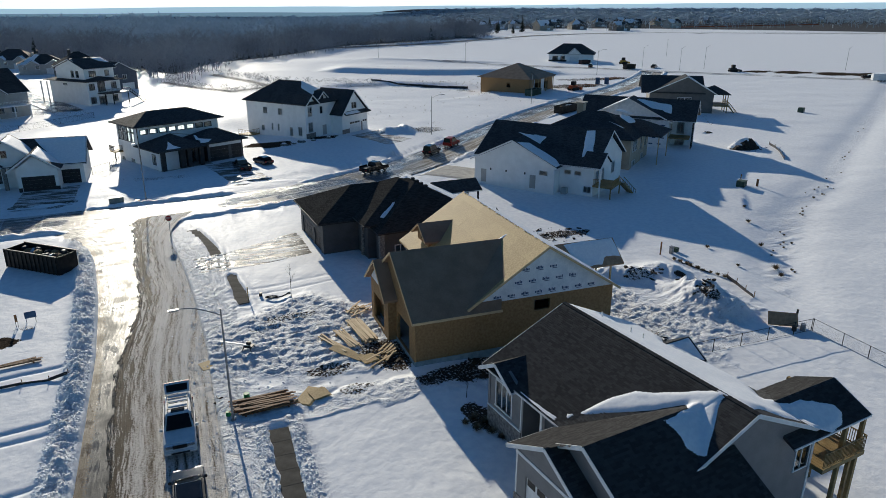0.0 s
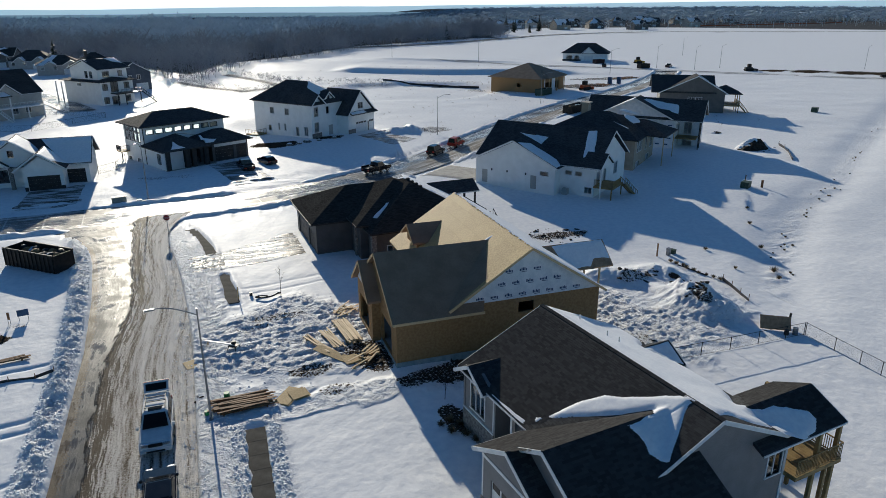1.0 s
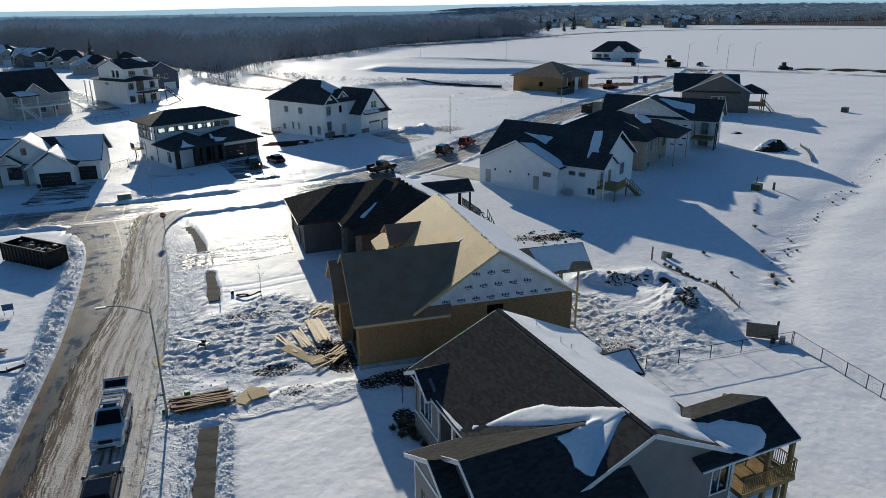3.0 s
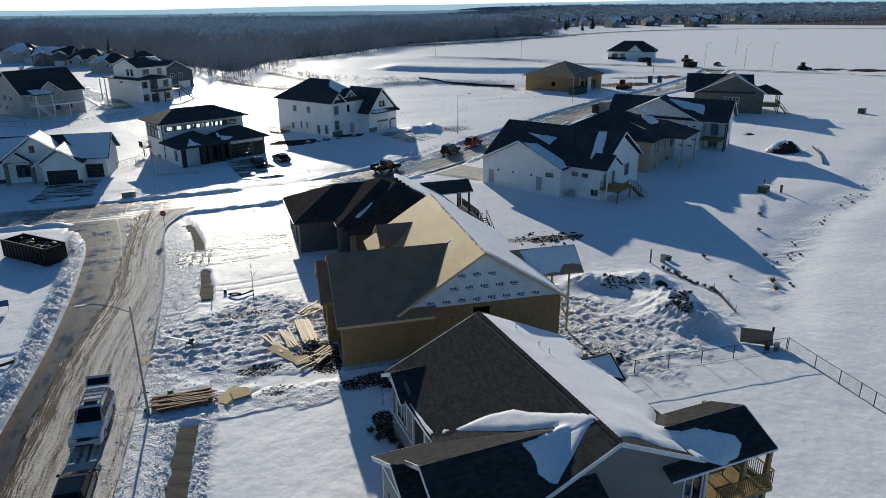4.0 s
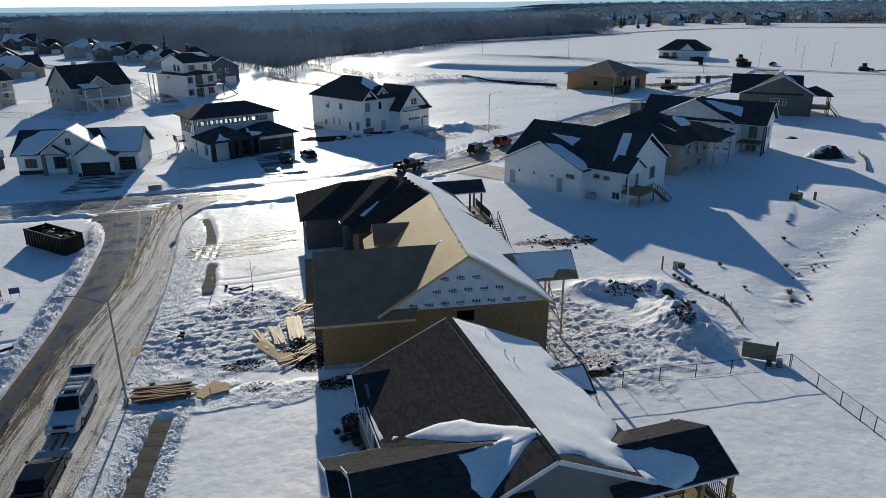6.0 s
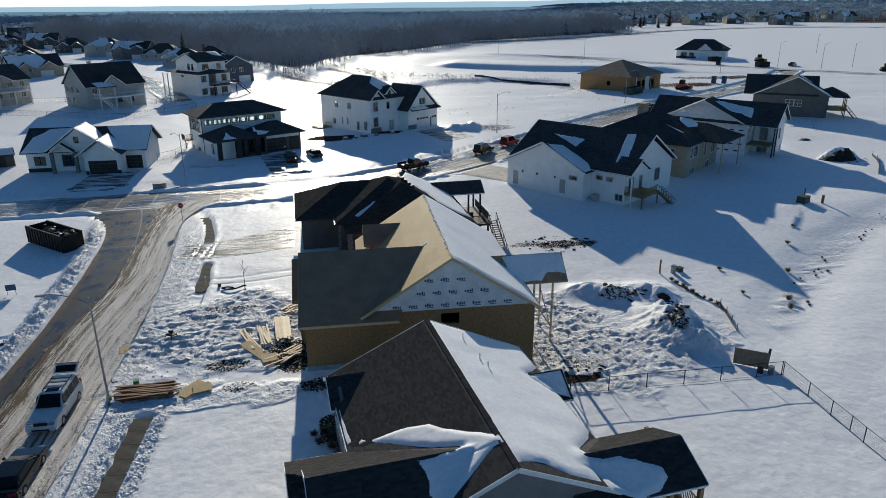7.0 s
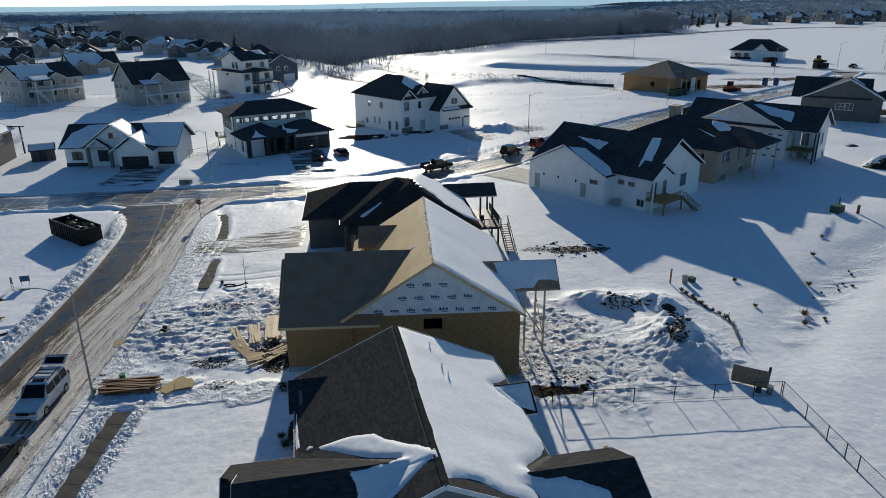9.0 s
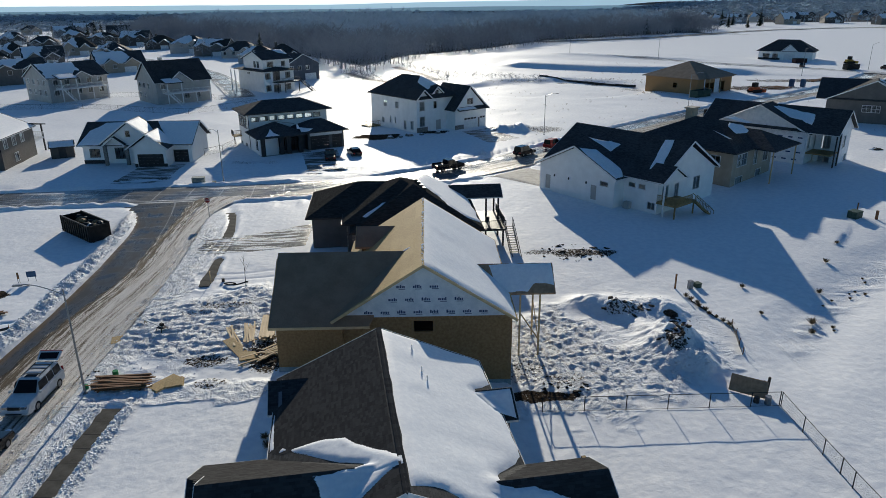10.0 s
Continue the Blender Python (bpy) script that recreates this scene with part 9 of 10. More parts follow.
def container(x, y, yaw, L, W, Hh, mat, label, rubbish=True, seed=1):
    T = thing("dumpster", pose(x, y, gz(x, y) - 0.05, 0, 0, yaw), label, "dumpster")
    z0 = 0.12
    part("floor", boxes((0, 0, z0, L, W, z0 + 0.1)), mat, T)
    for nm, b in (("side_wall", (0, 0, z0 + 0.1, L, 0.06, Hh)), ("side_wall", (0, W - 0.06, z0 + 0.1, L, W, Hh)), ("end_wall", (0, 0.06, z0 + 0.1, 0.06, W - 0.06, Hh)), ("end_wall", (L - 0.06, 0.06, z0 + 0.1, L, W - 0.06, Hh))):
        part(nm, boxes(b), mat, T)
    for i in range(int(L / 0.6) + 1):
        for y0, y1 in ((-0.09, 0.0), (W, W + 0.09)):
            part("rib", boxes((min(i * 0.6, L - 0.08), y0, z0, min(i * 0.6, L - 0.08) + 0.08, y1, Hh)), mat, T)
    for y0, y1 in ((-0.07, 0.07), (W - 0.07, W + 0.07)):
        part("top_rail", boxes((-0.02, y0, Hh, L + 0.02, y1, Hh + 0.1)), mat, T)
    for y0 in (0.3, W - 0.5):
        part("skid", boxes((0, y0, 0, L, y0 + 0.2, z0)), mat, T)
    if rubbish:
        rng = random.Random(seed)
        for i in range(22):
            px, py = rng.uniform(0.6, L - 0.6), rng.uniform(0.4, W - 0.4)
            s = rng.uniform(0.25, 0.6)
            bm = bmesh.new()
            bmesh.ops.create_icosphere(bm, subdivisions=2, radius=s)
            for v in bm.verts:
                v.co *= 1 + 0.35 * noise.noise(v.co * 3 + Vector((i, 0, 0)))
                v.co.z *= 0.7
            bm.transform(Matrix.Translation((px, py, Hh - 0.75 + rng.uniform(0, 0.55))))
            part("rubbish_bag", bm, rng.choice([BLACK_STEEL, DARK_TRIM, WRAP, OSB_WALL, BLACK_STEEL]), T)
    return T


container(-19.4, 80.4, -41.0, 7.4, 2.5, 2.05, BLACK_STEEL, "black roll-off dumpster heaped with rubbish in the snow")
container(102.5, 192.5, 35, 6.5, 2.4, 1.9, GREEN_METAL, "green dumpster beside the strand board house", True, 4)
container(92.5, 156.5, 33, 9.0, 2.4, 2.0, BLACK_STEEL, "long dark dumpster on a snowy drive", True, 7)
container(184, 296, 10, 5.5, 2.3, 1.9, DARK_RED_PAINT, "red dumpster before the far house", False, 5)
container(188, 265, 10, 5.5, 2.3, 2.0, BLACK_STEEL, "dark container beside the far road", False, 6)


# ---------------------------------------------------------------- building materials on the lot
def lumber_stack(name, x, y, yaw, n, length, mat, label, wide=1.2, seed=1, messy=0.15, layers=3):
    rng = random.Random(seed)
    T = thing(name, pose(x, y, gz(x, y) + 0.02, 0, 0, yaw), label, "lumber")
    for i in range(n):
        lay = i % layers
        yy = (i // layers) / max(1, n // layers) * wide - wide / 2 + rng.uniform(-0.03, 0.03)
        L = length * rng.uniform(0.75, 1.05)
        bm = boxes((-L / 2, -0.07, 0, L / 2, 0.07, 0.04))
        ob = part("plank", bm, mat, T)
        ob.matrix_basis = pose(rng.uniform(-messy, messy), yy, 0.10 + lay * 0.06 + rng.uniform(0, 0.02), 0, rng.uniform(-1.5, 1.5), rng.uniform(-20, 20) * messy)
    for s in (-0.35, 0.35):
        part("bearer", boxes((length * s - 0.05, -wide / 2 - 0.1, -0.08, length * s + 0.05, wide / 2 + 0.1, 0.09)), mat, T)
    return T


lumber_stack("lumber_stack", 12.25, 51.6, -83, 30, 4.7, PLANK, "stack of pale sawn planks before the unfinished house", 1.25, 2, 0.05)
lumber_stack("lumber_stack", 10.8, 50.9, -76, 12, 3.5, PLANK, "loose stack of pale sawn planks on the snow", 0.8, 3, 0.25, 2)
lumber_stack("lumber_stack", 9.5, 50.4, -67, 5, 3.8, PLANK, "few loose sawn planks lying on rough snow", 0.45, 12, 0.3, 2)
lumber_stack("lumber_stack", 3.1, 43.5, 4, 34, 4.2, LUMBER_RED, "long stack of reddish boards beside the street lamp", 1.9, 4, 0.35, 4)
lumber_stack("lumber_stack", 12.9, 47.0, 40, 9, 1.7, PLANK, "scattered short planks by the garage wall", 1.4, 6, 1.0, 2)
lumber_stack("lumber_stack", 12.2, 45.9, 35, 2, 2.6, PLANK, "single long pole lying by the garage wall", 0.1, 13, 0.05, 2)
lumber_stack("lumber_stack", 12.9, 56.0, 40, 9, 1.8, PLANK, "scattered offcuts beside the garage", 1.4, 7, 1.0, 2)
lumber_stack("lumber_stack", -14.6, 56.0, 8, 10, 4.0, LUMBER_RED, "row of boards lying in the snow", 0.5, 8, 0.2, 2)
lumber_stack("lumber_stack", 158, 231.5, 20, 18, 12, LUMBER_RED, "long stacks of building lumber on bare ground", 5, 9, 0.3, 3)
lumber_stack("lumber_stack", 136, 214, 35, 18, 9, LUMBER_RED, "stacks of building lumber on churned ground", 6, 10, 0.8, 3)


def sheet_board(x, y, w, d, yaw, tip=2, mat=None, label="sheet of strand board lying on the snow"):
    z = gz(x, y)
    T = thing("board_sheet", pose(x, y, z + 0.10, tip, -tip, yaw), label, "board")
    part("sheet", soft_box(-w / 2, -d / 2, -0.02, w / 2, d / 2, 0.012, 0.006, 1), mat or OSB, T)
    part("lower_sheet", soft_box(-w / 2 + 0.12, -d / 2 - 0.1, -0.046, w / 2 + 0.12, d / 2 - 0.1, -0.024, 0.006, 1), mat or OSB, T)
    return T


sheet_board(-0.3, 51.0, 1.3, 1.25, 18)
sheet_board(6.2, 43.5, 1.2, 2.2, -38)
sheet_board(6.9, 43.4, 1.2, 1.2, 15)
sheet_board(10.45, 48.0, 0.85, 4.1, 37.6, 3, label="long strip of strand board on rough snow")
sheet_board(11.5, 46.8, 1.2, 1.2, 12)


def leaning_board(x, y, yaw):
    z = gz(x, y)
    T = thing("plywood_board", pose(x, y, z, 0, 0, yaw), "weathered plywood board leaning on stumps by the fence", "board")
    ob = part("board", soft_box(-1.3, -0.02, 0, 1.3, 0.02, 1.3, 0.008, 1), PLYWOOD_AND_SHADED_OSB, T)
    ob.matrix_basis = pose(0, -0.5, 0.05, -38, 0, 0)
    for i, (px, h) in enumerate(((1.2, 1.4), (0.9, 1.0))):
        part("stump", rods([((px, 0.35, -0.1), (px + 0.1, 0.45, h), 0.13, 0.1)], 8), BARK, T)
    return T


leaning_board(49.9, 42.6, -33)


def barrel(x, y, h, r, mat, label):
    T = thing("barrel", pose(x, y, gz(x, y)), label, "barrel")
    part("drum", rods([((0, 0, -0.05), (0, 0, h), r, r * 0.92)], 14), mat, T)
    part("rim", rods([((0, 0, h), (0, 0, h + 0.04), r * 0.97, r * 0.97)], 14), mat, T)


barrel(50.6, 40.9, 0.62, 0.24, STEEL, "pale green barrel beside the fence corner")
barrel(49.9, 41.2, 0.4, 0.22, DARK_TRIM, "dark bucket beside the fence corner")
barrel(2.0, 44.8, 0.35, 0.22, GREEN_PLASTIC, "green plastic bucket on the lumber stack")
barrel(0.6, 43.0, 0.25, 0.18, GREEN_PLASTIC, "green plastic bag beside the lumber stack")
barrel(5.1, 63.2, 0.3, 0.16, DARK_TRIM, "black bucket standing in the snow")


def saw_bench(x, y):
    T = thing("saw_bench", pose(x, y, gz(x, y), 0, 0, -35), "small timber saw bench holding one long beam", "saw bench")
    part("beam", boxes((-2.6, -0.08, 0.30, 0.1, 0.08, 0.38)), WHITE_TRIM, T, "pale long beam")
    part("top", boxes((-0.35, -0.3, 0.23, 0.35, 0.3, 0.30)), BLACK_STEEL, T)
    for sx in (-0.3, 0.3):
        for sy in (-0.25, 0.25):
            part("leg", bars([((sx * 1.3, sy * 1.5, -0.05), (sx, sy, 0.25))], 0.05), BLACK_STEEL, T)
    part("saw_head", soft_box(-0.15, -0.15, 0.38, 0.2, 0.15, 0.66, 0.05), BLACK_STEEL, T)
    part("prop", bars([((-2.5, -0.1, -0.05), (-2.4, 0.0, 0.30)), ((-2.5, 0.15, -0.05), (-2.4, 0.0, 0.30))], 0.05), PLANK, T)


saw_bench(2.9, 52.2)


def hose(x, y):
    T = thing("black_hose", pose(x, y, gz(x, y) + 0.06), "coil of thick black drain pipe on the snow", "hose")
    bm = bmesh.new()
    pts = [Vector((0.7 * math.cos(a) * (1 + 0.15 * math.sin(3 * a)) + 0.15 * a, 0.38 * math.sin(a), 0.03 * a)) for a in np.linspace(0.4, 6.6, 26)]
    for a, b in zip(pts, pts[1:]):
        rod(bm, a, b, 0.07, 0.07, 8)
    part("pipe", bm, RUBBER, T, smooth=True)
    part("pipe_end", rods([(pts[-1], pts[-1] + Vector((0.3, 0.05, 0)), 0.085, 0.085)]), RUBBER, T)


hose(5.8, 62.2)


def yard_sign(x, y, w, h, mat, label):
    T = thing("yard_sign", pose(x, y, gz(x, y), 0, 0, 10), label, "sign")
    part("board", boxes((-w / 2, -0.015, 0.45, w / 2, 0.015, 0.45 + h)), mat, T)
    for s in (-0.4, 0.4):
        part("leg", boxes((s * w - 0.02, -0.02, -0.2, s * w + 0.02, 0.02, 0.45)), STEEL, T)


yard_sign(-14.6, 64.2, 0.9, 0.6, BLUE_PLASTIC, "small dark blue sign standing in the snow")
yard_sign(-15.6, 63.6, 0.2, 0.7, LUMBER_RED, "narrow stake sign beside the dug hole")


def clod_heap(x, y, w, n, label, mat, seed):
    """A loose heap of frozen clods."""
    rng = random.Random(seed)
    T = thing("earth_heap", pose(x, y, 0), label, "earth heap")
    for i in range(n):
        a, r = rng.uniform(0, 6.28), w * math.sqrt(rng.random())
        px, py, s = r * math.cos(a), r * 0.6 * math.sin(a), 0.06 + 0.17 * rng.random() ** 2.5
        bm = bmesh.new()
        bmesh.ops.create_icosphere(bm, subdivisions=2, radius=s)
        off = Vector((i * 3.1, seed, 0))
        for v in bm.verts:
            v.co *= 1 + 1.1 * noise.noise(v.co * 0.9 / s + off) + 0.5 * noise.noise(v.co * 2.4 / s + off)
            v.co.z *= 0.55
        bm.transform(Matrix.Translation((px, py, gz(x + px, y + py) + s * 0.08)) @ Matrix.Rotation(rng.uniform(0, 6.28), 4, "Z") @ Matrix.Diagonal((rng.uniform(0.8, 1.9), rng.uniform(0.7, 1.1), 1, 1)))
        part("clod", bm, mat, T)


clod_heap(46.5, 49.2, 1.3, 40, "dark frozen clods on a snow-covered earth mound", DIRT, 1)
clod_heap(44.8, 56.7, 2.4, 44, "dark frozen clods on a snowy earth bank", DIRT, 2)
clod_heap(48.4, 54.2, 1.5, 22, "dark clods showing through the snow", DIRT, 3)
clod_heap(43.0, 72.3, 4.4, 70, "dark clods scattered over bare ground", DIRT, 4)


def dirt_heap(x, y, w, d, h, seed):
    """A dumped heap of frozen earth with snow lying on its far side and in its hollows."""
    T = thing("earth_heap", pose(x, y, gz(x, y) - 0.15, 0, 0, 12), "heap of dark frozen earth streaked with snow", "earth heap")
    for name, lo, hi, mat in (("earth", 0.0, 9.0, DIRT), ("snow_cover", 0.02, 9.0, SNOW)):
        bm = bmesh.new()
        n = 44
        a = np.linspace(-1.15, 1.15, n)
        X, Y = np.meshgrid(a * w, a * d)
        r = np.hypot(X / w, Y / d)
        Z = h * np.clip(1 - r ** 1.6, -0.15, 1) * (1 + 1.5 * fbm(X, Y, 2.2, 3, seed)) + 0.55 * fbm(X, Y, 0.7, 3, seed + 4) * (r < 1.05)
        if name == "snow_cover":
            Z = Z + 0.22 * (fbm(X, Y, 1.6, 3, seed + 9) - 0.02) + 0.05 * (Y > 0)
        V = [[bm.verts.new((X[i, j], Y[i, j], Z[i, j])) for j in range(n)] for i in range(n)]
        for i in range(n - 1):
            for j in range(n - 1):
                bm.faces.new((V[i][j], V[i][j + 1], V[i + 1][j + 1], V[i + 1][j]))
        part(name, bm, mat, T)


dirt_heap(104.6, 105.6, 4.4, 2.6, 1.9, 61)
dirt_heap(109.4, 121.7, 1.8, 1.0, 0.5, 64)
clod_heap(104.6, 104.4, 4.4, 26, "dark clods round the earth heap", DIRT, 10)
clod_heap(13.4, 46.0, 1.2, 22, "frozen clods beside the garage wall", DIRT, 6)
clod_heap(22, 42.2, 5.0, 46, "frozen clods along the foundation", DIRT, 7)
clod_heap(36.5, 43.5, 2.2, 24, "frozen clods behind the unfinished house", DIRT, 8)
clod_heap(0.0, 45.4, 0.8, 12, "dark tarpaulin scraps and clods by the kerb", DIRT, 9)


def shrub(x, y, s, seed, mat=None, label="dry leafless shrub in a mulch bed"):
    rng = np.random.default_rng(seed)
    T = thing("shrub", pose(x, y, gz(x, y)), label, "shrub", "shrubs")
    tris = []
    for i in range(170):
        a, t = rng.uniform(0, 6.28), rng.uniform(0.2, 1)
        d = np.array([math.cos(a) * t, math.sin(a) * t, rng.uniform(0.3, 1.0)]) * s
        b = d * rng.uniform(0.1, 0.6)
        w = np.cross(d, [0, 0, 1])
        w = w / (np.linalg.norm(w) + 1e-6) * 0.03
        tris.append([b - w, b + w, d])
    ob = mesh_of("foliage", np.array(tris), mat or SHRUB)
    ob.parent = T
    part("stem", rods([((0, 0, -0.1), (0, 0, s * 0.5), 0.03, 0.01)], 6), BARK, T)


for i, (x, y, s) in enumerate([(16.0, 36.2, 0.5), (16.6, 35.6, 0.45), (15.7, 35.0, 0.5), (16.5, 34.4, 0.5), (16.9, 33.6, 0.45), (15.3, 35.9, 0.4), (12.2, 28.0, 0.5)]):
    shrub(x, y, s, i)
for i, (x, y, s) in enumerate([(61.2, 54.4, 0.7), (58.0, 62.0, 0.4), (65.5, 61.0, 0.5), (70, 68, 0.5), (60.4, 52.8, 0.5), (74, 73, 0.4), (57.2, 56.0, 0.35)]):
    shrub(x, y, s, 40 + i, label="tuft of dry grass in the snowy swale")


def rubble():
    """Crumbled lumps of ploughed and trodden snow, too many to count."""
    rng = np.random.default_rng(21)
    bm = bmesh.new()
    bmesh.ops.create_icosphere(bm, subdivisions=1, radius=1.0)
    V = np.array([v.co[:] for v in bm.verts])
    F = np.array([[v.index for v in f.verts] for f in bm.faces])
    bm.free()
    spots = []

    def beside(line, lo, hi, n, s0, s1, y0, y1):
        pts = np.array(line, float)
        y = rng.uniform(y0, y1, n)
        x = np.interp(y, pts[:, 1], pts[:, 0]) + rng.uniform(lo, hi, n)
        spots.append((x, y, rng.uniform(s0, s1, n) ** 1.0))

    beside(STREET, -6.3, -4.4, 4600, 0.025, 0.095, 14, 83)
    beside(STREET, 3.4, 6.2, 1500, 0.02, 0.06, 14, 76)
    beside([(2.6, 10), (2.6, 90)], -0.6, 0.30, 800, 0.025, 0.09, 15, 41)
    beside([(4.5, 10), (4.5, 90)], -0.30, 0.7, 900, 0.025, 0.09, 15, 41)
    for cx, cy, a, b, k in CHURN[:7]:
        n = int(16 * a * b * k)
        r, t = np.sqrt(rng.uniform(0, 1, n)), rng.uniform(0, 6.283, n)
        spots.append((cx + a * r * np.cos(t), cy + b * r * np.sin(t), 0.02 + 0.055 * rng.uniform(0, 1, n) ** 4))
    x, y, s = (np.concatenate(c) for c in zip(*spots))
    free = ~((x > 14.2) & (x < 32.6) & (y > 43.9) & (y < 61.6)) & ~((x > -3.7) & (x < -1.2) & (y > 32.5) & (y < 45.2)) & (patches(EARTH, x, y, 200) < 0.25)
    x, y, s = x[free], y[free], s[free]
    z = ground_height(x, y)
    d, _ = along(STREET, x, y)
    z = np.where(np.abs(d) < 4.15, np.maximum(z, street_lift(x, y, d)), z)
    n = len(x)
    P = V[None] * (1 + 0.45 * rng.uniform(-1, 1, (n, len(V), 1))) * s[:, None, None] * rng.uniform(0.7, 1.3, (n, 1, 3)) * np.array([1, 1, 0.6])
    P = P + np.stack([x, y, z + s * 0.25], -1)[:, None, :]
    me = bpy.data.meshes.new("snow_rubble")
    faces = (F[None] + (np.arange(n) * len(V))[:, None, None]).reshape(-1)
    co = P.reshape(-1, 3).astype(np.float32)
    me.vertices.add(len(co))
    me.vertices.foreach_set("co", co.ravel())
    me.loops.add(len(faces))
    me.loops.foreach_set("vertex_index", faces.astype(np.int32))
    me.polygons.add(len(faces) // 3)
    me.polygons.foreach_set("loop_start", np.arange(0, len(faces), 3, dtype=np.int32))
    me.update(calc_edges=True)
    me.materials.append(SNOW)
    return tagged(new("snow_rubble", me), "crumbled lumps of ploughed snow beside the street", "snow lumps", kind="stuff")


rubble()
for i in range(9):
    q = random.Random(500 + i)
    shrub(53.0 - 0.19 * i + q.uniform(-0.3, 0.3), 53.6 + 0.8 * i, q.uniform(0.25, 0.5), 200 + i, label="dry stalks along the line of a snowed-in fence")
for i in range(34):
    q = random.Random(300 + i)
    k = q.uniform(0, 4.6)
    (ax, ay), (bx, by) = SWALE[1 + int(k)], SWALE[2 + int(k)]
    x, y = ax + (bx - ax) * (k % 1) + q.uniform(-1.3, 1.3), ay + (by - ay) * (k % 1) + q.uniform(-1.3, 1.3)
    shrub(x, y, q.uniform(0.12, 0.3), 120 + i, label="tuft of dry grass in the snowy swale")


def sapling(x, y, h, seed):
    rng = random.Random(seed)
    T = thing("young_tree", pose(x, y, gz(x, y)), "bare young tree tied to stakes in the snow", "tree", "young trees")
    part("trunk", rods([((0, 0, -0.2), (0.06, 0, h), 0.035, 0.008)], 6), BARK, T)
    for i in range(9):
        z = h * rng.uniform(0.4, 0.95)
        a = rng.uniform(0, 6.28)
        L = (h - z) * 0.6 + 0.15
        part("limb", rods([((0.06 * z / h, 0, z), (math.cos(a) * L * 0.45, math.sin(a) * L * 0.45, z + L * 0.8), 0.012, 0.004)], 5), BARK, T)


sapling(7.8, 61.6, 3.4, 1)
sapling(16.6, 38.9, 1.5, 2)


# ---------------------------------------------------------------- machines and small far things
def portable_toilet(x, y, yaw):
    T = thing("portable_toilet", pose(x, y, gz(x, y), 0, 0, yaw), "blue portable toilet on the building site", "portable toilet")
    part("cabin", soft_box(-0.6, -0.6, 0.05, 0.6, 0.6, 2.2, 0.05), BLUE_PLASTIC, T)
    part("roof", soft_box(-0.64, -0.64, 2.2, 0.64, 0.64, 2.4, 0.1), BLUE_PLASTIC, T)
    part("door", soft_box(-0.42, -0.64, 0.2, 0.42, -0.6, 2.05, 0.02), BLUE_PLASTIC, T)


portable_toilet(141.4, 216.0, 30)
portable_toilet(144.5, 215.0, 30)


def loader(x, y, yaw, paint, label):
    T = thing("tracked_loader", pose(x, y, gz(x, y), 0, 0, yaw), label, "machine")
    for s in (-1, 1):
        part("track", soft_box(-2.0, s * 1.0 - 0.28, 0, 2.0, s * 1.0 + 0.28, 1.0, 0.3, 3), RUBBER, T)
        part("arm", bars([((-0.6, s * 0.75, 1.6), (2.6, s * 0.75, 0.8))], 0.2, 0.3), paint, T)
    part("body", soft_box(-1.9, -0.75, 0.7, 1.2, 0.75, 1.7, 0.12), paint, T)
    cab = part("cab", soft_box(-0.9, -0.65, 1.7, 0.6, 0.65, 3.0, 0.12), BLACK_STEEL, T)
    part("window", boxes((0.58, -0.5, 1.95, 0.62, 0.5, 2.8)), CAR_GLASS, cab)
    part("bucket", soft_box(2.4, -1.3, 0.1, 3.3, 1.3, 1.0, 0.1), paint, T)


loader(124, 203.5, 20, ORANGE_PAINT, "orange tracked loader beside the strand board house")
loader(224.7, 239.6, -20, DARK_TRIM, "dark bulldozer on churned earth beside the road")
loader(205, 292, 10, YELLOW_PAINT, "yellow machine parked by the far road")


def box_trailer(x, y, yaw):
    T = thing("box_trailer", pose(x, y, gz(x, y), 0, 0, yaw), "white enclosed trailer parked on bare earth", "trailer")
    part("box", soft_box(-3.5, -1.2, 0.6, 3.5, 1.2, 3.0, 0.1), WHITE_PAINT, T)
    for a in (-0.6, 0.6):
        for s in (-1, 1):
            wheel(T, a, s * 1.1, 0.38)
    part("drawbar", bars([((3.5, 0, 0.6), (5.0, 0, 0.55))], 0.12), BLACK_STEEL, T)


box_trailer(249, 189, -30)


def garden_shed(x, y, yaw):
    T = thing("garden_shed", pose(x, y, gz(x, y), 0, 0, yaw), "small dark garden shed with snow on its roof", "shed")
    part("wall", boxes((-1.9, -1.5, -0.2, 1.9, 1.5, 2.1)), BROWN_SIDING, T)
    gable_roof(T, "x", 0, -2.1, 2.1, -1.75, 1.75, 3.0, 2.1, 2.1, SHINGLE_BLACK, trim=DARK_TRIM)
    roof_snow(T, [(-2.0, -0.05), (2.0, -0.05), (2.0, -1.7), (-2.0, -1.7)], lambda a, b: 3.0 + 0.514 * b, 0.08, 0.05, 4)
    part("door", boxes((-0.6, -1.54, 0, 0.6, -1.5, 1.9)), DARK_TRIM, T)


garden_shed(-41.0, 124.6, 25)


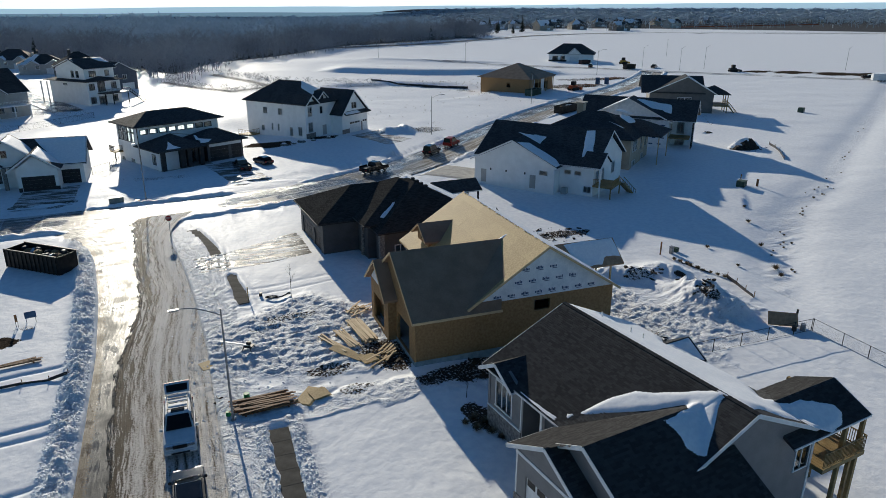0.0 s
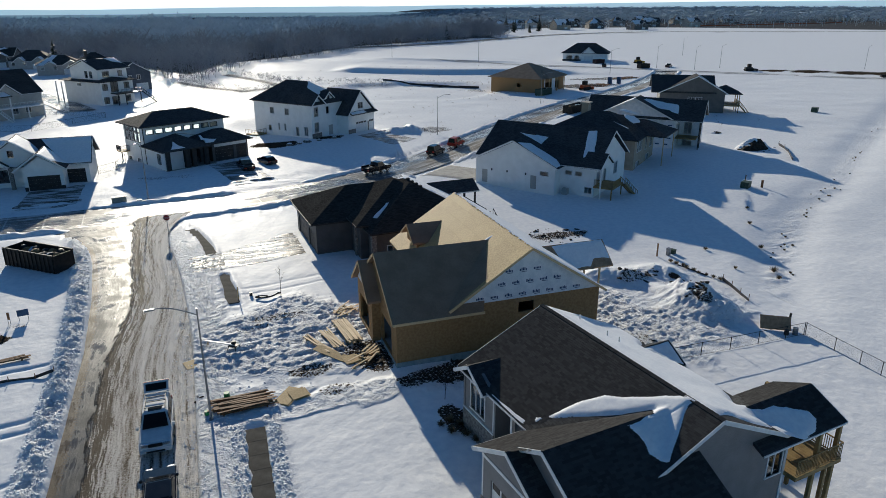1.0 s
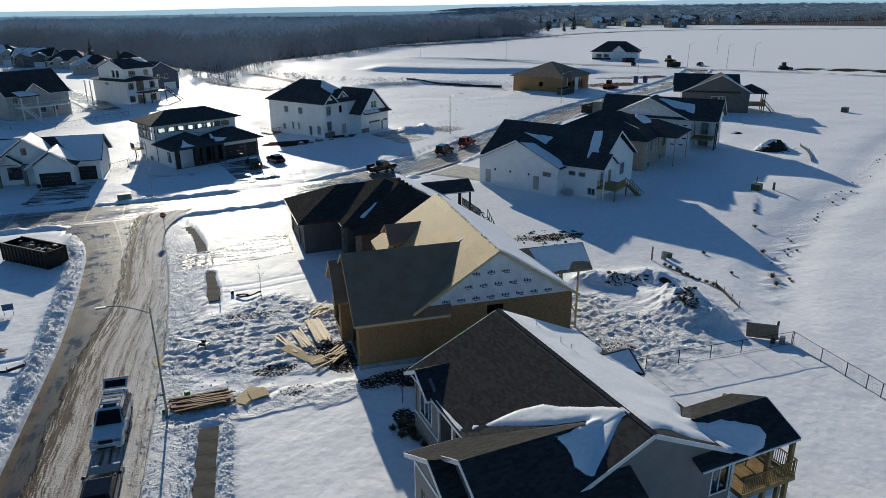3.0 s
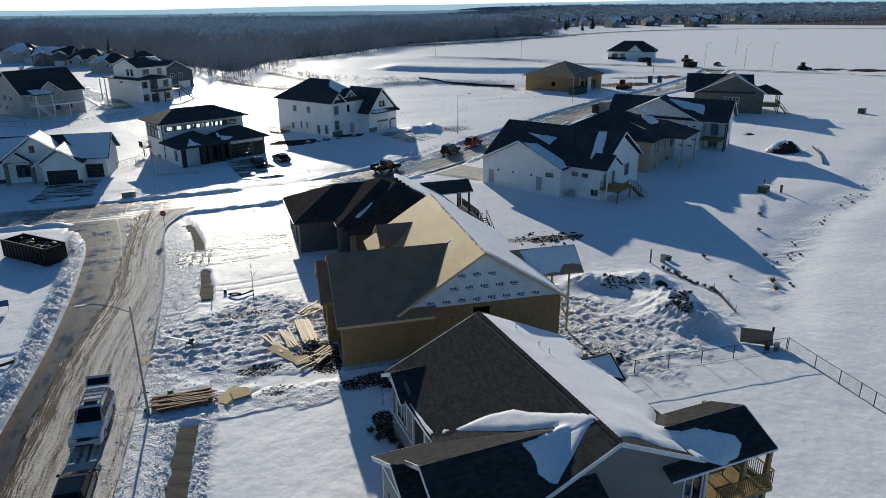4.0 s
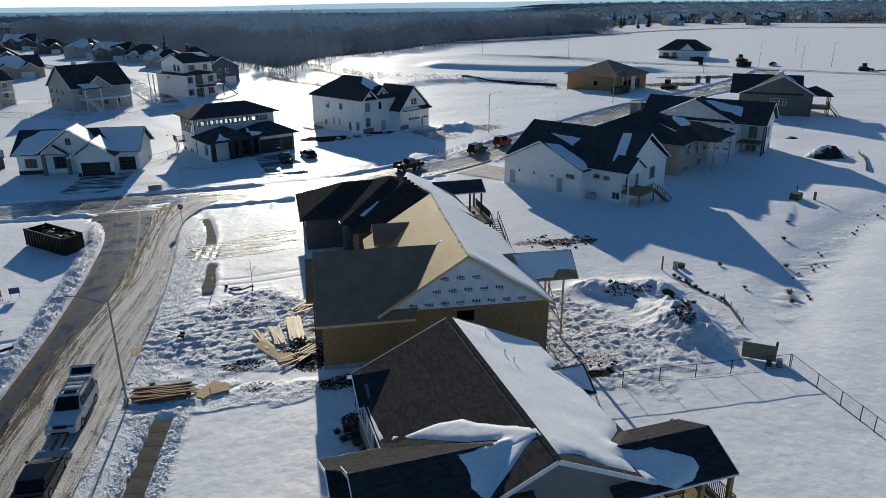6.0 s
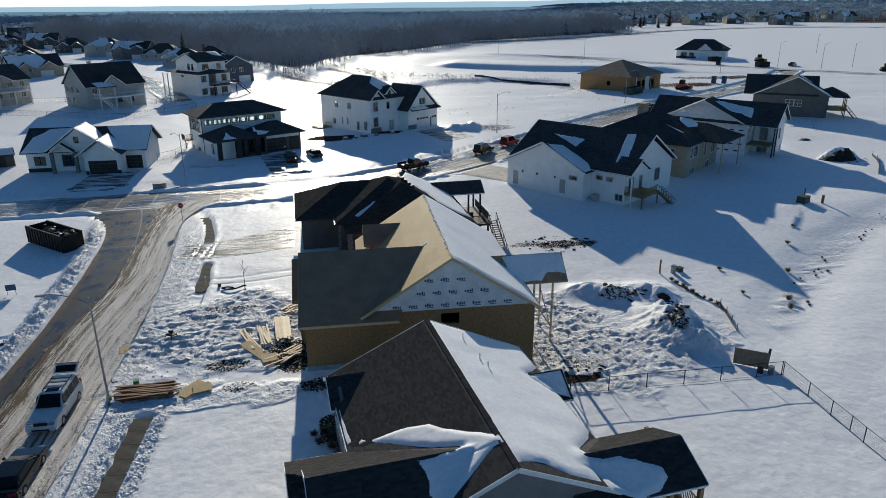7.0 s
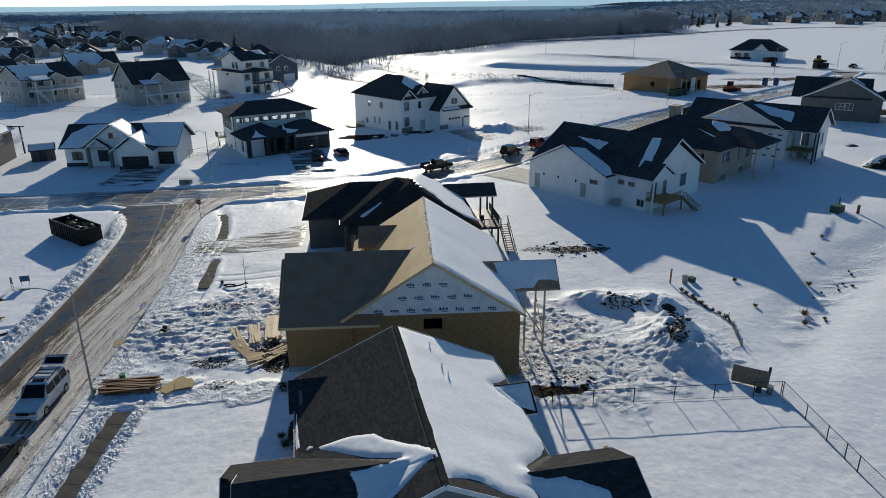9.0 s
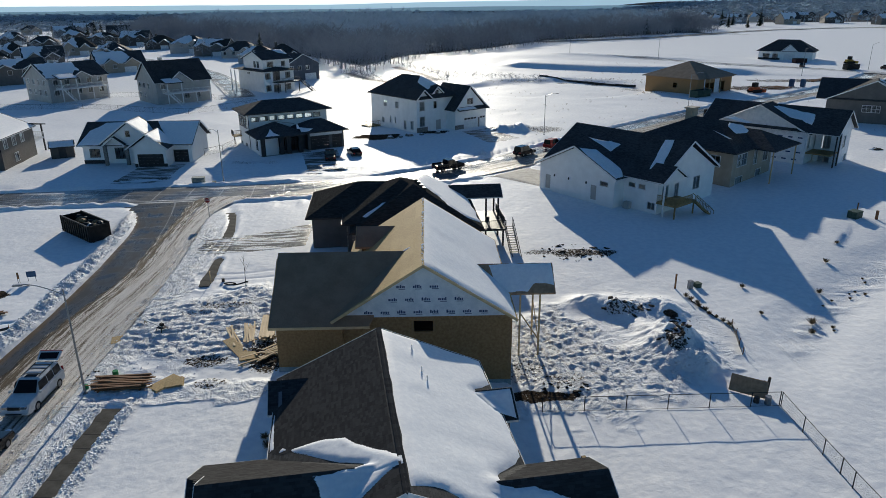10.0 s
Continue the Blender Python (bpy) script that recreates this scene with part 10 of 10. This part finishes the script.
# ---------------------------------------------------------------- printed marks on the wrap, in staggered rows
k = 0
for r in range(4):
    z = 5.0 + r * 1.02
    for c in range(13):
        a = 0.45 + c * 1.22 + (0.61 if r % 2 else 0.0)
        half = (8.86 - z - 0.42) / (4.08 / 6.1)
        mid = 25.6 - 19.5
        if a < mid - half or a + 0.8 > mid + half:
            continue
        y = WY0 - 0.013
        q, row, left = random.Random(r * 20 + c), [], a
        for w in (0.15, 0.12, 0.13, 0.12, 0.13):
            hgt = q.choice((0.17, 0.17, 0.25))
            row.append((WX0 + left, y - 0.004, z, WX0 + left + w - 0.035, y, z + hgt))
            left += w
        part("print_mark", boxes(*row), WRAP_INK, wrap)
        part("print_mark", boxes((WX0 + a + 0.16, y - 0.004, z - 0.11, WX0 + a + 0.66, y, z - 0.06)), WRAP_INK, wrap)


# ---------------------------------------------------------------- far field and avenue details
def plastic_fence(pts, label):
    T = thing("safety_fence", pose(pts[0][0], pts[0][1], 0), label, "plastic fence")
    o = Vector((pts[0][0], pts[0][1], 0))
    for (ax, ay), (bx, by) in zip(pts, pts[1:]):
        a, b = Vector((ax, ay, gz(ax, ay))) - o, Vector((bx, by, gz(bx, by))) - o
        part("netting", bars([(a + Vector((0, 0, 0.75)), b + Vector((0, 0, 0.75)))], 0.03, 1.1), ORANGE_PAINT, T)
        part("stake", boxes((a.x - 0.04, a.y - 0.04, a.z - 0.2, a.x + 0.04, a.y + 0.04, a.z + 1.4)), STEEL, T)


plastic_fence([(603 + 66 * i, 770 + 12 * i) for i in range(6)], "orange plastic safety fence across a far field")


def boulder(x, y, s, seed):
    T = thing("boulder", pose(x, y, gz(x, y)), "grey landscaping boulder half buried in snow", "boulder", "boulders")
    bm = bmesh.new()
    bmesh.ops.create_icosphere(bm, subdivisions=3, radius=s)
    off = Vector((seed * 3.7, 0, 0))
    for v in bm.verts:
        v.co *= 1 + 0.35 * noise.noise(v.co * 2.2 / s + off) + 0.12 * noise.noise(v.co * 6 / s + off)
        v.co.z *= 0.7
    part("stone", bm, STONE, T)
    cap = bmesh.new()
    bmesh.ops.create_icosphere(cap, subdivisions=2, radius=s * 0.72)
    for v in cap.verts:
        v.co.z = max(v.co.z, 0) * 0.35 + s * 0.52
    part("snow_cap", cap, SNOW, T, smooth=True)


for i, (x, y, s) in enumerate([(18.5, 139.0, 0.7), (20.6, 139.8, 0.5), (22.4, 141.2, 0.8), (25.0, 142.0, 0.5), (28.5, 143.6, 0.6)]):
    boulder(x, y, s, i)
